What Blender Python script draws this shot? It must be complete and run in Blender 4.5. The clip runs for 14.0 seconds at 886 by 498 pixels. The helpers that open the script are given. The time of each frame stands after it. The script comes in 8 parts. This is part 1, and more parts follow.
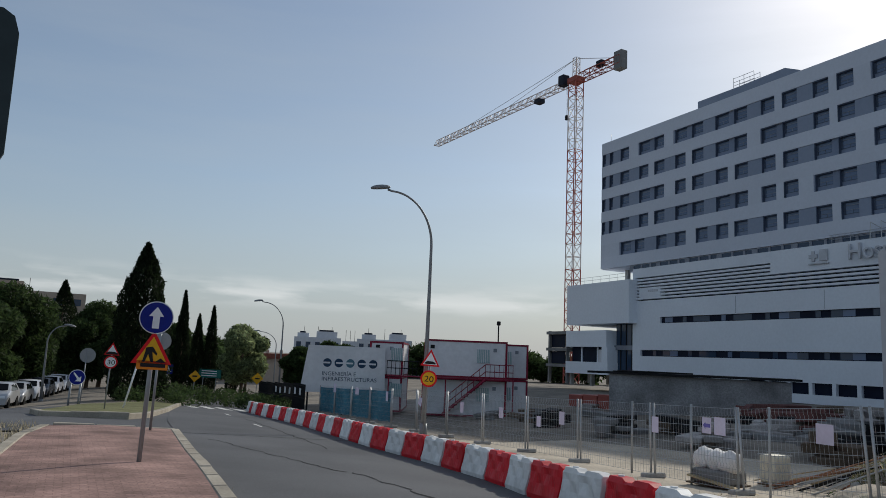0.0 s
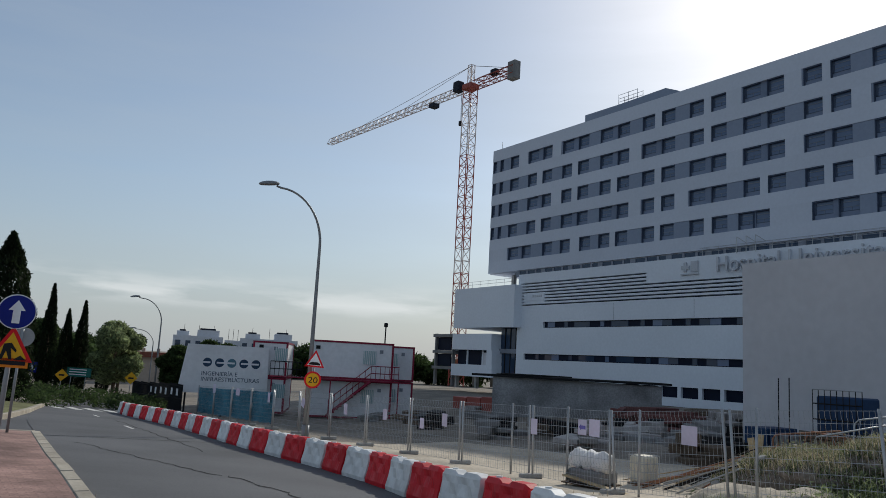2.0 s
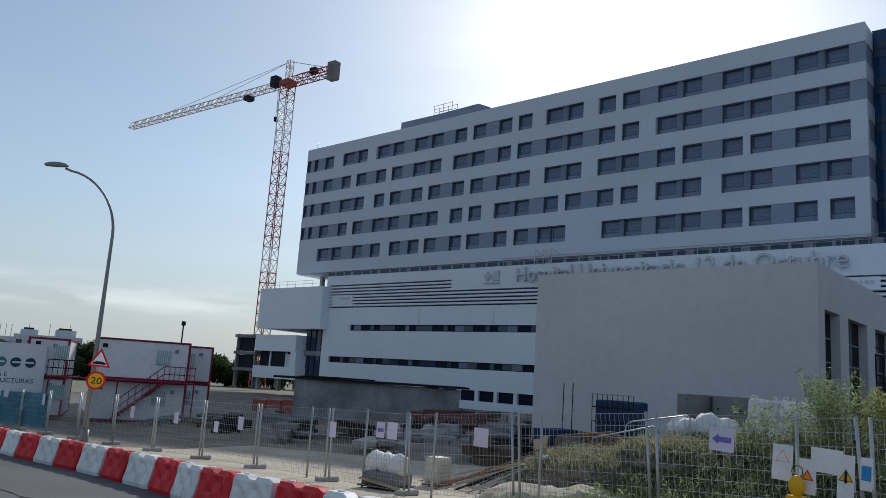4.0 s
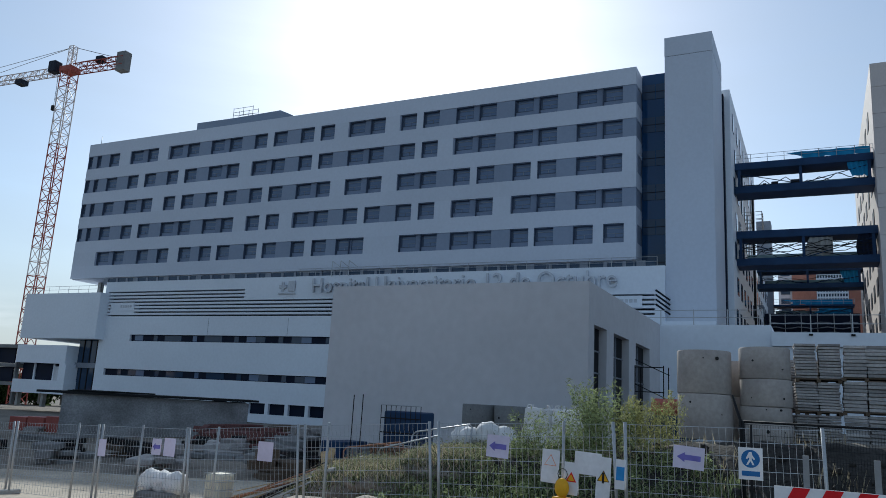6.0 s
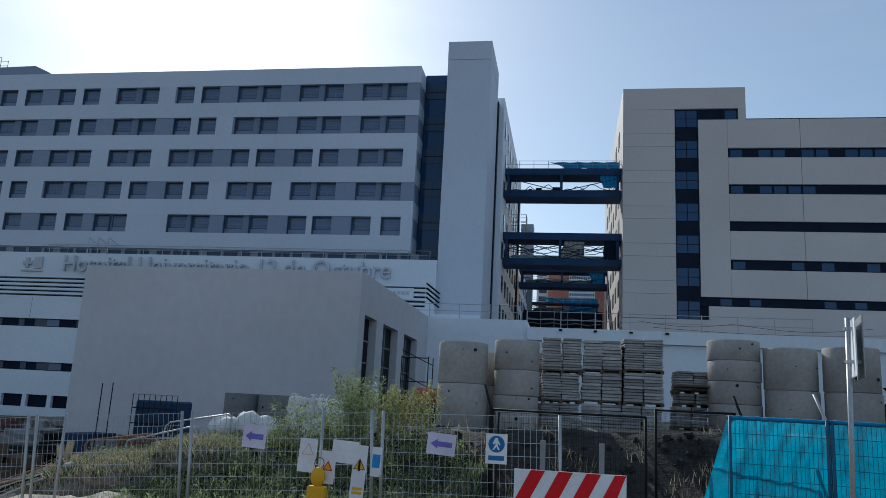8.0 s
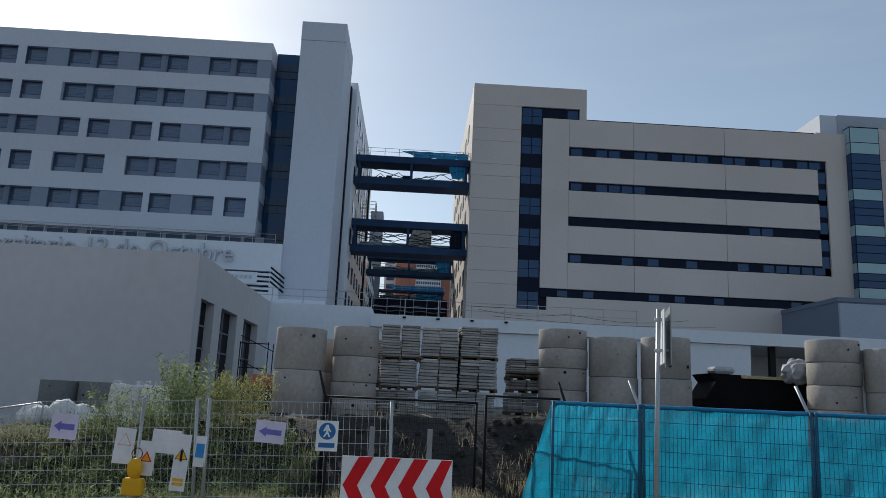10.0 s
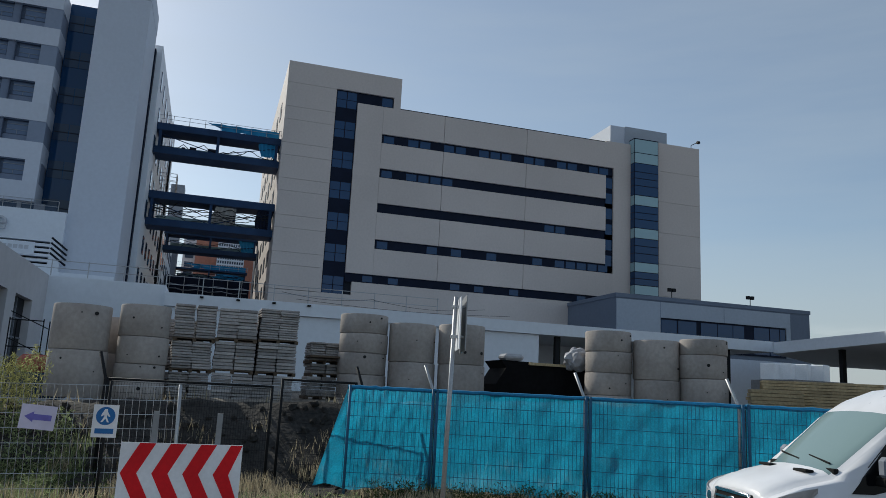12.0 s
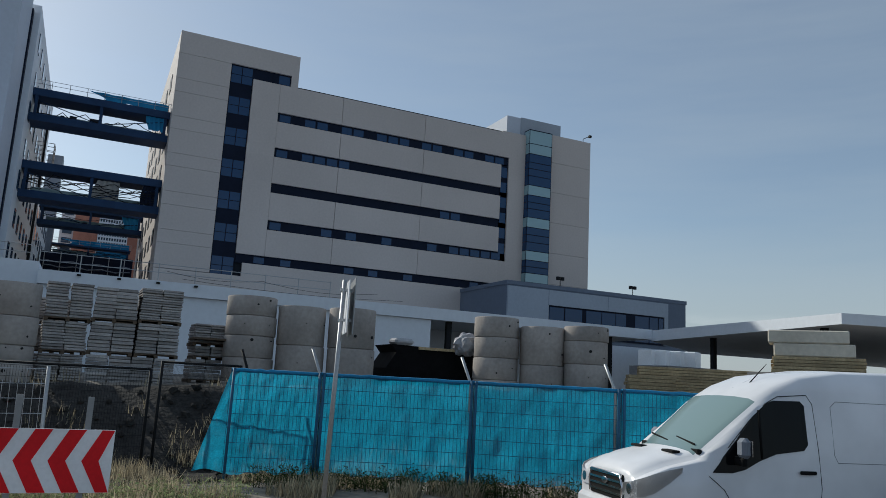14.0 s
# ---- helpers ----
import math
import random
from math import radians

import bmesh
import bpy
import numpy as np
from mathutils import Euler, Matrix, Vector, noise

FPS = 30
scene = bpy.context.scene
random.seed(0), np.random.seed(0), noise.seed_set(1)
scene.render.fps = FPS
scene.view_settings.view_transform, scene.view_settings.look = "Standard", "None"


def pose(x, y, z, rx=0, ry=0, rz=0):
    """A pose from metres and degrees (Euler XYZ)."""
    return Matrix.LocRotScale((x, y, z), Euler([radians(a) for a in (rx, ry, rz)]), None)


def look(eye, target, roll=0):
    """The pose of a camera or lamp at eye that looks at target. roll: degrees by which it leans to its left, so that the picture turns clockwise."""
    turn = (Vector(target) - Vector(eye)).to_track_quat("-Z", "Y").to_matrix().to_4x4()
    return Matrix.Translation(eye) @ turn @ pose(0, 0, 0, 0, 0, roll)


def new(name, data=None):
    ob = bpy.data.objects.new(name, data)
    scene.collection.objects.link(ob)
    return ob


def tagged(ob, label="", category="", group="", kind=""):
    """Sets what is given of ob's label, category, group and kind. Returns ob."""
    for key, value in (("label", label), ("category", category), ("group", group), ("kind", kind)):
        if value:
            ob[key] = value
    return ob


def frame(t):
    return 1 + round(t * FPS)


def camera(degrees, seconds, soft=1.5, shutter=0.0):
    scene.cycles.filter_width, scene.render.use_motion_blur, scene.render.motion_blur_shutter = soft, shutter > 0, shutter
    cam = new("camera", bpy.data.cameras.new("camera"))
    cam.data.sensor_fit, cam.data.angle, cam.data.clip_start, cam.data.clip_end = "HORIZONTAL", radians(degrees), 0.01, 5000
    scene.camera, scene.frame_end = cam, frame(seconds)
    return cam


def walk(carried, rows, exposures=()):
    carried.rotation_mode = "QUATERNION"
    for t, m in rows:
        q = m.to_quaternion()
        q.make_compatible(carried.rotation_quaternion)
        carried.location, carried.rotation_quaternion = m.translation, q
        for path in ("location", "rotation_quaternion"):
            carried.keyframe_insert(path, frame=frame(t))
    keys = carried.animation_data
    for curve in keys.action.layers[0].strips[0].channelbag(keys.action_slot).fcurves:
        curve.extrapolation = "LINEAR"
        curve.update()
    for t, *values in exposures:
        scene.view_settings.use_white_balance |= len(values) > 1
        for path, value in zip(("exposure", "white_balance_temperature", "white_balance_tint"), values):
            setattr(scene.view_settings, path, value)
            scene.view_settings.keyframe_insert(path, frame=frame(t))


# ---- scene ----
cam = camera(60.37, 14.0, soft=0.6)
ROWS = [
    (0, -0.000, -0.000, 1.744, 98.19, -2.40, -25.99),
    (0.5, 0.015, 0.022, 1.743, 98.31, -2.72, -26.60),
    (1, 0.031, 0.028, 1.741, 98.54, -3.17, -28.26),
    (1.5, 0.044, 0.023, 1.743, 98.63, -3.13, -31.09),
    (2, 0.056, 0.011, 1.745, 98.72, -3.08, -34.42),
    (2.5, 0.104, 0.008, 1.743, 99.00, -3.32, -38.12),
    (3, 0.125, 0.009, 1.748, 99.27, -3.70, -41.89),
    (5.5, 0.149, -0.083, 1.752, 100.99, -3.13, -59.86),
    (6, 0.187, -0.111, 1.747, 101.57, -3.05, -64.12),
    (6.5, 0.230, -0.130, 1.748, 101.75, -2.87, -68.46),
    (7, 0.271, -0.146, 1.746, 101.76, -2.98, -72.74),
    (7.5, 0.307, -0.167, 1.748, 101.61, -3.13, -76.51),
    (8, 0.354, -0.232, 1.747, 101.68, -2.92, -81.00),
    (10.5, 0.522, -0.453, 1.764, 100.99, -2.65, -95.80),
    (11, 0.548, -0.460, 1.765, 100.80, -2.70, -100.01),
    (11.5, 0.553, -0.475, 1.755, 100.90, -2.79, -103.84),
    (12, 0.562, -0.497, 1.757, 100.82, -2.87, -107.17),
    (12.5, 0.565, -0.514, 1.750, 100.59, -3.16, -110.15),
    (13, 0.564, -0.539, 1.752, 100.37, -3.19, -112.62),
    (13.5, 0.556, -0.561, 1.759, 100.23, -3.17, -114.05),
    (14, 0.557, -0.585, 1.754, 100.09, -3.08, -115.18),
]
walk(cam, [(t, pose(x, y, z, rx, ry, rz)) for t, x, y, z, rx, ry, rz in ROWS],
     exposures=[(0.0, -0.1, 6350, 8), (3.0, 0.02, 6200, 7), (6.0, 0.18, 5750, 4), (7.5, 0.12, 5650, 3), (10.5, 0.13, 6300, 6), (14.0, -0.02, 6150, 5)])

# ---- light ----
SUN_AZ, SUN_EL = 62.0, 31.0
world = bpy.data.worlds.new("sky")
scene.world = world
world.use_nodes = True
wn, wl = world.node_tree.nodes, world.node_tree.links
wn.clear()
sky = wn.new("ShaderNodeTexSky")
sky.sky_type, sky.sun_disc = "NISHITA", False
sky.sun_elevation, sky.sun_rotation = radians(SUN_EL), radians(SUN_AZ)
sky.air_density, sky.dust_density, sky.ozone_density = 1.0, 0.85, 1.5
coord = wn.new("ShaderNodeTexCoord")
stretch = wn.new("ShaderNodeMapping")
stretch.inputs["Scale"].default_value = (1.2, 1.2, 9.0)
stretch.inputs["Rotation"].default_value = (0.10, -0.08, 0.6)
wl.new(coord.outputs["Generated"], stretch.inputs["Vector"])
cloud = wn.new("ShaderNodeTexNoise")
cloud.inputs["Scale"].default_value, cloud.inputs["Detail"].default_value, cloud.inputs["Roughness"].default_value = 1.6, 6, 0.55
wl.new(stretch.outputs["Vector"], cloud.inputs["Vector"])
cramp = wn.new("ShaderNodeMapRange")
for key, value in (("From Min", 0.36), ("From Max", 0.78), ("To Min", 0.22), ("To Max", 0.42)):
    cramp.inputs[key].default_value = value
wl.new(cloud.outputs["Fac"], cramp.inputs["Value"])
veil = wn.new("ShaderNodeMix")
veil.data_type = "RGBA"
veil.inputs[7].default_value = (4.8, 5.2, 5.5, 1)
wl.new(cramp.outputs["Result"], veil.inputs[0])
wl.new(sky.outputs["Color"], veil.inputs[6])
# a thin line of low cloud above the horizon
split = wn.new("ShaderNodeSeparateXYZ")
wl.new(coord.outputs["Generated"], split.inputs["Vector"])
puff_map = wn.new("ShaderNodeMapping")
puff_map.inputs["Scale"].default_value = (7.0, 7.0, 40.0)
wl.new(coord.outputs["Generated"], puff_map.inputs["Vector"])
puff = wn.new("ShaderNodeTexNoise")
puff.inputs["Scale"].default_value, puff.inputs["Detail"].default_value = 1.0, 7
wl.new(puff_map.outputs["Vector"], puff.inputs["Vector"])
up_ramp = wn.new("ShaderNodeValToRGB")
for pos, v in ((0.0, 0.0), (0.052, 0.0), (0.070, 1.0), (0.085, 0.5), (0.105, 0.0)):
    e = up_ramp.color_ramp.elements.new(pos) if pos else up_ramp.color_ramp.elements[0]
    e.color = (v, v, v, 1)
up_ramp.color_ramp.elements[-1].color = (0, 0, 0, 1)
wl.new(split.outputs["Z"], up_ramp.inputs["Fac"])
puff_cut = wn.new("ShaderNodeMapRange")
for key, value in (("From Min", 0.46), ("From Max", 0.62), ("To Min", 0.0), ("To Max", 0.6)):
    puff_cut.inputs[key].default_value = value
wl.new(puff.outputs["Fac"], puff_cut.inputs["Value"])
both = wn.new("ShaderNodeMath")
both.operation = "MULTIPLY"
wl.new(puff_cut.outputs["Result"], both.inputs[0])
wl.new(up_ramp.outputs["Color"], both.inputs[1])
low_cloud = wn.new("ShaderNodeMix")
low_cloud.data_type = "RGBA"
low_cloud.inputs[7].default_value = (8.6, 8.6, 8.5, 1)
wl.new(both.outputs[0], low_cloud.inputs[0])
back = wn.new("ShaderNodeBackground")
back.inputs["Strength"].default_value = 0.10
# grey haze low over the horizon
low_ramp = wn.new("ShaderNodeMapRange")
for key, value in (("From Min", 0.0), ("From Max", 0.22), ("To Min", 0.85), ("To Max", 0.0)):
    low_ramp.inputs[key].default_value = value
wl.new(split.outputs["Z"], low_ramp.inputs["Value"])
haze = wn.new("ShaderNodeMix")
haze.data_type = "RGBA"
haze.inputs[7].default_value = (4.1, 4.4, 4.7, 1)
wl.new(low_ramp.outputs["Result"], haze.inputs[0])
wl.new(veil.outputs[2], haze.inputs[6])
wl.new(haze.outputs[2], low_cloud.inputs[6])
wl.new(low_cloud.outputs[2], back.inputs["Color"])
wout = wn.new("ShaderNodeOutputWorld")
wl.new(back.outputs["Background"], wout.inputs["Surface"])

sun_data = bpy.data.lights.new("sun", "SUN")
sun_data.energy, sun_data.angle, sun_data.color = 3.0, radians(0.6), (1.0, 0.93, 0.82)
sun = new("sun", sun_data)
to_sun = Vector((math.sin(radians(SUN_AZ)) * math.cos(radians(SUN_EL)), math.cos(radians(SUN_AZ)) * math.cos(radians(SUN_EL)), math.sin(radians(SUN_EL))))
sun.matrix_basis = look((0, 0, 80), Vector((0, 0, 80)) - to_sun)


# ---- materials ----
def material(name, colour, rough=0.8, grain=8.0, vary=0.12, bump=0.0, metal=0.0, blot=0.6, blot_amount=0.15, spec=0.2, each=0.0):
    """A surface with fine grain, larger blotches and a little relief."""
    m = bpy.data.materials.new(name)
    m.use_nodes = True
    n, l = m.node_tree.nodes, m.node_tree.links
    b = n["Principled BSDF"]
    b.inputs["Roughness"].default_value, b.inputs["Metallic"].default_value = rough, metal
    b.inputs["Specular IOR Level"].default_value = spec
    geo = n.new("ShaderNodeNewGeometry")
    fine, wide = n.new("ShaderNodeTexNoise"), n.new("ShaderNodeTexNoise")
    fine.inputs["Scale"].default_value, fine.inputs["Detail"].default_value = grain, 5
    wide.inputs["Scale"].default_value, wide.inputs["Detail"].default_value = blot, 4
    l.new(geo.outputs["Position"], fine.inputs["Vector"])
    l.new(geo.outputs["Position"], wide.inputs["Vector"])
    f1, f2 = n.new("ShaderNodeMapRange"), n.new("ShaderNodeMapRange")
    for f, src, amount in ((f1, fine, vary), (f2, wide, blot_amount)):
        f.inputs["From Min"].default_value, f.inputs["From Max"].default_value = 0.3, 0.7
        f.inputs["To Min"].default_value, f.inputs["To Max"].default_value = 1 - amount, 1 + amount
        l.new(src.outputs["Fac"], f.inputs["Value"])
    mul = n.new("ShaderNodeMath")
    mul.operation = "MULTIPLY"
    l.new(f1.outputs["Result"], mul.inputs[0])
    l.new(f2.outputs["Result"], mul.inputs[1])
    factor = mul.outputs[0]
    if each:
        info = n.new("ShaderNodeObjectInfo")
        f3 = n.new("ShaderNodeMapRange")
        f3.inputs["To Min"].default_value, f3.inputs["To Max"].default_value = 1 - each, 1 + each
        l.new(info.outputs["Random"], f3.inputs["Value"])
        mul2 = n.new("ShaderNodeMath")
        mul2.operation = "MULTIPLY"
        l.new(factor, mul2.inputs[0])
        l.new(f3.outputs["Result"], mul2.inputs[1])
        factor = mul2.outputs[0]
    scale = n.new("ShaderNodeVectorMath")
    scale.operation = "SCALE"
    scale.inputs[0].default_value = colour
    l.new(factor, scale.inputs["Scale"])
    l.new(scale.outputs["Vector"], b.inputs["Base Color"])
    if bump:
        bp = n.new("ShaderNodeBump")
        bp.inputs["Strength"].default_value, bp.inputs["Distance"].default_value = 1.0, bump
        l.new(fine.outputs["Fac"], bp.inputs["Height"])
        l.new(bp.outputs["Normal"], b.inputs["Normal"])
    return m


def window_glass(name, colour, rough=0.04, spec=0.7):
    m = bpy.data.materials.new(name)
    m.use_nodes = True
    b = m.node_tree.nodes["Principled BSDF"]
    b.inputs["Base Color"].default_value = (*colour, 1)
    b.inputs["Roughness"].default_value = rough
    b.inputs["Specular IOR Level"].default_value = spec
    return m


LIGHT_PANEL = material("light_grey_cladding", (0.56, 0.60, 0.68), 0.6, 3, 0.03, 0, 0, 0.05, 0.06, each=0.03)
DARK_PANEL = material("mid_grey_cladding", (0.25, 0.295, 0.385), 0.6, 3, 0.04, 0, 0, 0.05, 0.06)
WHITE_PANEL = material("white_cladding", (0.72, 0.76, 0.82), 0.55, 3, 0.03, 0, 0, 0.06, 0.05)
BEIGE_PANEL = material("warm_stone_cladding", (0.57, 0.51, 0.475), 0.7, 4, 0.04, 0, 0, 0.07, 0.07, each=0.02)
ANNEX_WALL = material("pale_render", (0.58, 0.57, 0.59), 0.85, 2, 0.04, 0.002, 0, 0.12, 0.07)
# near-black for joints; on the cores it paints the shade inside slits and recesses
SHADOW_GAP = material("gap_shade_and_joint", (0.02, 0.024, 0.032), 0.9, spec=0.1)
GLASS = window_glass("window_glass", (0.03, 0.055, 0.10), 0.05, 0.35)
# raised blue base colour stands in for sky reflected in the ward panes
WARD_GLASS = window_glass("sky_tinted_ward_glass", (0.12, 0.17, 0.27), 0.12, 0.35)
WARD_FRAME = material("slate_frame_and_reveal_shade", (0.075, 0.10, 0.15), 0.55, spec=0.15)
GLASS_BLUE = window_glass("blue_glass", (0.012, 0.05, 0.13), 0.03, 0.35)
GLASS_PALE = window_glass("pale_green_glass", (0.28, 0.42, 0.45), 0.06)
NAVY_PANEL = material("navy_panel", (0.008, 0.013, 0.03), 0.5, 4, 0.05, spec=0.1)
FRAME_DARK = material("dark_window_frame", (0.025, 0.03, 0.045), 0.6, spec=0.1)
SIGN_BOARD = material("pale_board", (0.62, 0.63, 0.66), 0.7, 6, 0.06)
FRAME_GREY = material("grey_window_frame", (0.22, 0.24, 0.28), 0.5)
CONCRETE = material("concrete", (0.36, 0.35, 0.33), 0.9, 14, 0.12, 0.004, 0, 0.9, 0.18)
CONCRETE_DARK = material("weathered_concrete", (0.20, 0.20, 0.20), 0.9, 10, 0.12, 0.006, 0, 0.4, 0.2)
STEEL_NAVY = material("dark_blue_steel", (0.02, 0.048, 0.11), 0.55, 10, 0.08, spec=0.15)
STEEL_GALV = material("galvanised_steel", (0.42, 0.43, 0.44), 0.45, 30, 0.10, 0, 0.6)
STEEL_DARK = material("dark_painted_steel", (0.018, 0.019, 0.021), 0.6, 30, 0.1, spec=0.1)
# crane red and white, lightened in the colour itself to suggest distance haze
CRANE_RED = material("haze_paled_red_paint", (0.36, 0.10, 0.08), 0.5, 12, 0.1)
CRANE_WHITE = material("haze_paled_white_paint", (0.62, 0.55, 0.52), 0.5, 12, 0.1)
BLUE_NET = material("blue_debris_net", (0.03, 0.22, 0.42), 0.8, 20, 0.1)
APT_FAR = material("pale_far_wall", (0.60, 0.62, 0.66), 0.8, 2, 0.05)
BRICK_FAR = material("orange_brick", (0.46, 0.20, 0.14), 0.9, 6, 0.1)


# ---- building helpers ----
def mesh_of(name, bm):
    me = bpy.data.meshes.new(name)
    bm.to_mesh(me)
    bm.free()
    return me


def part(name, bm, mat, parent=None, label=""):
    """Links a bmesh as one mesh object, under a thing or a part."""
    me = mesh_of(name, bm)
    for m in (mat if isinstance(mat, (list, tuple)) else [mat]):
        me.materials.append(m)
    ob = new(name, me)
    if parent is not None:
        ob.parent = parent
    return tagged(ob, label)


def put(name, me, m, parent=None):
    ob = new(name, me)
    ob.matrix_basis = m
    if parent is not None:
        ob.parent = parent
    return ob


def thing(name, label, category, m=None, group="", kind=""):
    ob = new(name)
    ob.empty_display_size = 0.2
    if m is not None:
        ob.matrix_basis = m
    return tagged(ob, label, category, group, kind)


def box(bm, x0, x1, y0, y1, z0, z1, bevel=0.0, index=0):
    vs = [bm.verts.new((x, y, z)) for z in (z0, z1) for y in (y0, y1) for x in (x0, x1)]
    fs = []
    for q in ((0, 2, 3, 1), (4, 5, 7, 6), (0, 1, 5, 4), (2, 6, 7, 3), (0, 4, 6, 2), (1, 3, 7, 5)):
        f = bm.faces.new([vs[i] for i in q])
        f.material_index = index
        fs.append(f)
    if bevel:
        es = list({e for f in fs for e in f.edges})
        bmesh.ops.bevel(bm, geom=es, offset=bevel, segments=1, affect="EDGES")
    return vs


def boxed(x0, x1, y0, y1, z0, z1, bevel=0.0):
    bm = bmesh.new()
    box(bm, min(x0, x1), max(x0, x1), min(y0, y1), max(y0, y1), min(z0, z1), max(z0, z1), bevel)
    return bm


def bar(bm, p, q, r, sides=6, r2=None, index=0, caps=True):
    """A round bar from p to q."""
    p, q = Vector(p), Vector(q)
    d = (q - p).normalized()
    a = d.orthogonal().normalized()
    b = d.cross(a)
    rings = []
    for c, rad in ((p, r), (q, r if r2 is None else r2)):
        rings.append([bm.verts.new(c + rad * (math.cos(2 * math.pi * (k + 0.5) / sides) * a + math.sin(2 * math.pi * (k + 0.5) / sides) * b)) for k in range(sides)])
    for k in range(sides):
        f = bm.faces.new((rings[0][k], rings[0][(k + 1) % sides], rings[1][(k + 1) % sides], rings[1][k]))
        f.material_index = index
        f.smooth = sides > 5
    if caps:
        bm.faces.new(rings[0][::-1]).material_index = index
        bm.faces.new(rings[1]).material_index = index


def tube(points, r, sides=8, radii=None):
    """A smooth pipe along points."""
    bm = bmesh.new()
    pts = [Vector(p) for p in points]
    last, side = None, None
    for i, p in enumerate(pts):
        d = (pts[min(i + 1, len(pts) - 1)] - pts[max(i - 1, 0)]).normalized()
        side = d.orthogonal().normalized() if side is None else (side - d * side.dot(d)).normalized()
        up = d.cross(side)
        rad = radii[i] if radii else r
        ring = [bm.verts.new(p + rad * (math.cos(2 * math.pi * k / sides) * side + math.sin(2 * math.pi * k / sides) * up)) for k in range(sides)]
        if last:
            for k in range(sides):
                bm.faces.new((last[k], last[(k + 1) % sides], ring[(k + 1) % sides], ring[k])).smooth = True
        else:
            bm.faces.new(ring[::-1])
        last = ring
    bm.faces.new(last)
    return bm


def lerp(x, xs, ys):
    return float(np.interp(x, xs, ys))

# ---- hospital main building ----
FX = 76.75  # front of the ward tower; the facade runs along y


def cut(lo, hi, holes):
    """The stretches of lo..hi that no hole covers."""
    out, at = [], lo
    for a, b in sorted(holes):
        if a > at:
            out.append((at, a))
        at = max(at, b)
    if at < hi:
        out.append((at, hi))
    return out


hospital = thing("hospital_building", "large grey and white hospital building with rows of windows", "building", pose(FX, 0, 0))
T_RIGHT, T_LEFT, T_TOP, T_BOT, ROW_H = 16.15, 100.1, 38.3, 17.25, 2.05
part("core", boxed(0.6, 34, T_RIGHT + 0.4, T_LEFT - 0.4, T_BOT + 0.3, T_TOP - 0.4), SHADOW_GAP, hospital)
bands = [
    [(16.15, 44.9), (47.2, 52.4), (54.9, 83.3), (85.4, 91.0), (93.4, 100.1)],
    [(16.15, 37.5), (39.8, 67.6), (69.9, 100.1)],
    [(17.8, 44.8), (47.1, 52.3), (54.8, 83.0), (85.4, 100.1)],
    [(16.15, 30.0), (32.4, 37.4), (39.8, 60.0), (62.5, 67.6), (70.1, 100.1)],
    [(17.5, 44.0), (49.0, 95.4)],
]
W_W = 2.15
pair_left = [22.6 + 7.27 * k + 0.0345 * k * k for k in range(10)]
pair_right = [17.6 + 7.2 * k + 0.035 * k * k for k in range(10)]
# in which bays the two windows of a pair share one recess
shared = [(0, 1, 2, 4, 7, 8, 9), (0, 1, 2, 4, 6, 7), (0, 3, 4, 5, 9), (0, 1, 2, 5, 7, 8)]
row_units = []
for i in range(4):
    units = [(pair_right[k], pair_left[k], k in shared[i]) for k in range(10)]
    units.append((93.2, 95.6, None))
    row_units.append(units)
row_units.append([(17.4, 22.8, False), (25.0, 29.95, False), (32.2, 37.3, True), (39.0, 44.0, True), (48.9, 52.95, True), (54.4, 59.8, False), (62.2, 67.4, False),
                  (69.9, 75.2, False), (76.8, 83.0, False), (84.8, 87.2, None), (89.6, 95.1, True)])
APRON = material("blue_grey_apron", (0.19, 0.235, 0.33), 0.45, 3, 0.05, 0, 0, 0.1, 0.08, each=0.05)


def window_unit(w, h):
    """Deep-set window over a solid apron: meshes of the frame, the panes and the apron, drawn from its lower right corner."""
    f = bmesh.new()
    # dark left and top liners put the reveal's shade into colour; the rest is frame
    box(f, -0.33, 0.1, w - 0.06, w, 0.0, h)
    box(f, -0.30, 0.1, 0, w - 0.06, h - 0.13, h)
    box(f, 0.0, 0.12, 0, 0.06, 0.6, h - 0.13)
    box(f, 0.0, 0.12, w - 0.30, w - 0.06, 0.62, h - 0.13)
    box(f, 0.0, 0.12, 0.06, w - 0.3, 0.58, 0.65)
    p = bmesh.new()
    box(p, 0.05, 0.07, 0.05, w - 0.2, 0.62, h - 0.12)
    b = bmesh.new()
    box(b, 0.01, 0.05, 0.06, w - 0.3, h * 0.76, h * 0.76 + 0.07)
    box(b, 0.01, 0.05, 0.06, w - 0.3, h * 0.50, h * 0.50 + 0.04)
    box(b, 0.01, 0.05, w * 0.45 - 0.025, w * 0.45 + 0.025, 0.65, h * 0.50)
    a = bmesh.new()
    box(a, 0.02, 0.1, 0.0, w - 0.06, 0.0, 0.58)
    out = []
    for name, m, mat in (("window_frame", f, WARD_FRAME), ("pane", p, WARD_GLASS), ("glazing_bar", b, FRAME_GREY), ("apron", a, APRON)):
        me = mesh_of(name, m)
        me.materials.append(mat)
        out.append(me)
    return out


full_unit = window_unit(W_W, ROW_H)
slim_unit = window_unit(0.9, ROW_H)
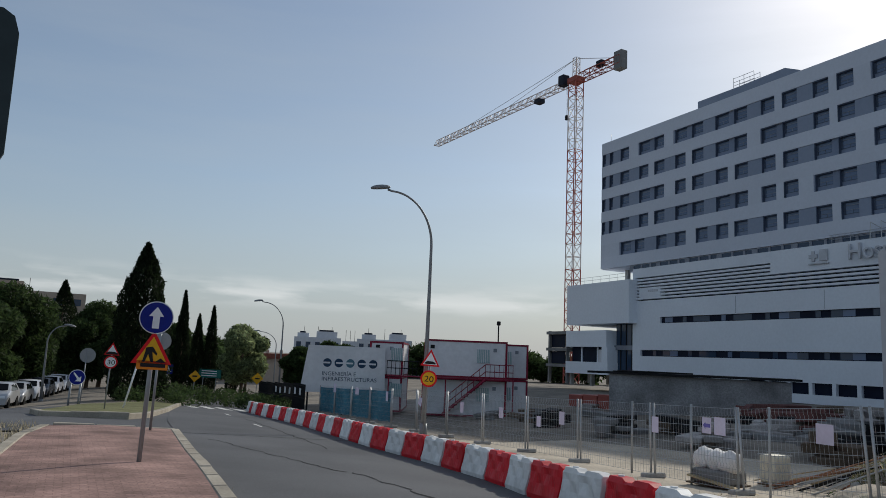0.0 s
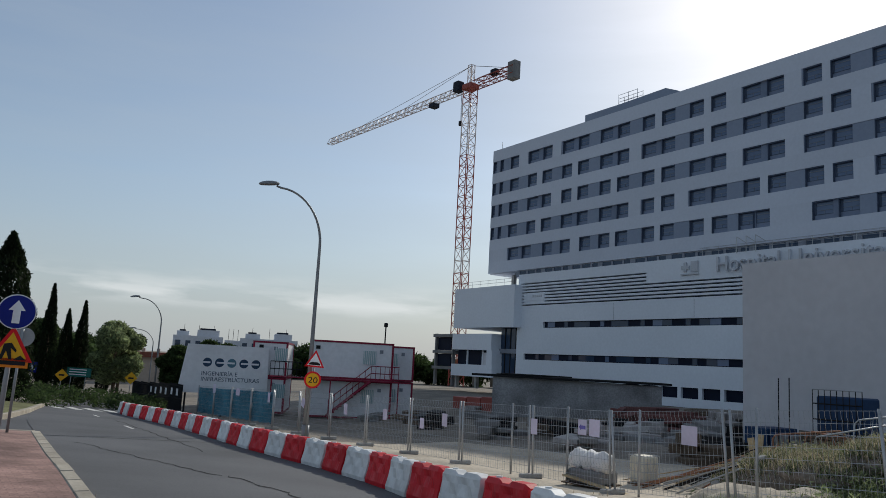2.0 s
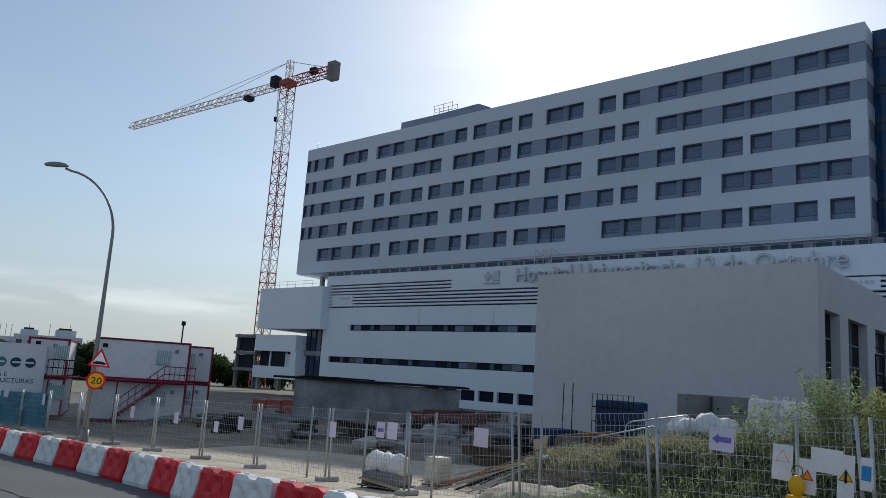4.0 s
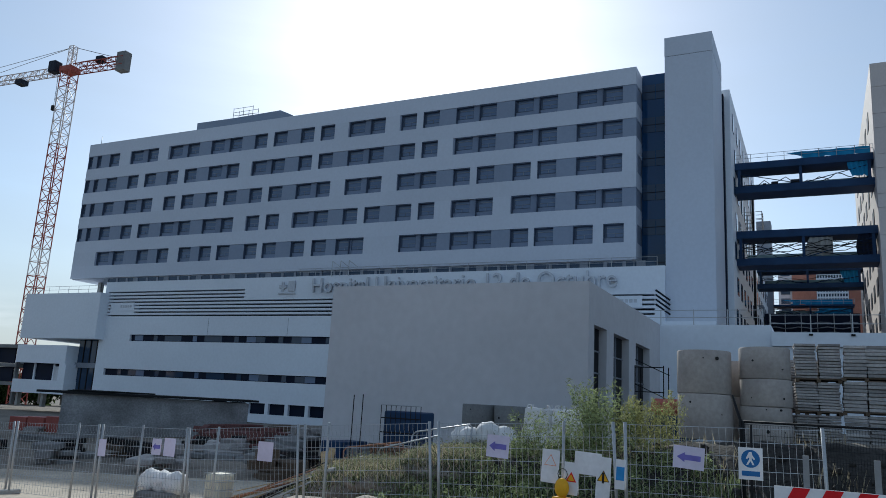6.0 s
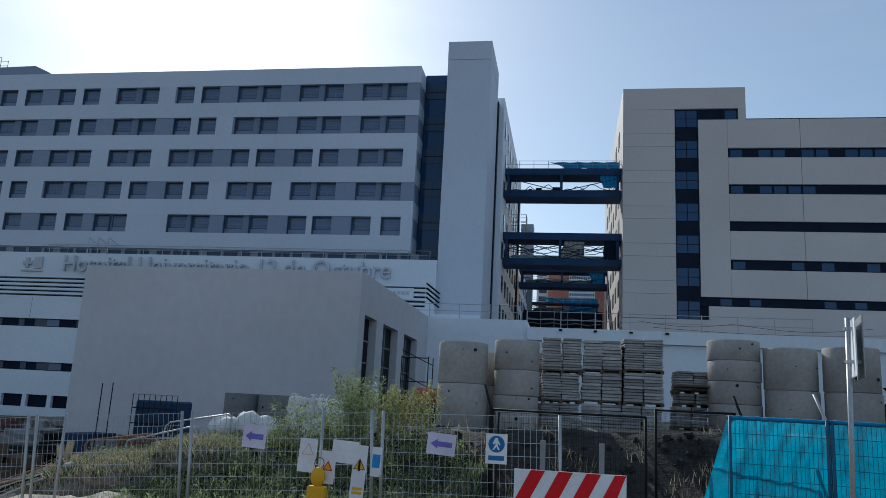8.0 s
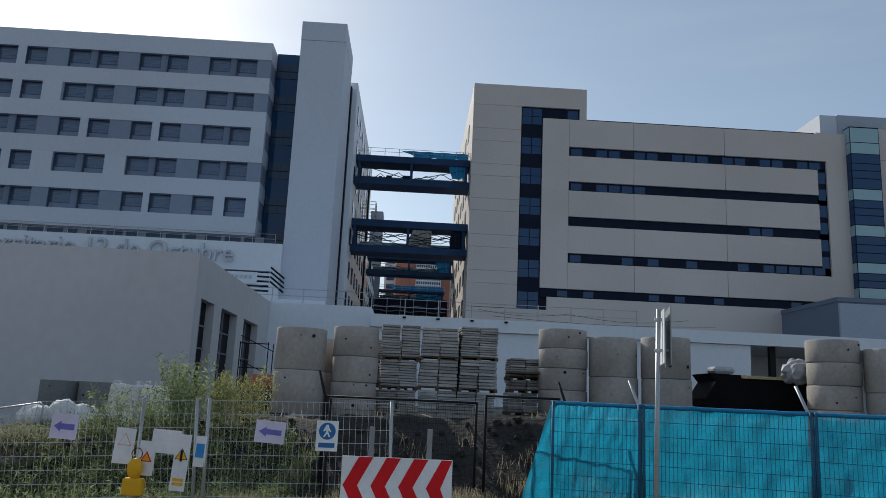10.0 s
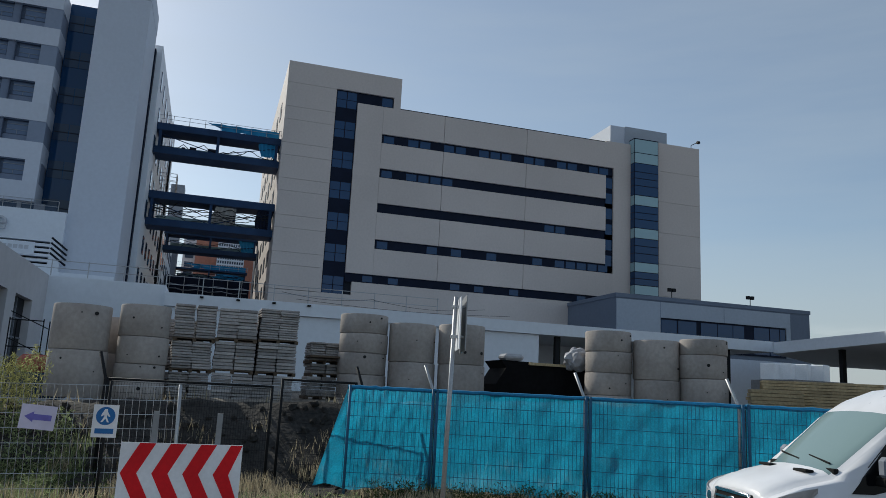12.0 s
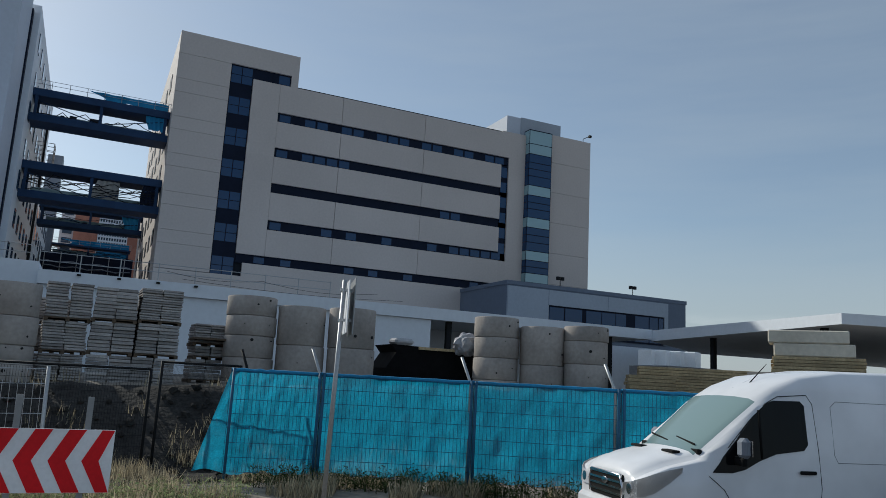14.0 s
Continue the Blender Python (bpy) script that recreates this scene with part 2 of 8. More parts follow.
# light spandrels between the rows
edges = [T_TOP] + [z for i in range(5) for z in (34.3 - 3.8 * i + ROW_H, 34.3 - 3.8 * i)] + [T_BOT]
for k in range(0, len(edges), 2):
    hi, lo = edges[k], edges[k + 1]
    part("spandrel", boxed(0, 0.65, T_RIGHT, T_LEFT + (0.0 if k else 0.0), lo, hi), LIGHT_PANEL, hospital)
    part("end_spandrel", boxed(0.65, 34, T_LEFT - 0.45, T_LEFT, lo, hi), LIGHT_PANEL, hospital)
    part("end_spandrel", boxed(0.65, 34, T_RIGHT, T_RIGHT + 0.45, lo, hi), LIGHT_PANEL, hospital)
for i in range(5):
    z0 = 34.3 - 3.8 * i
    holes = []
    for right, left, joint in row_units[i] + ([(97.2, 98.1, None), (99.1, 100.0, None)] if i < 4 else []):
        if joint is None:
            spots = [right]
        else:
            spots = [right, left - W_W]
            gap = (right + W_W, left - W_W)
            holes.append(gap)
            if joint:
                part("recess_panel", boxed(0.30, 0.65, gap[0], gap[1], z0, z0 + ROW_H), APRON, hospital)
            else:
                part("light_mullion", boxed(0.0, 0.65, gap[0], gap[1], z0, z0 + ROW_H), LIGHT_PANEL, hospital)
        for s in spots:
            slim = s > 97
            w = 0.9 if slim else W_W
            holes.append((s, s + w))
            kit = slim_unit if slim else full_unit
            unit = put("window", kit[0], pose(0.36, s, z0), hospital)
            for name, me in zip(("pane", "glazing_bar", "apron"), kit[1:]):
                put(name, me, pose(0, 0, 0), unit)
    dark = bands[i]
    for a, b in dark:
        for lo, hi in cut(a, b, [(max(h0, a), min(h1, b)) for h0, h1 in holes if h1 > a and h0 < b]):
            if hi - lo > 0.03:
                part("grey_panel", boxed(0.07, 0.65, lo, hi, z0, z0 + ROW_H), DARK_PANEL, hospital)
    for a, b in cut(T_RIGHT, T_LEFT, dark):
        for lo, hi in cut(a, b, [(max(h0, a), min(h1, b)) for h0, h1 in holes if h1 > a and h0 < b]):
            if hi - lo > 0.03:
                part("light_panel", boxed(0.0, 0.65, lo, hi, z0, z0 + ROW_H), LIGHT_PANEL, hospital)
    part("end_panel", boxed(0.65, 34, T_LEFT - 0.45, T_LEFT - 0.08, z0, z0 + ROW_H), DARK_PANEL, hospital)
    part("end_panel", boxed(0.65, 34, T_RIGHT + 0.08, T_RIGHT + 0.45, z0, z0 + ROW_H), DARK_PANEL, hospital)
part("roof", boxed(0.3, 34, T_RIGHT + 0.3, T_LEFT - 0.3, T_TOP - 0.35, T_TOP - 0.15), CONCRETE, hospital)
part("soffit", boxed(0.3, 34, T_RIGHT, T_LEFT - 0.1, T_BOT - 0.12, T_BOT), LIGHT_PANEL, hospital)
# plant room on the roof
bm = bmesh.new()
prof = [(84.5, T_TOP - 0.2), (84.5, 42.25), (77.0, 42.2), (68.6, 42.35), (66.5, 41.4), (66.5, T_TOP - 0.2)]
a = [bm.verts.new((6, u, z)) for u, z in prof]
b = [bm.verts.new((16, u, z)) for u, z in prof]
bm.faces.new(a), bm.faces.new(b[::-1])
for k in range(len(prof)):
    bm.faces.new((a[k], b[k], b[(k + 1) % len(prof)], a[(k + 1) % len(prof)]))
bmesh.ops.recalc_face_normals(bm, faces=bm.faces)
part("plant_room", bm, DARK_PANEL, hospital)
bm = bmesh.new()
for u in (77.9, 76.0, 74.2):
    for dx in (0, 1.2):
        bar(bm, (6.5 + dx, u, 42.2), (6.5 + dx, u, 44.0), 0.04)
for z in (42.8, 43.3, 43.9):
    for dx in (0, 1.2):
        bar(bm, (6.5 + dx, 74.2, z), (6.5 + dx, 77.9, z), 0.035)
part("roof_scaffold", bm, STEEL_GALV, hospital)
bm = bmesh.new()
bar(bm, (1, 99.0, T_TOP - 0.2), (1, 99.0, T_TOP + 1.6), 0.04)
part("roof_mast", bm, STEEL_GALV, hospital)

# glazed recess and the stair tower
part("recess_back", boxed(3.0, 3.6, 13.2, 16.15, 8, 38.5), GLASS_BLUE, hospital)
for i in range(9):
    z0 = 35.6 - 3.8 * i
    for k in range(2):
        y0 = 13.35 + k * 1.4
        g = part("recess_pane", boxed(2.93, 3.02, y0, y0 + 1.3, z0, z0 + 1.7), GLASS, hospital)
        part("transom", boxed(2.90, 2.93, y0, y0 + 1.3, z0 + 0.8, z0 + 0.88), FRAME_DARK, g)
ST_R, ST_TOP = 8.45, 41.05
part("stair_tower", boxed(0.0, 8.3, ST_R, 13.2, 7.5, 38.9), LIGHT_PANEL, hospital, "smooth pale grey stair tower wall")
part("stair_tower_cap", boxed(-0.02, 8.32, ST_R - 0.02, 13.22, 38.94, ST_TOP), LIGHT_PANEL, hospital)
part("stair_tower_joint", boxed(0.03, 8.27, ST_R + 0.03, 13.17, 38.88, 38.96), SHADOW_GAP, hospital)
# side wing that runs back from the stair tower
part("side_wall", boxed(9.2, 44, 7.7, 16.1, 7.5, 38.3), WHITE_PANEL, hospital)
part("side_gap", boxed(8.3, 9.2, 8.3, 14, 7.5, 37.5), NAVY_PANEL, hospital)
for i in range(8):
    z0 = 34.2 - 3.75 * i
    for k in range(7):
        x0 = 11.5 + k * 4.5 + (1.6 if i % 2 else 0)
        part("side_window", boxed(x0, x0 + 1.5, 7.62, 7.72, z0, z0 + 2.0), GLASS, hospital)

# lower white block with louvres, slot windows and the sign
LX = -0.5
B_R, B_L, B_TOP = 13.2, 91.5, 16.45
slots = [(52.0, 85.5, 8.1, 9.0), (51.0, 89.7, 3.35, 4.25)]
# core coloured near-black so the louvre slits look deep in shade
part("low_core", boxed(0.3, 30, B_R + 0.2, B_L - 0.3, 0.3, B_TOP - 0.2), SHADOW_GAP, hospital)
part("top_ribbon", boxed(0.15, 0.3, B_R + 1, B_L + 1.0, B_TOP - 0.2, T_BOT - 0.12), GLASS, hospital)
for k in range(40):
    y0 = B_R + 2 + k * 1.97
    part("ribbon_mullion", boxed(0.05, 0.16, y0, y0 + (0.9 if k % 3 == 0 else 0.35), B_TOP - 0.2, T_BOT - 0.12), FRAME_GREY, hospital)
slit_z = [14.92 - 0.47 * k for k in range(8)]
zs = [(B_TOP, slit_z[0] + 0.105)] + [(slit_z[k] - 0.105, slit_z[k + 1] + 0.105) for k in range(7)] + [(slit_z[7] - 0.105, 9.0), (8.1, 4.25), (3.35, 0.75)]
for hi, lo in zs:
    part("white_panel", boxed(LX, 0.3, B_R, B_L, lo, hi), WHITE_PANEL, hospital)
for k, z in enumerate(slit_z):
    # the slits stop behind the sign board and the plain stretch of wall
    stops = [(20.3, 52.0), (B_R, 14.2), (90.9, B_L)] if k > 2 else [(20.3, 66.0), (B_R, 14.2), (90.9, B_L)]
    if k < 3:
        stops = [(B_R, 66.0), (90.9, B_L)]
    if k in (4, 5, 6):
        stops.append((85.4, 90.0))
    for a, b in stops:
        part("white_panel", boxed(LX, 0.3, a, b, z - 0.105, z + 0.105), WHITE_PANEL, hospital)
for a, b, lo, hi in slots:
    part("slot_back", boxed(-0.16, 0.3, a, b, lo, hi), NAVY_PANEL, hospital)
    for y0, y1 in cut(B_R, B_L, [(a, b)]):
        part("white_panel", boxed(LX, 0.3, y0, y1, lo, hi), WHITE_PANEL, hospital)
    n = int((b - a) / 2.35)
    for k in range(n):
        y0 = a + 0.3 + k * 2.35 + 0.5 * math.sin(k * 2.1)
        part("slot_pane", boxed(-0.22, -0.16, y0, y0 + (1.5 if k % 3 else 0.7), lo + 0.1, hi - 0.08), WARD_GLASS if k % 4 == 1 else GLASS, hospital)
part("ground_ribbon", boxed(-0.1, 0.3, 45, 70, -1.2, 0.75), NAVY_PANEL, hospital)
for k in range(9):
    part("ground_pier", boxed(LX, 0.2, 70.0 - 3.0 * k - 0.5, 70.0 - 3.0 * k, -0.55, 0.75), WHITE_PANEL, hospital)
part("ground_wall", boxed(LX, 0.3, 13.2, 91.4, -1.6, -0.55), WHITE_PANEL, hospital)
part("ground_wall", boxed(LX, 0.3, 70, 91.4, -0.55, 0.75), WHITE_PANEL, hospital)
for y in (40.0, 58.6, 71.5):
    part("panel_joint", boxed(LX - 0.012, LX + 0.02, y, y + 0.04, 9.05, 11.3), FRAME_GREY, hospital)
# chamfered white lines at the stair tower corner; dark bars paint the slits' shade
for k in range(4):
    z = 14.0 - 0.47 * (k + 0)
    bm = bmesh.new()
    bar(bm, (LX - 0.02, 14.1, z), (LX - 0.02, 12.7, z - 1.05), 0.09, 4)
    part("corner_slit", bm, SHADOW_GAP, hospital)
part("corner_wall", boxed(LX + 0.02, 0.0, 8.5, 13.2, 7.5, 10.9), WHITE_PANEL, hospital)
bm = bmesh.new()
for k in range(20):
    bar(bm, (-0.2, 14 + 2.3 * k, B_TOP), (-0.2, 14 + 2.3 * k, B_TOP + 1.0), 0.03, 4)
for z in (0.5, 1.0):
    bar(bm, (-0.2, 14, B_TOP + z), (-0.2, 58, B_TOP + z), 0.025, 4)
for k in range(3):
    y = 52.5 - k * 1.2
    bar(bm, (-0.9, y, B_TOP - 0.2), (-0.9, y, B_TOP + 1.7), 0.05, 4)
    bar(bm, (-0.9, y, B_TOP + 1.7), (-0.9, y - 1.2, B_TOP + 0.9), 0.04, 4)
part("parapet_rail", bm, STEEL_GALV, hospital)


def lettering(name, text, size, m, mat, parent, deep=0.05, width=None):
    cu = bpy.data.curves.new(name, "FONT")
    cu.body, cu.size, cu.extrude = text, size, deep
    tmp = bpy.data.objects.new(name, cu)
    me = bpy.data.meshes.new_from_object(tmp)
    bpy.data.objects.remove(tmp)
    me.materials.append(mat)
    if width:
        xs = [v.co.x for v in me.vertices]
        k = width / (max(xs) - min(xs))
        for v in me.vertices:
            v.co.x *= k
    ob = new(name, me)
    ob.matrix_basis = m
    if parent is not None:
        ob.parent = parent
    return ob


SIGN_GREY = material("sign_letter_grey", (0.50, 0.52, 0.56), 0.4, 10, 0.05)
# faces the road: text runs towards -y
FACE = pose(0, 0, 0, 90, 0, -90)


def text_right(text, size):
    cu = bpy.data.curves.new("ruler", "FONT")
    cu.body, cu.size = text, size
    tmp = bpy.data.objects.new("ruler", cu)
    me = bpy.data.meshes.new_from_object(tmp)
    bpy.data.objects.remove(tmp)
    return max(v.co.x for v in me.vertices)


SIGN = "Hospital Universitario 12 de Octubre"
stretch_x = 37.5 / text_right(SIGN, 2.55)
for i, ch in enumerate(SIGN):
    if ch != " ":
        off = (text_right(SIGN[:i + 1], 2.55) - text_right(ch, 2.55)) * stretch_x
        lettering("letter", ch, 2.55, pose(LX - 0.28, 55.4 - off, 14.35) @ FACE @ Matrix.Diagonal((stretch_x, 1, 1, 1)), SIGN_GREY, hospital, 0.14)
bm = bmesh.new()
box(bm, LX - 0.2, LX - 0.05, 58.0, 59.0, 14.6, 15.9)
box(bm, LX - 0.2, LX - 0.05, 59.3, 60.4, 15.0, 15.4)
box(bm, LX - 0.21, LX - 0.05, 59.65, 60.05, 14.65, 15.8)
box(bm, LX - 0.2, LX - 0.05, 57.9, 60.5, 14.25, 14.4)
part("sign_emblem", bm, SIGN_GREY, hospital)
for y0 in (85.4, 15.4):
    bm = bmesh.new()
    box(bm, LX - 0.05, LX - 0.01, y0, y0 + 4.6 - (1.6 if y0 < 20 else 0), 12.3, 13.45)
    plate = part("company_plate", bm, WHITE_PANEL, hospital)
    bm = bmesh.new()
    for k in range(5):
        box(bm, LX - 0.08, LX - 0.05, y0 + 0.5 + k * 0.45, y0 + 0.5 + k * 0.45 + 0.34, 12.75, 13.1)
    part("plate_mark", bm, SIGN_GREY, plate)

# ---- left wing beyond the tower ----
wing = thing("hospital_wing", "pale wing with an unfinished open ground floor", "building", pose(74.75, 0, 0))
part("upper_wall", boxed(0, 30, 90.6, 106.5, 8.2, 14.75), WHITE_PANEL, wing)
part("lower_wall", boxed(0, 12, 95.9, 106.6, 4.6, 7.2), WHITE_PANEL, wing)
part("lower_wall", boxed(0, 12, 95.5, 106.6, 0.3, 2.2), WHITE_PANEL, wing)
part("lower_wall", boxed(0, 12, 95.6, 97.0, 2.2, 4.6), WHITE_PANEL, wing)
# near-black panel stands in for the unlit interior behind the opening
part("painted_dark_interior", boxed(1.2, 1.4, 97.0, 106.4, 2.2, 4.6), NAVY_PANEL, wing)
for y0, y1 in ((99.2, 99.5), (103.4, 103.7)):
    part("window_post", boxed(1.0, 1.2, y0, y1, 2.2, 4.6), WHITE_PANEL, wing)
part("propped_board", boxed(0.8, 0.9, 98.0, 99.0, 2.2, 4.2), SIGN_BOARD, wing)
for z0, z1 in ((1.75, 3.85), (4.45, 6.65)):
    part("frame_glazing", boxed(0.9, 1.1, 108.2, 112.1, z0, z1), NAVY_PANEL, wing)
    part("frame_back", boxed(6.0, 6.2, 106.9, 109.4, z0, z1), NAVY_PANEL, wing)
part("dark_glazing", boxed(2.0, 2.4, 88, 95.9, 0.0, 8.2), GLASS, wing)
for k in range(5):
    part("glazing_mullion", boxed(1.9, 2.0, 89.5 + 1.3 * k, 89.65 + 1.3 * k, 0, 8.2), STEEL_DARK, wing)
part("floor_slab", boxed(1.6, 12, 88, 95.9, 4.2, 4.9), FRAME_GREY, wing)
for y in (106.9, 112.2):
    for x in (0.5, 9):
        part("frame_column", boxed(x, x + 0.5, y, y + 0.4, -1.5, 7.3), CONCRETE_DARK, wing)
for z in (1.2, 3.9, 6.7):
    part("frame_slab", boxed(0.2, 9.6, 106.6, 112.8, z, z + 0.5), CONCRETE_DARK, wing)
part("frame_box", boxed(3, 8, 107.5, 110.5, 4.4, 6.7), WHITE_PANEL, wing)
for y in (95.5, 100.5, 106):
    part("pilotis", boxed(0.8, 1.4, y, y + 0.5, -1.6, 0.3), CONCRETE, wing)
part("tower_pillar", boxed(5, 5.6, 97.0, 97.6, 14.7, 17.3), CONCRETE, wing)
bm = bmesh.new()
for k in range(8):
    bar(bm, (0.3, 91.5 + 2.1 * k, 14.75), (0.3, 91.5 + 2.1 * k, 15.8), 0.03, 4)
for z in (15.3, 15.8):
    bar(bm, (0.3, 91.5, z), (0.3, 106.2, z), 0.025, 4)
part("wing_rail", bm, STEEL_GALV, wing)

# ---- front annex ----
UNLIT_GLASS = window_glass("unlit_glass", (0.005, 0.007, 0.011), 0.35, 0.04)
annex = thing("annex_building", "plain pale rendered annex with tall glazed openings", "building")
AX, AXB, AR, AL, ATOP = 35.9, 54.2, 9.7, 24.5, 8.0
part("front_wall", boxed(AX, AX + 0.4, AR, AL, -1.5, ATOP), ANNEX_WALL, annex)
part("left_wall", boxed(AX + 0.4, AXB, AL - 0.4, AL, -1.5, ATOP), ANNEX_WALL, annex)
part("annex_roof", boxed(AX + 0.4, AXB, AR + 0.4, AL - 0.4, ATOP - 0.5, ATOP - 0.25), CONCRETE, annex)
opens = [(36.9, 39.4), (40.9, 44.6), (46.4, 50.6)]
for a, b in cut(AX + 0.4, AXB, opens):
    part("pier", boxed(a, b, AR, AR + 0.6, -1.5, 6.0), ANNEX_WALL, annex)
part("side_lintel", boxed(AX + 0.4, AXB, AR, AR + 0.6, 6.0, ATOP), ANNEX_WALL, annex)
for a, b in opens:
    w = part("tall_window", boxed(a, b, AR + 0.42, AR + 0.46, -1.5, 6.0), UNLIT_GLASS, annex)
    for z in (0.4, 1.5, 2.6, 3.7, 4.8):
        part("transom", boxed(a, b, AR + 0.36, AR + 0.42, z, z + 0.07), FRAME_GREY, w)
    part("mullion", boxed((a + b) / 2, (a + b) / 2 + 0.08, AR + 0.34, AR + 0.42, -1.5, 6.0), FRAME_GREY, w)

# ---- podium and canopy ----
podium = thing("podium_building", "low white podium with a flat entrance canopy", "building")
part("podium_wall", boxed(54.2, 76.2, 2.6, 30, -1.5, 8.0), WHITE_PANEL, podium)
part("front_wall", boxed(54.2, 86, -24.5, 2.6, -1.5, 6.6), WHITE_PANEL, podium)
part("fascia", boxed(53.9, 88, -45.8, 2.58, 6.62, 7.5), WHITE_PANEL, podium, "white canopy edge")
part("back_wall", boxed(64, 64.4, -60, -24.5, -1.5, 6.6), WHITE_PANEL, podium)
for y in (-26.5, -31, -36.5, -42):
    part("column", boxed(54.6, 55.0, y, y + 0.4, -1.5, 6.62), STEEL_DARK, podium)
bm = bmesh.new()
lo = [(54.0, -45.8), (31.2, -40.6), (24.0, -62.0), (60.0, -90.0), (64.0, -60.0)]
ring = []
for z in (6.5, 7.15):
    ring.append([bm.verts.new((x, y, z + (0.3 if z > 7 and x > 50 else 0.0))) for x, y in lo])
bm.faces.new(ring[0]), bm.faces.new(ring[1][::-1])
for k in range(len(lo)):
    bm.faces.new((ring[0][k], ring[1][k], ring[1][(k + 1) % len(lo)], ring[0][(k + 1) % len(lo)]))
bmesh.ops.recalc_face_normals(bm, faces=bm.faces)
part("canopy", bm, WHITE_PANEL, podium, "thin flat white canopy roof")
for x, y in ((46.0, -45.5), (33.5, -42.4), (38.0, -56.0), (31.0, -50.0)):
    part("column", boxed(x, x + 0.35, y, y + 0.35, -1.5, 6.5), STEEL_DARK, podium)
part("far_wall", boxed(58, 58.4, -75, -60, -1.5, 3.2), WHITE_PANEL, podium)
for k in range(9):
    y = 2.62 - 2.37 * k
    post = bmesh.new()
    bar(post, (54.3, y, 7.48), (54.3, y, 8.72), 0.035, 5)
    part("rail_post", post, STEEL_GALV, podium)
for z in (8.1, 8.66):
    rail = bmesh.new()
    bar(rail, (54.3, 2.62, z), (54.3, -16.4, z), 0.025, 5)
    part("hand_rail", rail, STEEL_GALV, podium)
for k in range(5):
    y = 3.1 + 2.2 * k
    post = bmesh.new()
    bar(post, (54.6, y, 7.98), (54.6, y, 9.1), 0.035, 5)
    part("rail_post", post, STEEL_GALV, podium)
for z in (8.55, 9.05):
    rail = bmesh.new()
    bar(rail, (54.6, 3.1, z), (54.6, 11.9, z), 0.025, 5)
    part("hand_rail", rail, STEEL_GALV, podium)
for y in (0.26, -2.11, -4.5, -6.9):
    part("wall_light", boxed(53.7, 53.9, y - 0.12, y + 0.12, 7.28, 7.4, 0.02), STEEL_DARK, podium)
# slack cables looped along the roof edge
for k, (y0, y1, z, dip) in enumerate(((-5.0, -11.5, 8.2, 0.3), (-11.5, -20.0, 8.2, 0.35), (-6.0, -22.0, 7.9, 0.25))):
    part("roof_cable", tube([(54.1, y0 + (y1 - y0) * i / 10, z - dip * math.sin(math.pi * i / 10) - 0.06 * k) for i in range(11)], 0.016, 4), STEEL_DARK, podium)

low = thing("low_grey_building", "low dark grey building with a strip of windows", "building")
SLATE = material("slate_cladding", (0.15, 0.18, 0.235), 0.55, 3, 0.04, 0, 0, 0.1, 0.08)
GREY_FRONT = material("blue_grey_cladding", (0.36, 0.40, 0.46), 0.55, 3, 0.04, 0, 0, 0.1, 0.08)
part("body", boxed(76, 96, -69.9, -43.5, -1.5, 13.5), SLATE, low)
part("parapet", boxed(75.9, 96, -70.0, -43.4, 13.5, 13.95), SLATE, low)
for y0, y1, z0, z1 in ((-66.8, -43.5, 11.55, 13.3), (-49.0, -43.5, 8.0, 11.55), (-66.8, -66.2, 8.0, 11.55)):
    part("front_panel", boxed(75.7, 76.0, y0, y1, z0, z1), GREY_FRONT, low)
for y in (-49.0, -57.5):
    part("panel_joint", boxed(75.69, 75.7, y, y + 0.06, 11.55, 13.3), SLATE, low)
part("strip_back", boxed(75.88, 76.0, -66.2, -49.0, 8.0, 11.55), NAVY_PANEL, low)
for y1, w in ((-49.2, 2.0), (-51.4, 2.4), (-54.4, 2.2), (-56.7, 2.0), (-58.8, 1.5), (-61.7, 2.1), (-63.95, 1.3), (-65.4, 0.7)):
    part("strip_pane", boxed(75.84, 75.88, y1 - w, y1, 8.2, 11.35), GLASS_BLUE, low)
for x, y in ((78, -52), (78, -63.0)):
    bm = bmesh.new()
    bar(bm, (x, y, 13.7), (x, y, 15.2), 0.05)
    box(bm, x - 0.15, x + 0.15, y - 0.5, y - 0.1, 15.0, 15.4)
    box(bm, x - 0.15, x + 0.15, y + 0.1, y + 0.5, 15.0, 15.4)
    part("roof_floodlight", bm, STEEL_DARK, low)

# ---- second block, warm cladding ----
block = thing("clinic_block", "warm grey clinic block with dark ribbon windows", "building", pose(88, 0, 0))
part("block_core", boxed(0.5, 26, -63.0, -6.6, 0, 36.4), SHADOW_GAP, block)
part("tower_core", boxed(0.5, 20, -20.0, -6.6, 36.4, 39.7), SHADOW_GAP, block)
holes = []
V0, V1 = -14.85, -12.2
S_L, S_R, VR0 = -18.1, -49.85, -48.7
s_top = [32.65, 28.3, 23.95, 19.5]


def beige(y0, y1, z0, z1):
    part("clad_panel", boxed(0, 0.5, y0, y1, z0, z1), BEIGE_PANEL, block)


tower_joints = [40.1, 37.4, 34.4, 32.8, 29.9, 28.4, 25.6, 24.1, 21.2, 19.7, 16.9, 15.4, 12.6]
for z1, z0 in zip(tower_joints, tower_joints[1:]):
    beige(V1, -6.3, z0 + 0.03, z1)
beige(-20.2, V1, 37.5, 40.1)
beige(-20.2, -19.35, 36.1, 37.5)
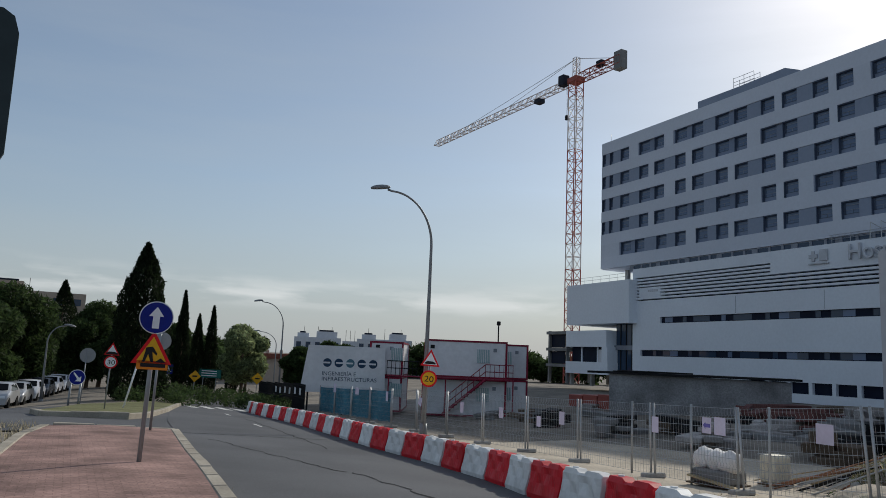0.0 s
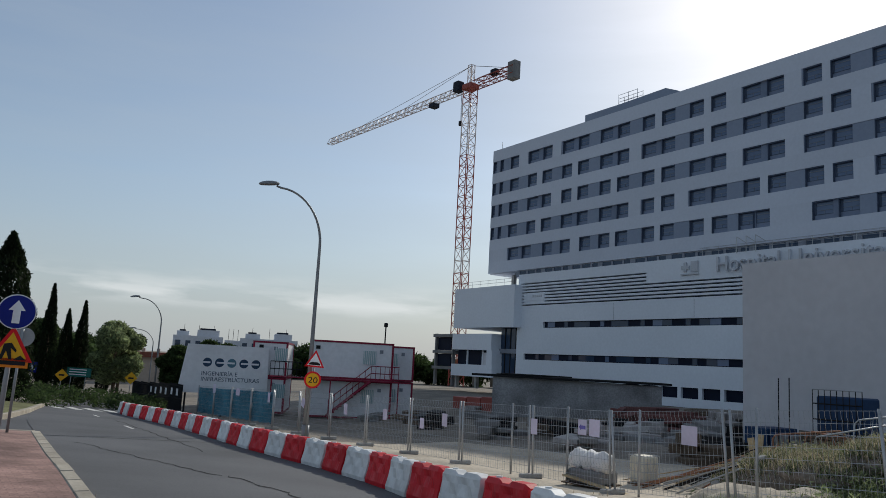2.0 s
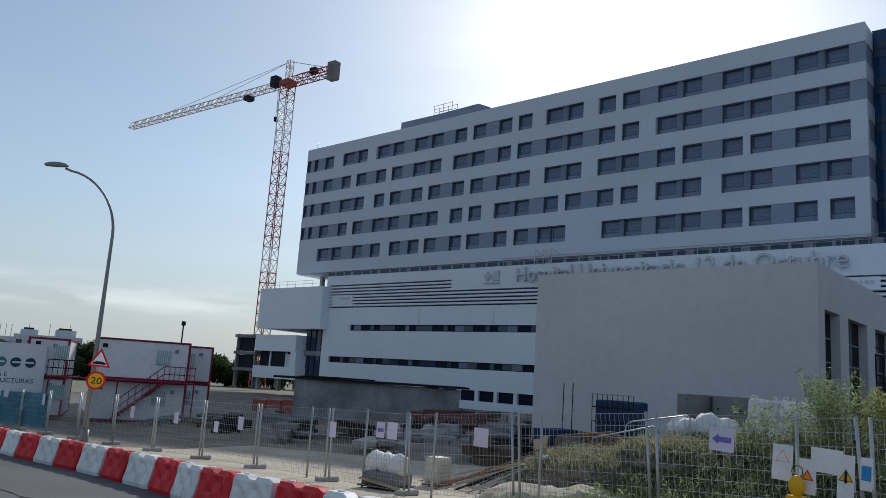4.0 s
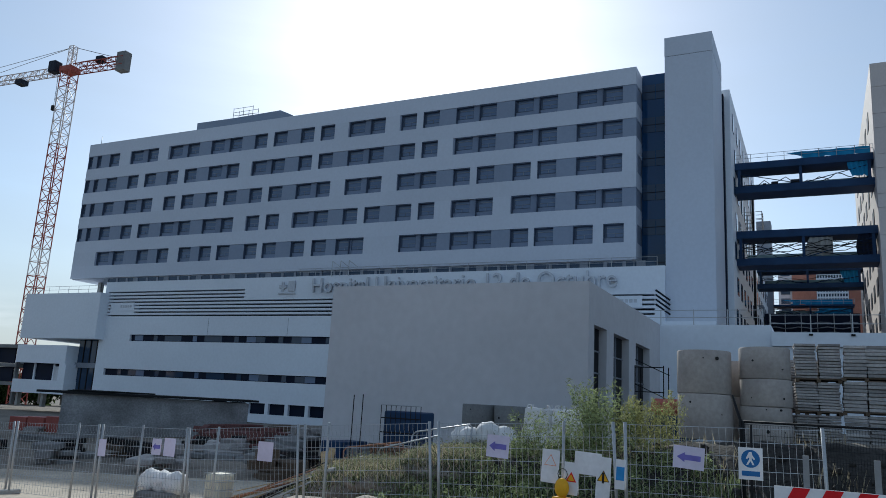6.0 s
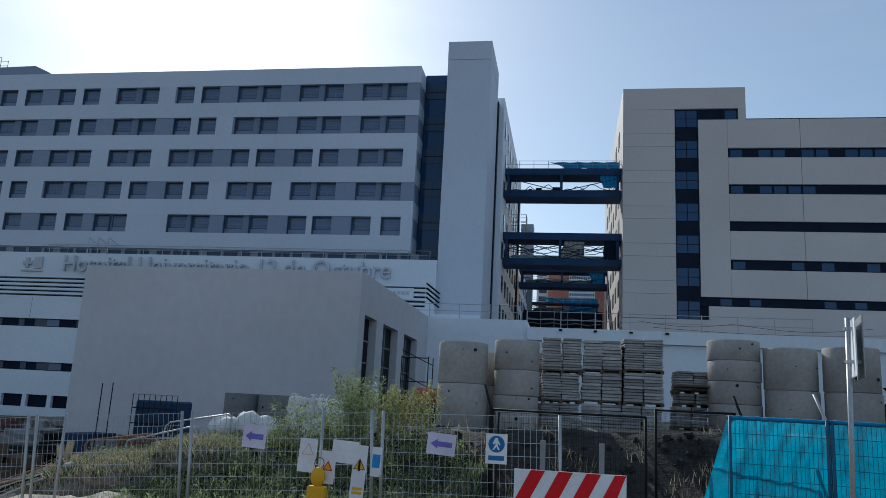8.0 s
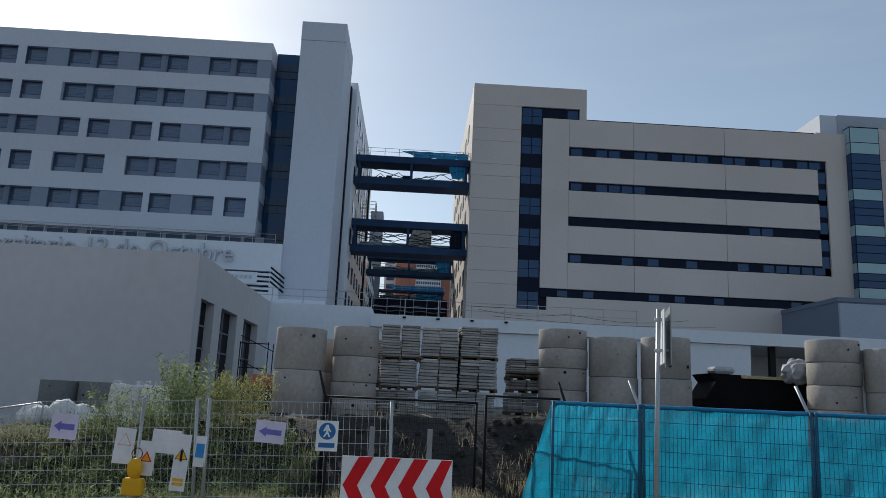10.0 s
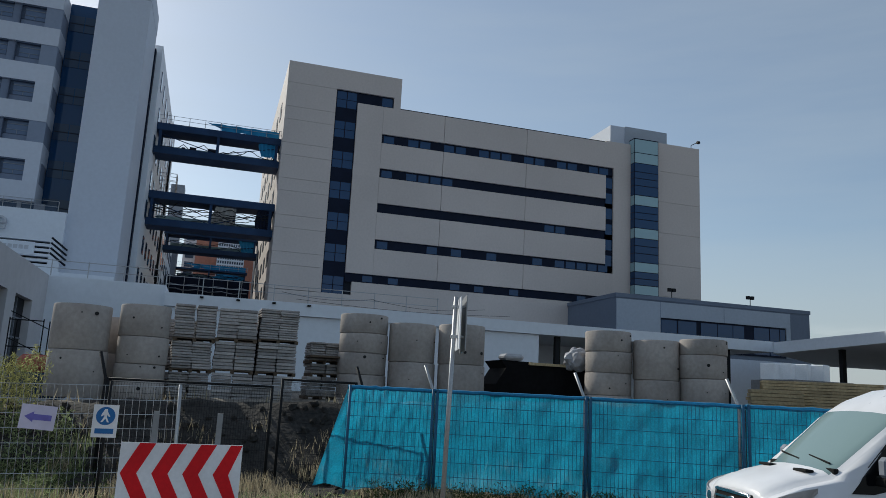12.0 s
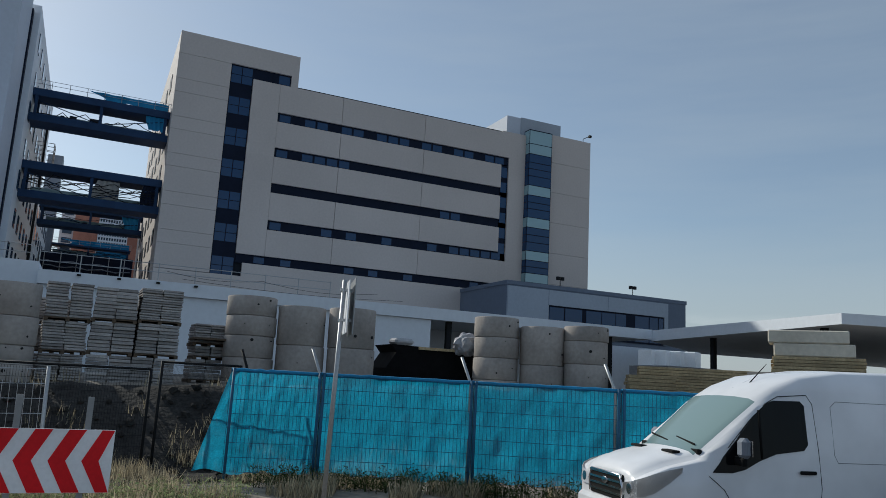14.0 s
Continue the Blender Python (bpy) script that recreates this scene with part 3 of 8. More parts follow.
for hi, lo in zip([36.1] + [s - 1.18 for s in s_top], s_top + [15.2]):
    for y0, y1 in ((S_L, V0), (-26.0, S_L), (-37.2, -26.03), (VR0, -37.23)):
        beige(y0, y1 - 0.02, lo, hi - 0.0)
for s in s_top:
    beige(S_L, V0, s - 1.18, s)
beige(-52.4, VR0, 32.65, 36.3)
beige(-52.4, S_R, 15.2, 32.65)
beige(-51.0, -52.4 + 1.4, 15.2, 15.3)
beige(S_R, VR0, 15.2, 18.3)
for z1, z0 in ((37.2, 33.2), (33.17, 28.9), (28.87, 24.6), (24.57, 20.3), (20.27, 16.0), (15.97, 10)):
    beige(-63.2, -56.2, z0, z1)
beige(-56.2, -52.4, 10, 15.4)
beige(-56.2, -15.7, 8, 14.15)
beige(V1 - 0.01, -6.3, 7, 12.57)
beige(-15.7, V1, 7, 12.6)
part("end_wall", boxed(0.5, 43, -6.62, -6.3, 7, 40.1), BEIGE_PANEL, block)
for i in range(7):
    for k in range(6):
        z0 = 35.0 - 3.8 * i
        part("end_window", boxed(6.0 + 5.6 * k, 8.4 + 5.6 * k, -6.3, -6.24, z0, z0 + 1.9), NAVY_PANEL, block)
part("end_wall", boxed(0.5, 26, -63.2, -62.9, 7, 37.2), BEIGE_PANEL, block)
part("roof", boxed(0.5, 20, -20.2, -6.6, 39.7, 40.0), CONCRETE, block)
part("roof", boxed(0.5, 26, -63.0, -20.2, 36.0, 36.3), CONCRETE, block)
part("tower_side", boxed(0.5, 20, -20.2, -19.9, 36.1, 40.1), BEIGE_PANEL, block)
part("plant_room", boxed(1.5, 12, -59.0, -52.4, 36.3, 39.4), GREY_FRONT, block)
part("plant_room", boxed(1.6, 14, -52.4, -50.2, 36.2, 39.3), LIGHT_PANEL, block)
# ribbon windows
for i, s in enumerate(s_top):
    r = part("ribbon", boxed(0.28, 0.5, S_R, S_L, s - 1.18, s), NAVY_PANEL, block)
    shown = {0: (0, 2, 3, 5, 6, 8, 9, 10, 12, 13, 15, 16, 18, 19), 1: (0, 2, 3, 4, 5), 2: (14, 15), 3: (0, 4, 6, 9, 13, 15, 16, 17, 18, 19)}[i]
    for k in shown:
        y1 = S_L - 0.3 - k * 1.55
        part("ribbon_pane", boxed(0.24, 0.28, y1 - 1.3, y1, s - 1.05, s - 0.2), GLASS_BLUE, r)
part("ribbon", boxed(0.28, 0.5, S_R, VR0, 18.3, 31.6), NAVY_PANEL, block)
for k in range(6):
    part("ribbon_pane", boxed(0.24, 0.28, S_R + 0.1, VR0 - 0.1, 19.3 + 2.1 * k, 20.7 + 2.1 * k), GLASS_BLUE, block)
low_ribbon = part("ribbon", boxed(0.28, 0.5, -51.0, -14.9, 14.15, 15.2), NAVY_PANEL, block)
for k in (1, 3, 8, 10, 13, 19, 21):
    part("ribbon_pane", boxed(0.24, 0.28, -16.6 - 1.55 * k, -15.4 - 1.55 * k, 14.3, 15.0), GLASS_BLUE, low_ribbon)
glazed = part("glazed_strip", boxed(0.28, 0.5, V0, V1, 12.6, 37.5), NAVY_PANEL, block)
for i in range(7):
    z0 = 35.3 - 3.78 * i
    for k in range(2):
        for j in range(2):
            y0 = V0 + 0.12 + k * 1.25
            part("glazed_pane", boxed(0.24, 0.28, y0, y0 + 1.15, z0 - 0.0 + j * 1.05, z0 + 0.98 + j * 1.05), GLASS_BLUE, glazed)
part("ribbon", boxed(0.28, 0.5, -19.35, V0, 36.1, 37.5), NAVY_PANEL, block)
part("ribbon_pane", boxed(0.24, 0.28, -19.2, -17.9, 36.25, 37.3), GLASS_BLUE, block)
# glass bay that stands proud
bay = part("glass_bay", boxed(-0.9, 0.5, -56.1, -52.45, 15.6, 37.0), NAVY_PANEL, block)
bay_lights = [(15.74, 17.0, 1), (17.0, 17.85, 0), (17.85, 18.74, 0), (18.74, 20.02, 1), (20.02, 21.2, 0), (21.2, 22.2, 0), (22.2, 23.23, 0), (23.23, 24.6, 1), (24.6, 25.8, 0), (25.8, 26.7, 0),
              (26.7, 27.69, 0), (27.69, 29.08, 1), (29.08, 30.4, 0), (30.4, 31.4, 0), (31.4, 32.3, 0), (32.3, 33.52, 0), (33.52, 34.97, 1), (34.97, 36.89, 1)]
for z0, z1, pale in bay_lights:
    part("bay_pane", boxed(-0.95, -0.9, -56.0, -52.5, z0 + 0.05, z1 - 0.05), GLASS_PALE if pale else GLASS_BLUE, bay)
    part("bay_side", boxed(-0.85, 0.4, -52.47, -52.42, z0 + 0.05, z1 - 0.05), GLASS_PALE if pale else GLASS_BLUE, bay)
bm = bmesh.new()
bar(bm, (1, -62.6, 37), (1, -62.6, 38.0), 0.05)
bar(bm, (1, -62.6, 38.0), (0.3, -63.2, 38.3), 0.05)
box(bm, 0.0, 0.4, -63.4, -63.0, 38.1, 38.4)
part("roof_lamp", bm, STEEL_DARK, block)

# ---- link bridges ----


def bridge(x, y0, y1, z_top, deck, parent_label, top=1.15, low=0.95, railed=True):
    b = thing("link_bridge", parent_label, "bridge", group="link bridges")
    part("top_beam", boxed(x, x + 3.2, y0, y1, z_top - top, z_top), STEEL_NAVY, b)
    part("bottom_beam", boxed(x, x + 3.2, y0, y1, deck - low, deck), STEEL_NAVY, b)
    for k, yy in enumerate((y0 + 0.3, (y0 + y1) / 2, y1 - 0.6)):
        part("post", boxed(x + 0.1, x + 0.4, yy, yy + 0.3, deck, z_top - top), STEEL_NAVY, b)
        part("post", boxed(x + 2.8, x + 3.1, yy, yy + 0.3, deck, z_top - top), STEEL_NAVY, b)
    for a, c in ((y0 + 0.4, (y0 + y1) / 2), (y1 - 0.4, (y0 + y1) / 2 + 0.3)):
        bm = bmesh.new()
        bar(bm, (x + 0.3, a, z_top - 1.2), (x + 0.3, c, deck), 0.05, 4)
        part("brace", bm, STEEL_NAVY, b)
    n = 8 if railed else 0
    for k in range(n + 1 if railed else 0):
        yy = y0 + (y1 - y0) * k / n
        bm = bmesh.new()
        bar(bm, (x, yy, z_top), (x, yy, z_top + 0.95), 0.03, 4)
        part("rail_post", bm, STEEL_GALV, b)
    for z in (0.5, 0.95) if railed else ():
        bm = bmesh.new()
        bar(bm, (x, y0, z_top + z), (x, y1, z_top + z), 0.025, 4)
        part("rail", bm, STEEL_GALV, b)
    part("glass_rail", boxed(x + 2.9, x + 2.93, y0 + 0.6, y1 - 0.9, deck, deck + 0.95), GLASS_PALE, b)
    return b


def cables(b, x, y0, y1, z, n, seed, sag=0.7):
    """Loose black cables slung along a bridge."""
    rnd = random.Random(seed)
    for k in range(n):
        pts, p = [], rnd.uniform(0, 6)
        zz = z - rnd.uniform(0.1, 1.6)
        for i in range(25):
            t = i / 24
            pts.append((x - 0.1 + 0.3 * rnd.random(), y0 + (y1 - y0) * t, zz - sag * abs(math.sin(p + t * rnd.uniform(7, 8))) + rnd.uniform(-0.08, 0.08)))
        part("cable", tube(pts, 0.05, 4), STEEL_DARK, b)


def drape(name, b, x, y0, y1, z0, z1, mat, seed):
    """A hanging net with folds and an uneven lower edge."""
    bm = bmesh.new()
    rows = []
    for j in range(9):
        v = j / 8
        rows.append([bm.verts.new((x + 0.12 * math.sin(i * 1.9 + seed) + 0.1 * noise.noise(Vector((i, j, seed))), y0 + (y1 - y0) * (i / 14) + (y1 - y0) * 0.12 * math.sin(v * 3.1 + seed) * (i / 14), z1 + (z0 - z1) * v + 0.25 * v * noise.noise(Vector((i * 0.5, seed, 0))))) for i in range(15)])
    for j in range(8):
        for i in range(14):
            bm.faces.new((rows[j][i], rows[j][i + 1], rows[j + 1][i + 1], rows[j + 1][i])).smooth = True
    part(name, bm, mat, b, "hanging blue debris net" if mat is BLUE_NET else "grey hanging sheet")


b_top = bridge(90, -6.3, 7.7, 30.8, 28.0, "dark blue steel link bridge between hospital blocks", 0.8, 0.8)
drape("net", b_top, 90.3, -6.0, -4.0, 28.4, 30.2, BLUE_NET, 1)
drape("net", b_top, 90.1, -6.0, 1.5, 30.8, 31.6, BLUE_NET, 2)
cables(b_top, 90.2, -6, 7.4, 29.8, 2, 3, 1.0)
for y, w in ((3.2, 0.7), (1.0, 0.9), (4.4, 0.4)):
    part("stored_box", boxed(90.4, 91.2, y, y + w, 28.0, 28.0 + 0.45 * w + 0.15, 0.05), FRAME_DARK, b_top)
b_two = bridge(90, -6.3, 7.7, 22.75, 19.6, "dark blue steel link bridge draped with cables", 0.85, 0.8, False)
cables(b_two, 90.2, -6, 7.4, 21.8, 6, 11)
drape("sheet", b_two, 90.5, -2.0, 0.6, 19.8, 21.8, CONCRETE, 5)
drape("sheet", b_two, 90.3, -6.1, -4.4, 19.6, 21.9, NAVY_PANEL, 6)
b_mid = bridge(122, -6.3, 7.7, 24.1, 22.0, "dark blue steel link bridge further back", 0.3, 0.7, False)
drape("net", b_mid, 122.3, -6.0, -3.6, 22.0, 24.0, BLUE_NET, 8)
cables(b_mid, 122.2, -6, 7.4, 23.8, 2, 21)
b_low = bridge(153, -6.3, 7.7, 23.2, 21.5, "dark blue steel link bridge with torn netting", 0.3, 0.4)
drape("net", b_low, 153.2, -6.0, 5.0, 23.2, 24.1, BLUE_NET, 9)
drape("net", b_low, 153.2, -6.0, 0.0, 21.5, 22.5, BLUE_NET, 4)
cables(b_low, 153, -6, 7.4, 22.8, 3, 31, 0.5)
dark = thing("link_corridor", "dark lower link corridor with pipes", "corridor")
part("body", boxed(138, 146, -6.3, 7.7, 10.0, 19.6), NAVY_PANEL, dark)
for k in range(6):
    bm = bmesh.new()
    bar(bm, (137.8, 7 - 2.4 * k, 15.2), (137.8, 7 - 2.4 * k, 19.6), 0.06, 4)
    part("post", bm, STEEL_GALV, dark)
for k in range(3):
    part("pipe", tube([(137.6, -6 + 13 * i / 12, 18.0 - 0.8 * k + 0.15 * math.sin(i * 1.7 + k)) for i in range(13)], 0.09, 5), FRAME_GREY, dark)
# work platform hung on the side of the hospital, and the parts of the hospital further back
lift = thing("hanging_platform", "grey steel work platform hung on a facade", "platform", pose(104.0, 7.0, 25.4))
for y in (0.0, -1.25):
    for z in (0.0, 1.1, 2.2):
        bm = bmesh.new()
        for x in (0.0, 2.2):
            bar(bm, (x, y, z), (x, y, z + 0.95), 0.05, 4)
        for zz in (0.0, 0.5, 0.95):
            bar(bm, (0, y, z + zz), (2.2, y, z + zz), 0.04, 4)
            bar(bm, (0, y, z + zz), (0, y + 0.75, z + zz), 0.04, 4)
        part("cage", bm, STEEL_GALV, lift)
bm = bmesh.new()
bar(bm, (1.0, -0.1, -12), (1.0, -0.1, 6), 0.16, 5)
part("mast", bm, STEEL_DARK, lift)
rear = thing("rear_wing", "lower pale rear wing of the hospital", "building")
part("wall", boxed(121, 166, 7.9, 24, 0, 26.0), WHITE_PANEL, rear)
for i in range(4):
    for k in range(8):
        part("window", boxed(123 + 5 * k, 125.5 + 5 * k, 7.84, 7.9, 12.2 + 3.4 * i, 14.2 + 3.4 * i), GLASS, rear)
part("stair_shaft", boxed(152, 156, 7.0, 9.5, 0, 39.0), FRAME_GREY, rear)
# orange brick block seen between the buildings
brick = thing("brick_building", "orange brick building with a white window grid", "building")
part("wall", boxed(170, 190, -9, 4.2, 0, 33.3), BRICK_FAR, brick)
part("grid_back", boxed(169.8, 170, -6.0, -0.3, 18, 33.0), GLASS, brick)
for k in range(12):
    part("grid_post", boxed(169.6, 169.8, -6.0 + k * 0.5, -5.82 + k * 0.5, 18, 33.0), WHITE_PANEL, brick)
for k in range(16):
    part("grid_rail", boxed(169.55, 169.8, -6.0, -0.3, 18.2 + 0.95 * k, 18.55 + 0.95 * k), WHITE_PANEL, brick)
pale_far = thing("far_office", "pale far office block with window rows", "building")
part("wall", boxed(186, 196, 4.6, 7.4, 0, 36.5), APT_FAR, pale_far)
for k in range(9):
    part("window", boxed(185.9, 186, 5.0, 6.9, 17.5 + 2.1 * k, 18.7 + 2.1 * k), GLASS, pale_far)

# ---- tower crane ----
crane = thing("tower_crane", "red and white tower crane with a long lattice jib", "crane", pose(87.0, 122.2, 0, 0, 0, 3.5))
MW = 1.05


def lattice(p0, p1, w, n, r_main, r_lace, mat, name, parent, tri=False):
    """A lattice boom from p0 to p1: corner chords with zigzag lacing."""
    p0, p1 = Vector(p0), Vector(p1)
    d = (p1 - p0).normalized()
    side = Vector((1, 0, 0)) if abs(d.x) < 0.9 else Vector((0, 1, 0))
    up = side.cross(d).normalized()
    cs = [(-w, -w), (w, -w), (w, w), (-w, w)] if not tri else [(-w, -w * 0.9), (w, -w * 0.9), (0, w * 1.1)]
    bm = bmesh.new()
    for a, b in cs:
        bar(bm, p0 + side * a + up * b, p1 + side * a + up * b, r_main, 4)
    L = (p1 - p0).length
    for k in range(n):
        s0, s1 = L * k / n, L * (k + 1) / n
        for i in range(len(cs)):
            a, b = cs[i], cs[(i + 1) % len(cs)]
            if k % 2:
                a, b = b, a
            bar(bm, p0 + d * s0 + side * a[0] + up * a[1], p0 + d * s1 + side * b[0] + up * b[1], r_lace, 4, caps=False)
            bar(bm, p0 + d * s1 + side * a[0] + up * a[1], p0 + d * s1 + side * b[0] + up * b[1], r_lace, 4, caps=False)
    return part(name, bm, mat, parent)


for z0, z1, mat in ((-2, 20, CRANE_RED), (20, 25, CRANE_WHITE), (25, 44, CRANE_RED), (44, 55, CRANE_WHITE), (55, 58.2, CRANE_RED)):
    lattice((0, 0, z0), (0, 0, z1), MW, max(2, int((z1 - z0) / 2.0)), 0.13, 0.07, mat, "mast_section", crane)
part("slewing_ring", boxed(-1.25, 1.25, -1.4, 1.4, 58.1, 59.2, 0.1), CRANE_RED, crane)
part("cabin", boxed(-1.9, -0.2, 1.8, 3.6, 58.0, 60.2, 0.15), FRAME_DARK, crane)
lattice((0, 0, 59.3), (0, 0, 63.4), 0.5, 3, 0.1, 0.05, CRANE_WHITE, "tower_head", crane)
lattice((0, 1.5, 58.9), (0, 58.5, 58.9), 0.75, 34, 0.11, 0.06, CRANE_WHITE, "jib", crane, True)
lattice((0, -1.5, 58.7), (0, -13.5, 58.7), 0.75, 7, 0.12, 0.07, CRANE_RED, "counter_jib", crane)
part("counterweight", boxed(-0.8, 0.8, -14.0, -11.9, 56.8, 60.4, 0.1), CONCRETE_DARK, crane, "grey concrete counterweight blocks")
part("winch", boxed(-0.6, 0.6, -8.2, -6.6, 59.2, 60.4, 0.1), FRAME_DARK, crane)
for q in ((0, 24.0, 59.8), (0, 42.0, 59.8), (0, -11.5, 59.6)):
    bm = bmesh.new()
    bar(bm, (0, 0, 63.3), q, 0.06, 4)
    part("tie_bar", bm, STEEL_GALV, crane)
part("trolley", boxed(-0.8, 0.8, 11.5, 13.2, 57.2, 58.1), FRAME_DARK, crane)
bm = bmesh.new()
for k in range(7):
    bar(bm, (0.7, -1.5 - 1.9 * k, 59.4), (0.7, -1.5 - 1.9 * k, 60.5), 0.04, 4)
bar(bm, (0.7, -1.5, 60.5), (0.7, -13, 60.5), 0.04, 4)
part("walkway_rail", bm, CRANE_RED, crane)
bm = bmesh.new()
bar(bm, (0.3, 3.2, 58), (0.3, 3.2, 52.0), 0.04, 4)
bar(bm, (0.3, 3.4, 58), (0.3, 1.8, 42.0), 0.04, 4)
part("hoist_rope", bm, STEEL_DARK, crane)
part("hook_block", boxed(0.0, 0.6, 2.9, 3.5, 51.2, 52.2, 0.08), STEEL_DARK, crane)

# ---- ground ----
def paving(name, colour, bw, bh, mortar, rough=0.9, axis=0.0):
    """Small paving blocks with sunk joints."""
    m = material(name, colour, rough, 25, 0.2, 0.004, 0, 0.9, 0.45)
    n, l = m.node_tree.nodes, m.node_tree.links
    b = n["Principled BSDF"]
    geo = n.new("ShaderNodeNewGeometry")
    br = n.new("ShaderNodeTexBrick")
    br.inputs["Scale"].default_value, br.inputs["Brick Width"].default_value, br.inputs["Row Height"].default_value = 1.0, bw, bh
    br.inputs["Mortar Size"].default_value = mortar
    br.inputs["Color1"].default_value, br.inputs["Color2"].default_value = (1.1, 1.1, 1.1, 1), (0.86, 0.86, 0.86, 1)
    br.inputs["Mortar"].default_value = (0.72, 0.72, 0.70, 1)
    l.new(geo.outputs["Position"], br.inputs["Vector"])
    old = b.inputs["Base Color"].links[0].from_socket
    mix = n.new("ShaderNodeVectorMath")
    mix.operation = "MULTIPLY"
    l.new(old, mix.inputs[0])
    l.new(br.outputs["Color"], mix.inputs[1])
    l.new(mix.outputs["Vector"], b.inputs["Base Color"])
    return m


ASPHALT = material("asphalt", (0.105, 0.106, 0.112), 0.8, 40, 0.18, 0.004, 0, 0.25, 0.22)
EARTH = material("dusty_site_ground", (0.21, 0.185, 0.155), 0.95, 5, 0.25, 0.03, 0, 0.35, 0.25)
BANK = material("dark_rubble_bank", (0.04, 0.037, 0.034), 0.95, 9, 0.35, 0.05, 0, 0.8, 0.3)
SAND = material("pale_sand", (0.46, 0.40, 0.32), 0.95, 8, 0.15, 0.02, 0, 0.5, 0.2)
RED_PAVING = paving("reddish_paving", (0.30, 0.19, 0.165), 0.2, 0.1, 0.006)
KERB = material("kerb_concrete", (0.37, 0.33, 0.27), 0.9, 20, 0.12, 0.004, 0, 1.2, 0.2, each=0.1)
LINE_WHITE = material("worn_road_paint", (0.55, 0.55, 0.53), 0.8, 25, 0.3, 0, 0, 2.0, 0.3)
CRACK = material("crack_tar", (0.02, 0.02, 0.022), 0.9)
GRASS = material("dry_green_grass", (0.15, 0.15, 0.07), 0.9, 12, 0.3, 0.03, 0, 0.6, 0.3)


def g(x, y):
    """Height of the ground: the road falls away ahead and to the site side."""
    w = lerp(y, (-4, 3, 8, 13), (0, 0.2, 0.5, 1))
    z = -0.2 - 0.067 * (min(max(x, 1), 17) - 1) * w
    z += lerp(y, (13, 30, 60, 90, 200), (0, -0.5, -1.5, -2.2, -2.6))
    return z - 0.12 * min(max(4 - x, 0), 10) * lerp(y, (30, 55), (0, 1))


def site(x, y):
    z = g(x, y)
    if x > 17:
        z += lerp(x, (17, 30, 60), (0, 0.3, 1.2))
    bank = lerp(x, (lerp(y, (2, 8), (17.2, 15.6)), lerp(y, (2, 8), (19.8, 18.2))), (0, 1)) * lerp(y, (7.0, 13.5), (1, 0)) * lerp(x, (24, 30), (1, lerp(y, (2, 6), (1, 0))))
    top = lerp(y, (-12, -4, 2, 6, 12), (1.75, 1.45, 1.25, 0.75, 0.15))
    z = z * (1 - bank) + top * bank
    if 16 < x < 22 and y < 9:
        z += 0.16 * noise.noise(Vector((x * 1.3, y * 1.3, 0))) + 0.08 * noise.noise(Vector((x * 3.5, y * 3.5, 5)))
    return z


def sheet(name, x_of, ys, cols, mat, lift, height=g, label="", category="", parent=None):
    """A strip that follows the ground between two edges."""
    bm = bmesh.new()
    rows = []
    for y in ys:
        x0, x1 = x_of(y)
        rows.append([bm.verts.new((x0 + (x1 - x0) * i / cols, y, height(x0 + (x1 - x0) * i / cols, y) + lift)) for i in range(cols + 1)])
    for a, b in zip(rows, rows[1:]):
        for i in range(cols):
            bm.faces.new((a[i], a[i + 1], b[i + 1], b[i])).smooth = True
    ob = part(name, bm, mat, parent)
    if label:
        tagged(ob, label, category, kind="structure")
    return ob


xs = sorted(set(list(np.arange(-60, 80, 2.0)) + list(np.arange(15, 24, 0.3)) + [-4000, -1500, -600, -200, -100, 100, 150, 250, 600, 1500, 4000]))
ys = sorted(set(list(np.arange(-40, 100, 2.0)) + list(np.arange(-22, 10, 0.4)) + [-4000, -1500, -600, -200, -90, -60, 120, 150, 250, 600, 1500, 4000]))
bm = bmesh.new()
grid = [[bm.verts.new((x, y, site(x, y) - 0.05)) for x in xs] for y in ys]
for j in range(len(ys) - 1):
    for i in range(len(xs) - 1):
        f = bm.faces.new((grid[j][i], grid[j][i + 1], grid[j + 1][i + 1], grid[j + 1][i]))
        f.smooth = True
        cx, cy = xs[i], ys[j]
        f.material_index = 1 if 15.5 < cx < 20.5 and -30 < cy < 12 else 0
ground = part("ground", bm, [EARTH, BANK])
tagged(ground, "dusty bare ground of the building site", "ground", kind="structure")

KX = lambda y: lerp(y, (-30, 10, 16, 23, 29, 38, 50, 70), (1.7, 2.1, 2.45, 2.97, 3.38, 4.5, 6.6, 11.0))
BX = lambda y: lerp(y, (-30, 4, 7.2, 8.3, 10.5, 12, 14, 17, 22, 25, 31, 37, 43, 60, 75), (6.8, 6.9, 7.1, 7.25, 7.47, 7.75, 8.2, 8.45, 8.55, 8.8, 9.3, 9.6, 9.6, 11.5, 14.0))
road_ys = list(np.arange(-30, 100, 1.5))
sheet("road", lambda y: (KX(y), BX(y) + 0.9), road_ys, 8, ASPHALT, 0.0, label="worn grey asphalt road with cracks", category="road")
sheet("cross_road", lambda y: (-40.0, KX(y)), list(np.arange(22.2, 45, 1.5)), 12, ASPHALT, -0.012, label="grey asphalt side road", category="road")
sheet("pavement", lambda y: (lerp(y, (-30, 10, 19, 22), (-1.2, -1.0, -0.7, -0.3)), KX(y) - 0.22), list(np.arange(-30, 22.2, 0.8)), 4, RED_PAVING, 0.14, label="reddish block-paved pavement", category="pavement")
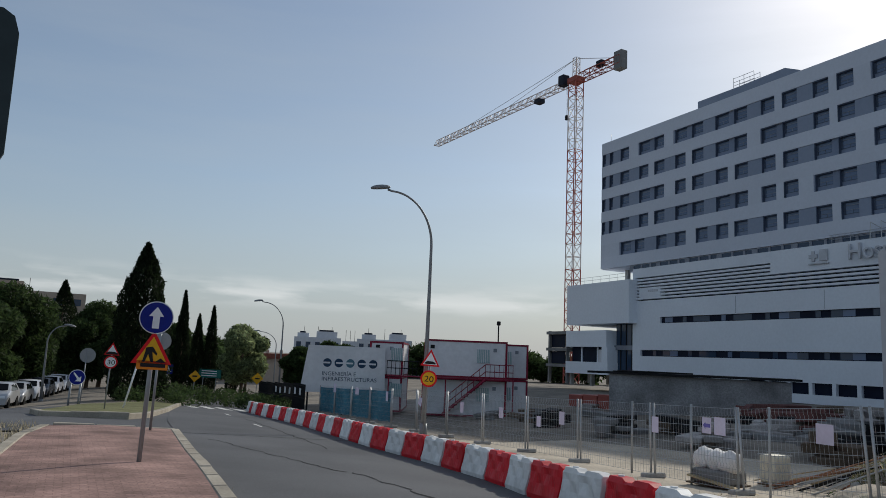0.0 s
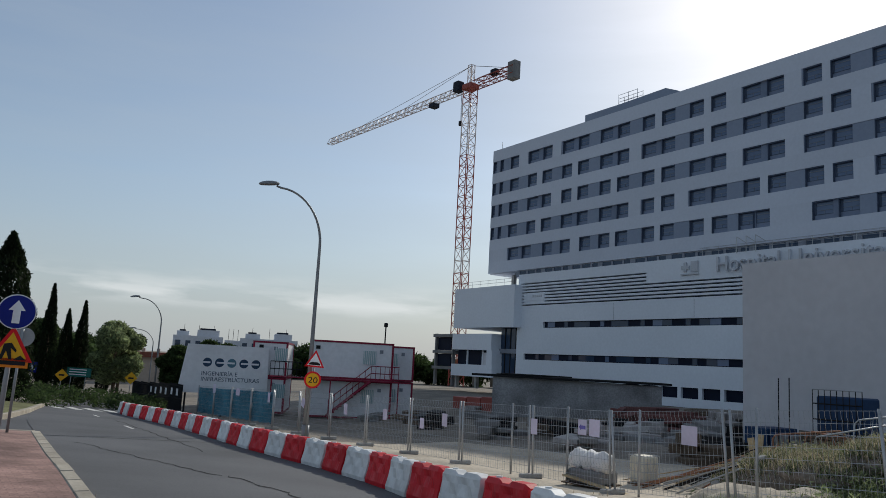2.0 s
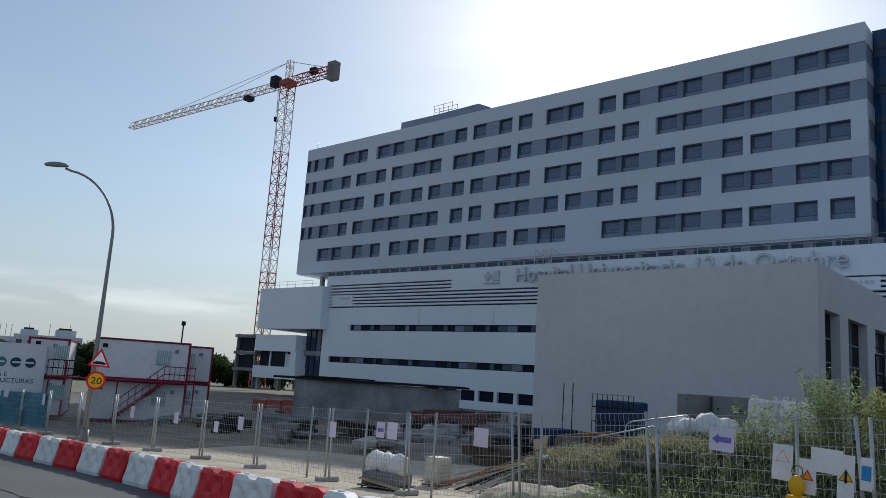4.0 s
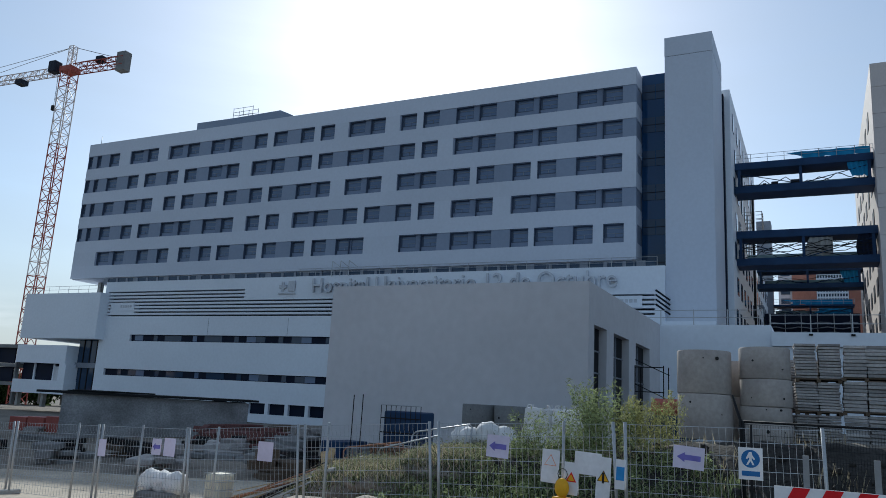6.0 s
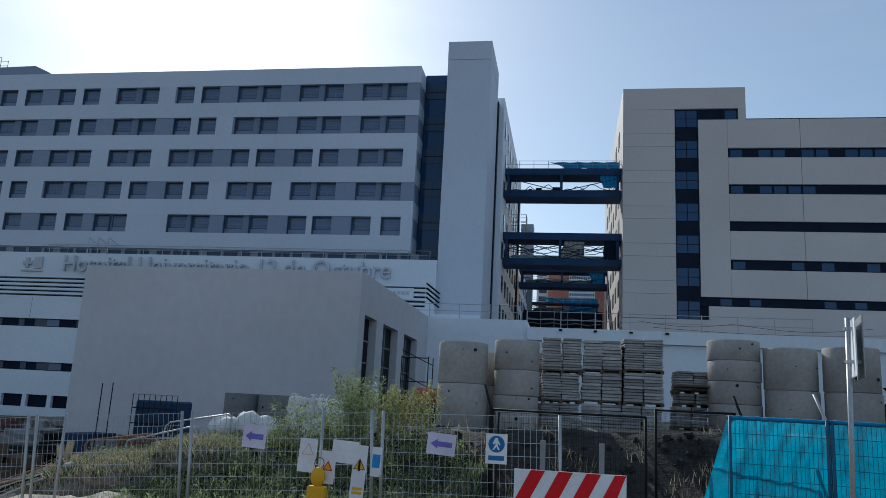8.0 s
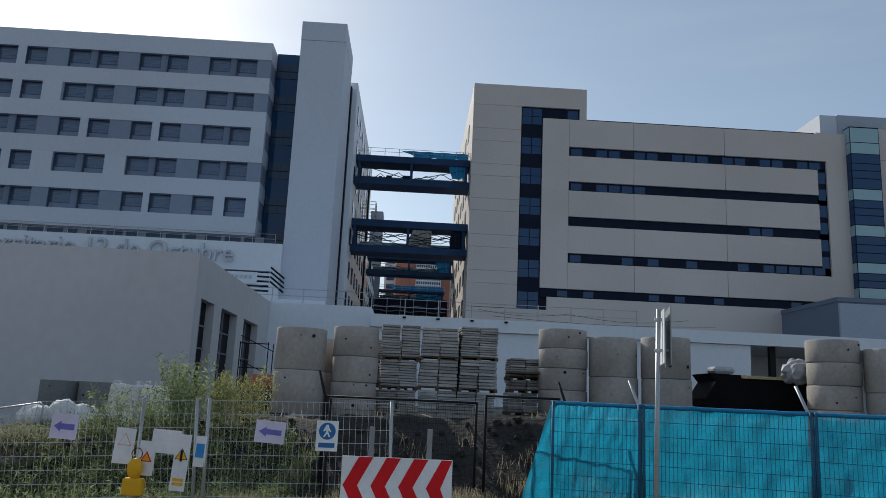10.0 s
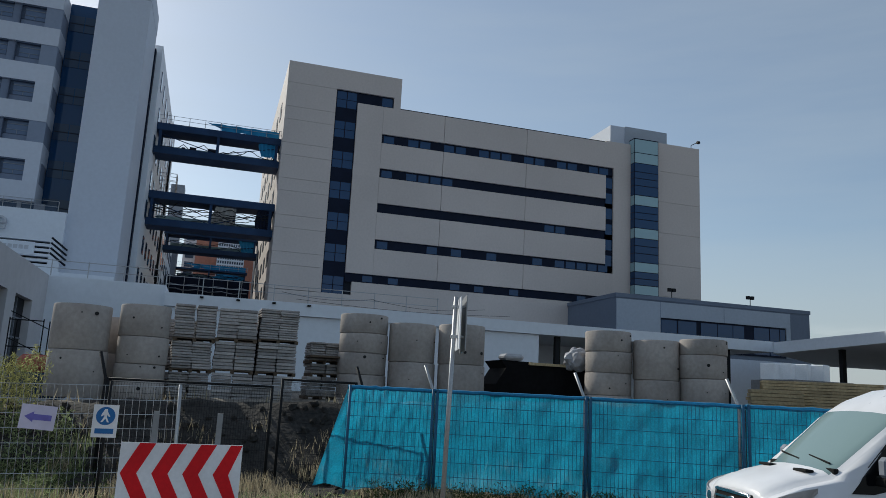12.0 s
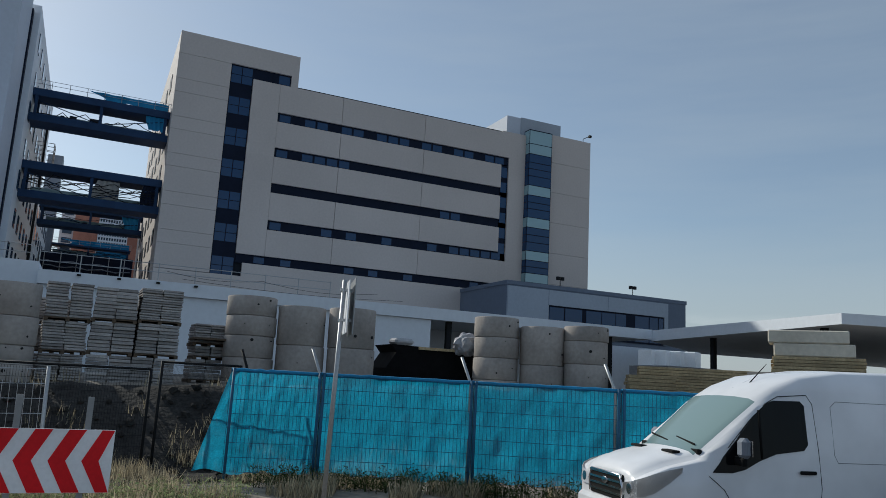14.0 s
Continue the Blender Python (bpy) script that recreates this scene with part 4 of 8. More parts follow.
sheet("sand_path", lambda y: (BX(y) + 0.9, 26 - 0.18 * y), list(np.arange(9, 30, 1.0)), 6, SAND, 0.02, height=site, label="pale sandy strip behind the barriers", category="ground")
sheet("island_grass", lambda y: (lerp(y, (27, 30, 40, 48), (-0.3, -0.9, 0.6, 4.5)), lerp(y, (29, 31, 38, 48), (2.0, 2.8, 4.4, 6.2))), list(np.arange(29, 48.1, 1.0)), 5, GRASS, 0.12, label="grassy traffic island with a kerb", category="grass")
kerb_bm = bmesh.new()
box(kerb_bm, -0.11, 0.11, 0, 0.97, -0.2, 0.16, 0.02)
kerb_mesh = mesh_of("kerb_stone", kerb_bm)
kerb_mesh.materials.append(KERB)
kerb = thing("kerb", "pale concrete kerb stones along the pavement", "kerb", kind="structure")


def kerb_run(points):
    for (x0, y0), (x1, y1) in zip(points, points[1:]):
        d = math.hypot(x1 - x0, y1 - y0)
        n = max(1, round(d))
        slope = math.degrees(math.atan2(g(x1, y1) - g(x0, y0), d))
        for k in range(n):
            s = k / n
            x, y = x0 + (x1 - x0) * s, y0 + (y1 - y0) * s
            put("kerb_stone", kerb_mesh, pose(x, y, g(x, y), slope, 0, math.degrees(math.atan2(-(x1 - x0), y1 - y0))), kerb)


kerb_run([(KX(y) - 0.11, y) for y in range(2, 23, 2)])
kerb_run([(2.8, 22.1), (-0.2, 22.1)])
kerb_run([(-1.1, 4), (-1.05, 12), (-0.75, 19), (-0.35, 22.0)])
kerb_run([(-0.9, 30.5), (-0.6, 28.8), (2.0, 28.8), (2.8, 30.5), (4.4, 38), (6.2, 48)])
# marks and cracks on the road
for k in range(7):
    a = 60.0 + 0.0 * k
    x = 8.2 + 0.95 * k
    sheet("zebra_stripe", lambda y, x=x: (x - 1.6, x - 1.1), [46.0, 48.0, 50.0], 1, LINE_WHITE, 0.006, label="worn white zebra stripe", category="road marking")
for y0 in (29.0, 38.0):
    sheet("lane_dash", lambda y: (5.9 + 0.06 * (y - 16), 6.02 + 0.06 * (y - 16)), [y0, y0 + 1.0, y0 + 1.8], 1, LINE_WHITE, 0.006, label="worn white lane dash", category="road marking")


def crack(points, w):
    bm = bmesh.new()
    last = None
    for k, (x, y) in enumerate(points):
        ww = w * (0.5 + random.random())
        now = [bm.verts.new((x + s * ww, y + 0.02 * s, g(x, y) + 0.007)) for s in (-1, 1)]
        if last:
            bm.faces.new((last[0], last[1], now[1], now[0]))
        last = now
    tagged(part("road_crack", bm, CRACK), "dark tar-filled crack in the asphalt", "crack", kind="structure")


random.seed(4)
for x0, y0, x1, y1, w in ((5.6, 9.0, 5.2, 14.5, 0.02), (5.0, 14.5, 3.6, 21, 0.013), (8.0, 10, 8.8, 18, 0.012), (8.8, 18, 10.4, 30, 0.015), (6.5, 20, 7.5, 36, 0.015), (3.0, 23, 8.8, 24, 0.015)):
    n = 26
    crack([(x0 + (x1 - x0) * k / n + random.uniform(-0.09, 0.09), y0 + (y1 - y0) * k / n) for k in range(n + 1)], w)
# ---- plastic barriers ----
PLASTIC_RED = material("red_plastic", (0.62, 0.02, 0.03), 0.45, 6, 0.08, 0, 0, 1.5, 0.12, each=0.12)
PLASTIC_WHITE = material("white_plastic", (0.78, 0.77, 0.75), 0.45, 6, 0.08, 0, 0, 1.5, 0.10, each=0.08)


def barrier_mesh(mat):
    """Water-filled traffic barrier, 2 m long: flared foot, waisted flanks, notched top, coupling lug."""
    bm = bmesh.new()
    L, sec = 1.20, 15
    last = None
    for i in range(sec):
        s = i / (sec - 1)
        y = -L / 2 + L * s
        wave = 0.03 * math.sin(s * math.pi * 4) * (1 if 0.1 < s < 0.9 else 0)
        notch = 0.05 if 0.40 < s < 0.62 or s < 0.05 or s > 0.95 else 0
        end = 0.03 if i in (0, sec - 1) else 0
        prof = [(0.21 - end, 0.0), (0.22 - end, 0.08), (0.165 - wave - end, 0.26), (0.13 + wave - end, 0.43), (0.125 - end, 0.54), (0.09 - end, 0.62 - notch)]
        pts = [(-a, z) for a, z in prof] + [(a, z) for a, z in prof[::-1]]
        ring = [bm.verts.new((a, y, z)) for a, z in pts]
        if last:
            for k in range(len(ring)):
                bm.faces.new((last[k], last[(k + 1) % len(ring)], ring[(k + 1) % len(ring)], ring[k]))
        else:
            bm.faces.new(ring)
        last = ring
    bm.faces.new(last[::-1])
    bmesh.ops.recalc_face_normals(bm, faces=bm.faces)
    me = mesh_of("barrier_body", bm)
    me.materials.append(mat)
    return me


lug = bmesh.new()
bar(lug, (0, 0.62, 0.10), (0, 0.62, 0.50), 0.045, 8)
lug_mesh = mesh_of("coupling_lug", lug)
cap = bmesh.new()
bar(cap, (0, 0.33, 0.57), (0, 0.33, 0.64), 0.05, 10)
cap_mesh = mesh_of("filler_cap", cap)
for me in (lug_mesh, cap_mesh):
    me.materials.append(PLASTIC_WHITE)
bodies = [barrier_mesh(PLASTIC_RED), barrier_mesh(PLASTIC_WHITE)]
y, k = 3.6, 0
random.seed(9)
while y < 46:
    x = BX(y)
    yaw = -math.degrees(math.atan2(BX(y + 1) - BX(y - 1), 2.0))
    th = thing("traffic_barrier", ("red" if k % 2 == 0 else "white") + " plastic traffic barrier standing on the road edge", "barrier",
               pose(x, y, g(x, y) + 0.01, math.degrees(math.atan2(g(BX(y + 1), y + 1) - g(BX(y - 1), y - 1), 2)), 0, yaw + random.uniform(-2, 2)), "barriers along the road")
    put("body", bodies[k % 2], pose(0, 0, 0), th)
    put("coupling_lug", lug_mesh, pose(0, 0, 0), th)
    put("filler_cap", cap_mesh, pose(0, 0, 0), th)
    y += 1.27 * math.cos(radians(yaw))
    k += 1

# ---- site fence ----
FX_OF = lambda y: lerp(y, (-30, 0.5, 14, 22, 47, 64), (14.4, 14.4, 14.3, 15.0, 15.6, 15.8))


def wire_mesh(w, h, step, fold=0.0):
    bm = bmesh.new()
    n = int(w / step)
    for i in range(n + 1):
        y = w * i / n
        pts = [(0, 0.12), (0, h * 0.30), (fold, h * 0.33), (0, h * 0.36), (0, h * 0.88), (fold, h * 0.91), (0, h * 0.94), (0, h)] if fold else [(0, 0.12), (0, h)]
        for (a, z0), (b, z1) in zip(pts, pts[1:]):
            bar(bm, (a, y, z0), (b, y, z1), 0.0042, 3, caps=False)
    for z in np.linspace(0.12, h, 9):
        bar(bm, (0, 0, z), (0, w, z), 0.0048, 3, caps=False)
    me = mesh_of("wire_mesh", bm)
    me.materials.append(STEEL_GALV)
    return me


PANEL = 3.3
wire = wire_mesh(PANEL, 1.98, 0.11, 0.035)
post_bm = bmesh.new()
bar(post_bm, (0, 0, 0.02), (0, 0, 2.02), 0.03, 8)
post_mesh = mesh_of("post", post_bm)
post_mesh.materials.append(STEEL_GALV)
foot_bm = bmesh.new()
box(foot_bm, -0.34, 0.34, -0.12, 0.12, 0, 0.14, 0.025)
foot_mesh = mesh_of("concrete_foot", foot_bm)
foot_mesh.materials.append(CONCRETE)
panels = []
starts_y = [-0.2, 3.17, 6.86, 10.07, 13.36, 16.6, 20.4] + [23.8 + 3.4 * k for k in range(9)]
for y, y_next in zip(starts_y, starts_y[1:]):
    span = y_next - y - 0.1
    x0, x1 = FX_OF(y), FX_OF(y + span)
    z0, z1 = site(x0, y), site(x1, y + span)
    yaw = -math.degrees(math.atan2(x1 - x0, span))
    p = thing("site_fence", "galvanised wire mesh site fence panel on concrete feet", "fence", pose(x0, y, z0 - 0.02, math.degrees(math.atan2(z1 - z0, span)), 0, yaw), "site fence panels")
    put("wire_mesh", wire, Matrix.Diagonal((1, span / PANEL, 1, 1)), p)
    for yy in (0.03, span - 0.03):
        put("post", post_mesh, pose(0, yy, 0), p)
    put("concrete_foot", foot_mesh, pose(0, span + 0.05, 0.02), p)
    panels.append(p)
for y in (4.25, 9.5, 12.55, 15.05, 17.6):
    x = FX_OF(y) + 0.06
    t = put("fence_post", post_mesh, pose(x, y, site(x, y), 0, 0, 0))
    tagged(t, "galvanised steel post tied to the fence", "post", "spare fence posts")

# paper notices on the fence
PAPER = material("lilac_paper", (0.62, 0.58, 0.72), 0.8, 12, 0.04)
PAPER_WHITE = material("white_card", (0.74, 0.74, 0.76), 0.7, 12, 0.05)
INK_BLUE = material("violet_blue_print", (0.18, 0.16, 0.48), 0.7)
SIGN_BLUE = material("traffic_blue", (0.005, 0.015, 0.22), 0.35, 20, 0.05)
SIGN_WHITE = material("sign_white", (0.86, 0.87, 0.89), 0.4, 20, 0.04)
SIGN_RED = material("sign_red", (0.72, 0.012, 0.02), 0.4, 20, 0.06)
SIGN_YELLOW = material("sign_yellow", (0.80, 0.42, 0.02), 0.45, 20, 0.05)
SIGN_ORANGE = material("sign_orange", (0.80, 0.24, 0.02), 0.45, 20, 0.05)
SIGN_BLACK = material("sign_black", (0.015, 0.015, 0.017), 0.5)
SIGN_BACK = material("sign_back_grey", (0.30, 0.31, 0.32), 0.5, 20, 0.06, 0, 0.5)


def flat(points, deep=0.004):
    """A flat plate from a 2D outline in its own x (right), z (up), facing -y."""
    bm = bmesh.new()
    a = [bm.verts.new((x, -deep, z)) for x, z in points]
    b = [bm.verts.new((x, 0.0, z)) for x, z in points]
    bm.faces.new(a)
    bm.faces.new(b[::-1])
    n = len(points)
    for k in range(n):
        bm.faces.new((a[k], b[k], b[(k + 1) % n], a[(k + 1) % n]))
    bmesh.ops.recalc_face_normals(bm, faces=bm.faces)
    return bm


def disc(r, n=32, x=0, z=0):
    return [(x + r * math.cos(2 * math.pi * k / n), z + r * math.sin(2 * math.pi * k / n)) for k in range(n)]


def rect(x0, x1, z0, z1):
    return [(x0, z0), (x1, z0), (x1, z1), (x0, z1)]


def tri(r, z=0):
    return [(r * math.cos(a), z + r * math.sin(a)) for a in (math.pi / 2, math.pi * 7 / 6, math.pi * 11 / 6)]


def faces_eye(x, y, z, yaw=None, tilt=0):
    """Pose of a sign whose face (-y) looks towards the pavement where the road is watched from."""
    if yaw is None:
        yaw = -math.degrees(math.atan2(x, y))
    return pose(x, y, z, 0, tilt, yaw)


def layer(name, outline, depth, mat, parent, label=""):
    ob = part(name, flat(outline), mat, parent, label)
    ob.matrix_basis = pose(0, -depth, 0)
    return ob


ARROW_L = [(-0.24, 0), (-0.08, 0.13), (-0.08, 0.07), (0.24, 0.07), (0.24, -0.07), (-0.08, -0.07), (-0.08, -0.13)]


def paper(y, z, w, h, label, arrow=False, tilt=0, dx=0.0):
    x = FX_OF(y) - 0.05 + dx
    t = thing("paper_notice", label, "notice", pose(x, y, z, 0, tilt, -90), "notices on the fence")
    part("sheet", flat(rect(-w / 2, w / 2, -h / 2, h / 2)), PAPER, t)
    if arrow:
        layer("arrow", [(a * w * 1.6, b * h * 1.7) for a, b in ARROW_L], 0.006, INK_BLUE, t, "violet arrow")
    return t


paper(11.06, 0.52, 0.42, 0.42, "blank lilac paper notice tied to the fence")
paper(13.9, 0.41, 0.36, 0.42, "lilac paper notice tied to the fence")
paper(14.35, 0.39, 0.30, 0.38, "lilac arrow notice tied to the fence", True)
paper(16.4, 0.22, 0.26, 0.42, "lilac paper notice folded round a post")
paper(21.4, -0.04, 0.30, 0.42, "lilac paper notice tied to the fence")
paper(22.9, -0.28, 0.26, 0.36, "yellowed notice tied to the fence")
paper(25.6, -0.2, 0.3, 0.4, "lilac paper notice tied to the fence")
paper(29.0, -0.25, 0.3, 0.45, "pale paper notice tied to the fence")
paper(33.5, -0.3, 0.35, 0.4, "pale paper notice tied to the fence", False, 20)
paper(38.0, -0.35, 0.3, 0.5, "pale paper notice tied to the fence")
paper(43.0, -0.35, 0.6, 0.4, "pale paper notice tied to the fence")
paper(47.5, -0.4, 0.5, 0.55, "pale paper notice tied to the fence")
paper(5.52, 1.02, 0.46, 0.42, "lilac notice with a violet arrow on the fence", True, 3)
paper(1.98, 1.08, 0.52, 0.38, "lilac notice with a violet arrow on the fence", True, 4)


def warning(y, z, w, h, label, sort):
    t = thing("safety_sign", label, "sign", pose(FX_OF(y) - 0.05, y, z, 0, 3, -90), "safety signs on the fence")
    part("plate", flat(rect(-w / 2, w / 2, -h / 2, h / 2)), PAPER_WHITE, t)
    if sort == "triangle":
        layer("border", tri(w * 0.5, h * 0.12), 0.006, SIGN_BLACK, t)
        layer("field", tri(w * 0.42, h * 0.12), 0.010, SIGN_YELLOW, t, "yellow warning field")
        layer("symbol", rect(-0.02, 0.02, h * 0.02, h * 0.22), 0.014, SIGN_BLACK, t)
        for k in range(2):
            layer("caption_bar", rect(-w * 0.36, w * 0.36, -h * 0.33 - k * 0.07, -h * 0.28 - k * 0.07), 0.006, SIGN_YELLOW, t)
    elif sort == "red":
        layer("border", tri(w * 0.42, 0), 0.006, SIGN_RED, t)
        layer("field", tri(w * 0.28, 0), 0.010, SIGN_YELLOW, t)
    elif sort == "blue":
        layer("field", rect(-w * 0.4, w * 0.4, -h * 0.2, h * 0.25), 0.006, material("pale_blue_print", (0.05, 0.25, 0.55), 0.6), t)
    elif sort == "faded":
        layer("border", tri(w * 0.4, 0.08), 0.006, SIGN_ORANGE, t, "faded orange triangle outline")
        layer("field", tri(w * 0.35, 0.08), 0.010, PAPER_WHITE, t)
    return t


warning(4.46, 0.74, 0.34, 0.60, "faded warning card on the fence", "faded")
warning(4.06, 0.55, 0.28, 0.58, "white card with a red triangle on the fence", "red")
warning(3.75, 0.84, 0.5, 0.40, "blank white card on the fence", "plain")
warning(3.47, 0.50, 0.26, 0.95, "white warning sign with a yellow triangle", "triangle")
warning(3.16, 0.70, 0.18, 0.52, "white card with a blue field on the fence", "blue")

# amber lamp on the fence
beacon = thing("warning_beacon", "yellow flashing warning beacon hung on the fence", "beacon", pose(14.25, 4.2, 0.24, 0, 0, -90))
part("battery_case", boxed(-0.17, 0.17, -0.10, 0.06, -0.30, -0.02, 0.02), SIGN_YELLOW, beacon)
bm = bmesh.new()
bmesh.ops.create_uvsphere(bm, u_segments=18, v_segments=10, radius=0.16, matrix=pose(0, -0.03, 0.14) @ Matrix.Diagonal((0.85, 0.55, 1.1, 1)))
for f in bm.faces:
    f.smooth = True
part("lens", bm, SIGN_YELLOW, beacon, "amber plastic lens")
part("handle", tube([(0.09 * math.cos(a), 0, 0.38 + 0.1 * math.sin(a)) for a in np.linspace(0, 2 * math.pi, 13)], 0.008, 6), STEEL_DARK, beacon)

# pedestrian sign on its own post
ped = thing("pedestrian_sign", "blue walking figure sign on a thin dark post", "sign", pose(14.3, 0.98, 0, 0, 0, -86))
zb = site(14.3, 1.0)
bm = bmesh.new()
bar(bm, (0.0, 0.03, zb), (0.02, 0.03, 1.7), 0.022, 8)
part("post", bm, STEEL_DARK, ped)
part("plate", flat([(a, b + 1.06) for a, b in rect(-0.19, 0.19, -0.26, 0.26)]), PAPER_WHITE, ped)
FADED_BLUE = material("faded_sign_blue", (0.03, 0.14, 0.36), 0.5, 20, 0.06)
layer("disc", disc(0.145, 28, 0, 1.14), 0.006, FADED_BLUE, ped, "blue disc")
layer("figure", [(-0.02, 1.25), (0.02, 1.25), (0.03, 1.2), (0.07, 1.14), (0.055, 1.12), (0.02, 1.16), (0.02, 1.12), (0.06, 1.04), (0.03, 1.04), (0.0, 1.1), (-0.04, 1.04), (-0.07, 1.04), (-0.02, 1.13), (-0.02, 1.16), (-0.06, 1.13), (-0.07, 1.15)], 0.011, PAPER_WHITE, ped, "white walking symbol")
layer("caption_field", rect(-0.14, 0.14, 0.86, 0.94), 0.006, FADED_BLUE, ped)

# chevron board
chev = thing("chevron_board", "red and white chevron board on two steel posts", "road sign", pose(12.43, 0.53, 0, 0, 0, -91.5))
CW, CH, CZ = 1.66, 0.84, 0.04
part("board", flat(rect(0, CW, CZ, CZ + CH), 0.03), SIGN_WHITE, chev)
p, wd = CW / 4, CW / 4 * 0.52
mid = CZ + CH / 2
for k in range(4):
    x = 0.03 + k * p
    lean = 0.22
    out = [(x, mid), (x + lean, CZ + CH - 0.005), (x + lean + wd, CZ + CH - 0.005), (x + wd, mid), (x + lean + wd, CZ + 0.005), (x + lean, CZ + 0.005)]
    out = [(min(a, CW - 0.004), b) for a, b in out]
    layer("chevron", out, 0.032, SIGN_RED, chev, "red arrow stripe")
for x in (0.42, 1.30):
    ob = part("post", boxed(x - 0.04, x + 0.04, 0.004, 0.06, site(12.4, 0) - 0.1, 1.32), SIGN_BACK, chev)

# tall sign post seen edge on
pole = thing("sign_post", "tall galvanised post with a sign plate seen edge on", "sign post", pose(11.53, -3.98, 0, 0, 0, -13))
zb = site(11.5, -4)
bm = bmesh.new()
bar(bm, (0.02, 0.03, zb), (-0.01, -0.04, 3.22), 0.035, 10)
part("post", bm, STEEL_GALV, pole)
part("sign_plate", boxed(-0.30, 0.55, -0.10, -0.085, 2.42, 3.2, 0.004), SIGN_WHITE, pole, "white plate edge")
part("sign_plate", boxed(-0.30, 0.55, -0.19, -0.175, 2.40, 3.24, 0.004), SIGN_BACK, pole)
for z in (2.6, 3.05):
    part("bracket", boxed(-0.04, 0.04, -0.175, 0.02, z, z + 0.04), STEEL_GALV, pole)

# ---- dark inner fence with bent posts ----
ZD = 1.72
darkwire = bmesh.new()
for i in range(64):
    bar(darkwire, (0, 0.05 * i, 0.1), (0, 0.05 * i, 1.75), 0.003, 3, caps=False)
for z in np.linspace(0.1, 1.75, 9):
    bar(darkwire, (0, 0, z), (0, 3.15, z), 0.004, 3, caps=False)
dark_mesh = mesh_of("dark_wire_mesh", darkwire)
dark_mesh.materials.append(STEEL_DARK)
for y0, y1, zt in ((-1.85, 1.3, 1.74), (-3.6, -2.05, 1.9)):
    span = y1 - y0
    f = thing("dark_fence", "black steel mesh fence panel at the foot of the bank", "fence", pose(16.9, y0, zt - 1.8), "dark fence panels")
    put("wire_mesh", dark_mesh, Matrix.Diagonal((1, span / 3.15, 1, 1)), f)
    for yy in (0, span):
        bm = bmesh.new()
        bar(bm, (0, yy, -0.2), (0, yy, 1.82), 0.03, 6)
        part("post", bm, STEEL_DARK, f)
    bm = bmesh.new()
    bar(bm, (0, 0, 1.8), (0, span, 1.8), 0.025, 6)
    part("top_rail", bm, STEEL_DARK, f)
for x, y, z0, z1, lean in ((16.8, -3.75, -0.2, 1.75, 0.0), (14.95, -4.75, -0.2, 1.8, 0.0), (13.9, -7.45, -0.2, 1.8, 0.0), (12.4, -9.75, -0.2, 1.8, 0.0), (16.9, 1.35, 0, 1.75, 0)):
    pst = part("bent_post", tube([(x, y, z0), (x, y, z1), (x + 0.12, y + 0.16, z1 + 0.5)], 0.03, 8), STEEL_GALV if x < 16.8 else STEEL_DARK)
    tagged(pst, "steel fence post with a cranked top", "post", "cranked posts")

# dark railing in front of the hoarding
for k in range(5):
    xa, ya = 14.5 + 0.12 * k, 50.6 + 3.2 * k
    f = thing("dark_fence", "dark steel railing panel before the hoarding", "fence", pose(xa, ya, site(xa, ya) - 0.02), "dark railing panels")
    for i in range(22):
        bm = bmesh.new()
        bar(bm, (0, 0.145 * i, 0.05), (0, 0.145 * i, 1.95), 0.022, 4)
        part("bar", bm, STEEL_DARK, f)
    for z in (0.2, 1.0, 1.8):
        part("rail", boxed(-0.02, 0.02, 0, 3.15, z, z + 0.06), STEEL_DARK, f)
    for yy in (0.9, 2.2):
        if k < 3:
            part("notice", boxed(-0.04, -0.025, yy, yy + 0.4, 1.2, 1.65), SIGN_WHITE, f, "white paper notice")

# ---- blue netted fence ----
NET = bpy.data.materials.new("turquoise_screen_net")
NET.use_nodes = True
nn, nl = NET.node_tree.nodes, NET.node_tree.links
pb = nn["Principled BSDF"]
pb.inputs["Base Color"].default_value = (0.02, 0.30, 0.42, 1)
pb.inputs["Roughness"].default_value = 0.7
tr = nn.new("ShaderNodeBsdfTranslucent")
tr.inputs["Color"].default_value = (0.02, 0.42, 0.62, 1)
tp = nn.new("ShaderNodeBsdfTransparent")
mx, mx2 = nn.new("ShaderNodeMixShader"), nn.new("ShaderNodeMixShader")
mx.inputs[0].default_value, mx2.inputs[0].default_value = 0.5, 0.22
nl.new(pb.outputs[0], mx.inputs[1])
nl.new(tr.outputs[0], mx.inputs[2])
nl.new(mx.outputs[0], mx2.inputs[1])
nl.new(tp.outputs[0], mx2.inputs[2])
wv = nn.new("ShaderNodeTexNoise")
wv.inputs["Scale"].default_value, wv.inputs["Detail"].default_value = 2.2, 6
gp = nn.new("ShaderNodeNewGeometry")
nl.new(gp.outputs["Position"], wv.inputs["Vector"])
cr = nn.new("ShaderNodeMapRange")
for key, value in (("From Min", 0.3), ("From Max", 0.7), ("To Min", 0.72), ("To Max", 1.45)):
    cr.inputs[key].default_value = value
weave = nn.new("ShaderNodeTexNoise")
weave.inputs["Scale"].default_value, weave.inputs["Detail"].default_value = 38, 3
nl.new(gp.outputs["Position"], weave.inputs["Vector"])
blend = nn.new("ShaderNodeMath")
blend.operation = "MULTIPLY_ADD"
blend.inputs[1].default_value = 0.55
nl.new(weave.outputs["Fac"], blend.inputs[0])
half = nn.new("ShaderNodeMath")
half.operation = "MULTIPLY"
half.inputs[1].default_value = 0.45
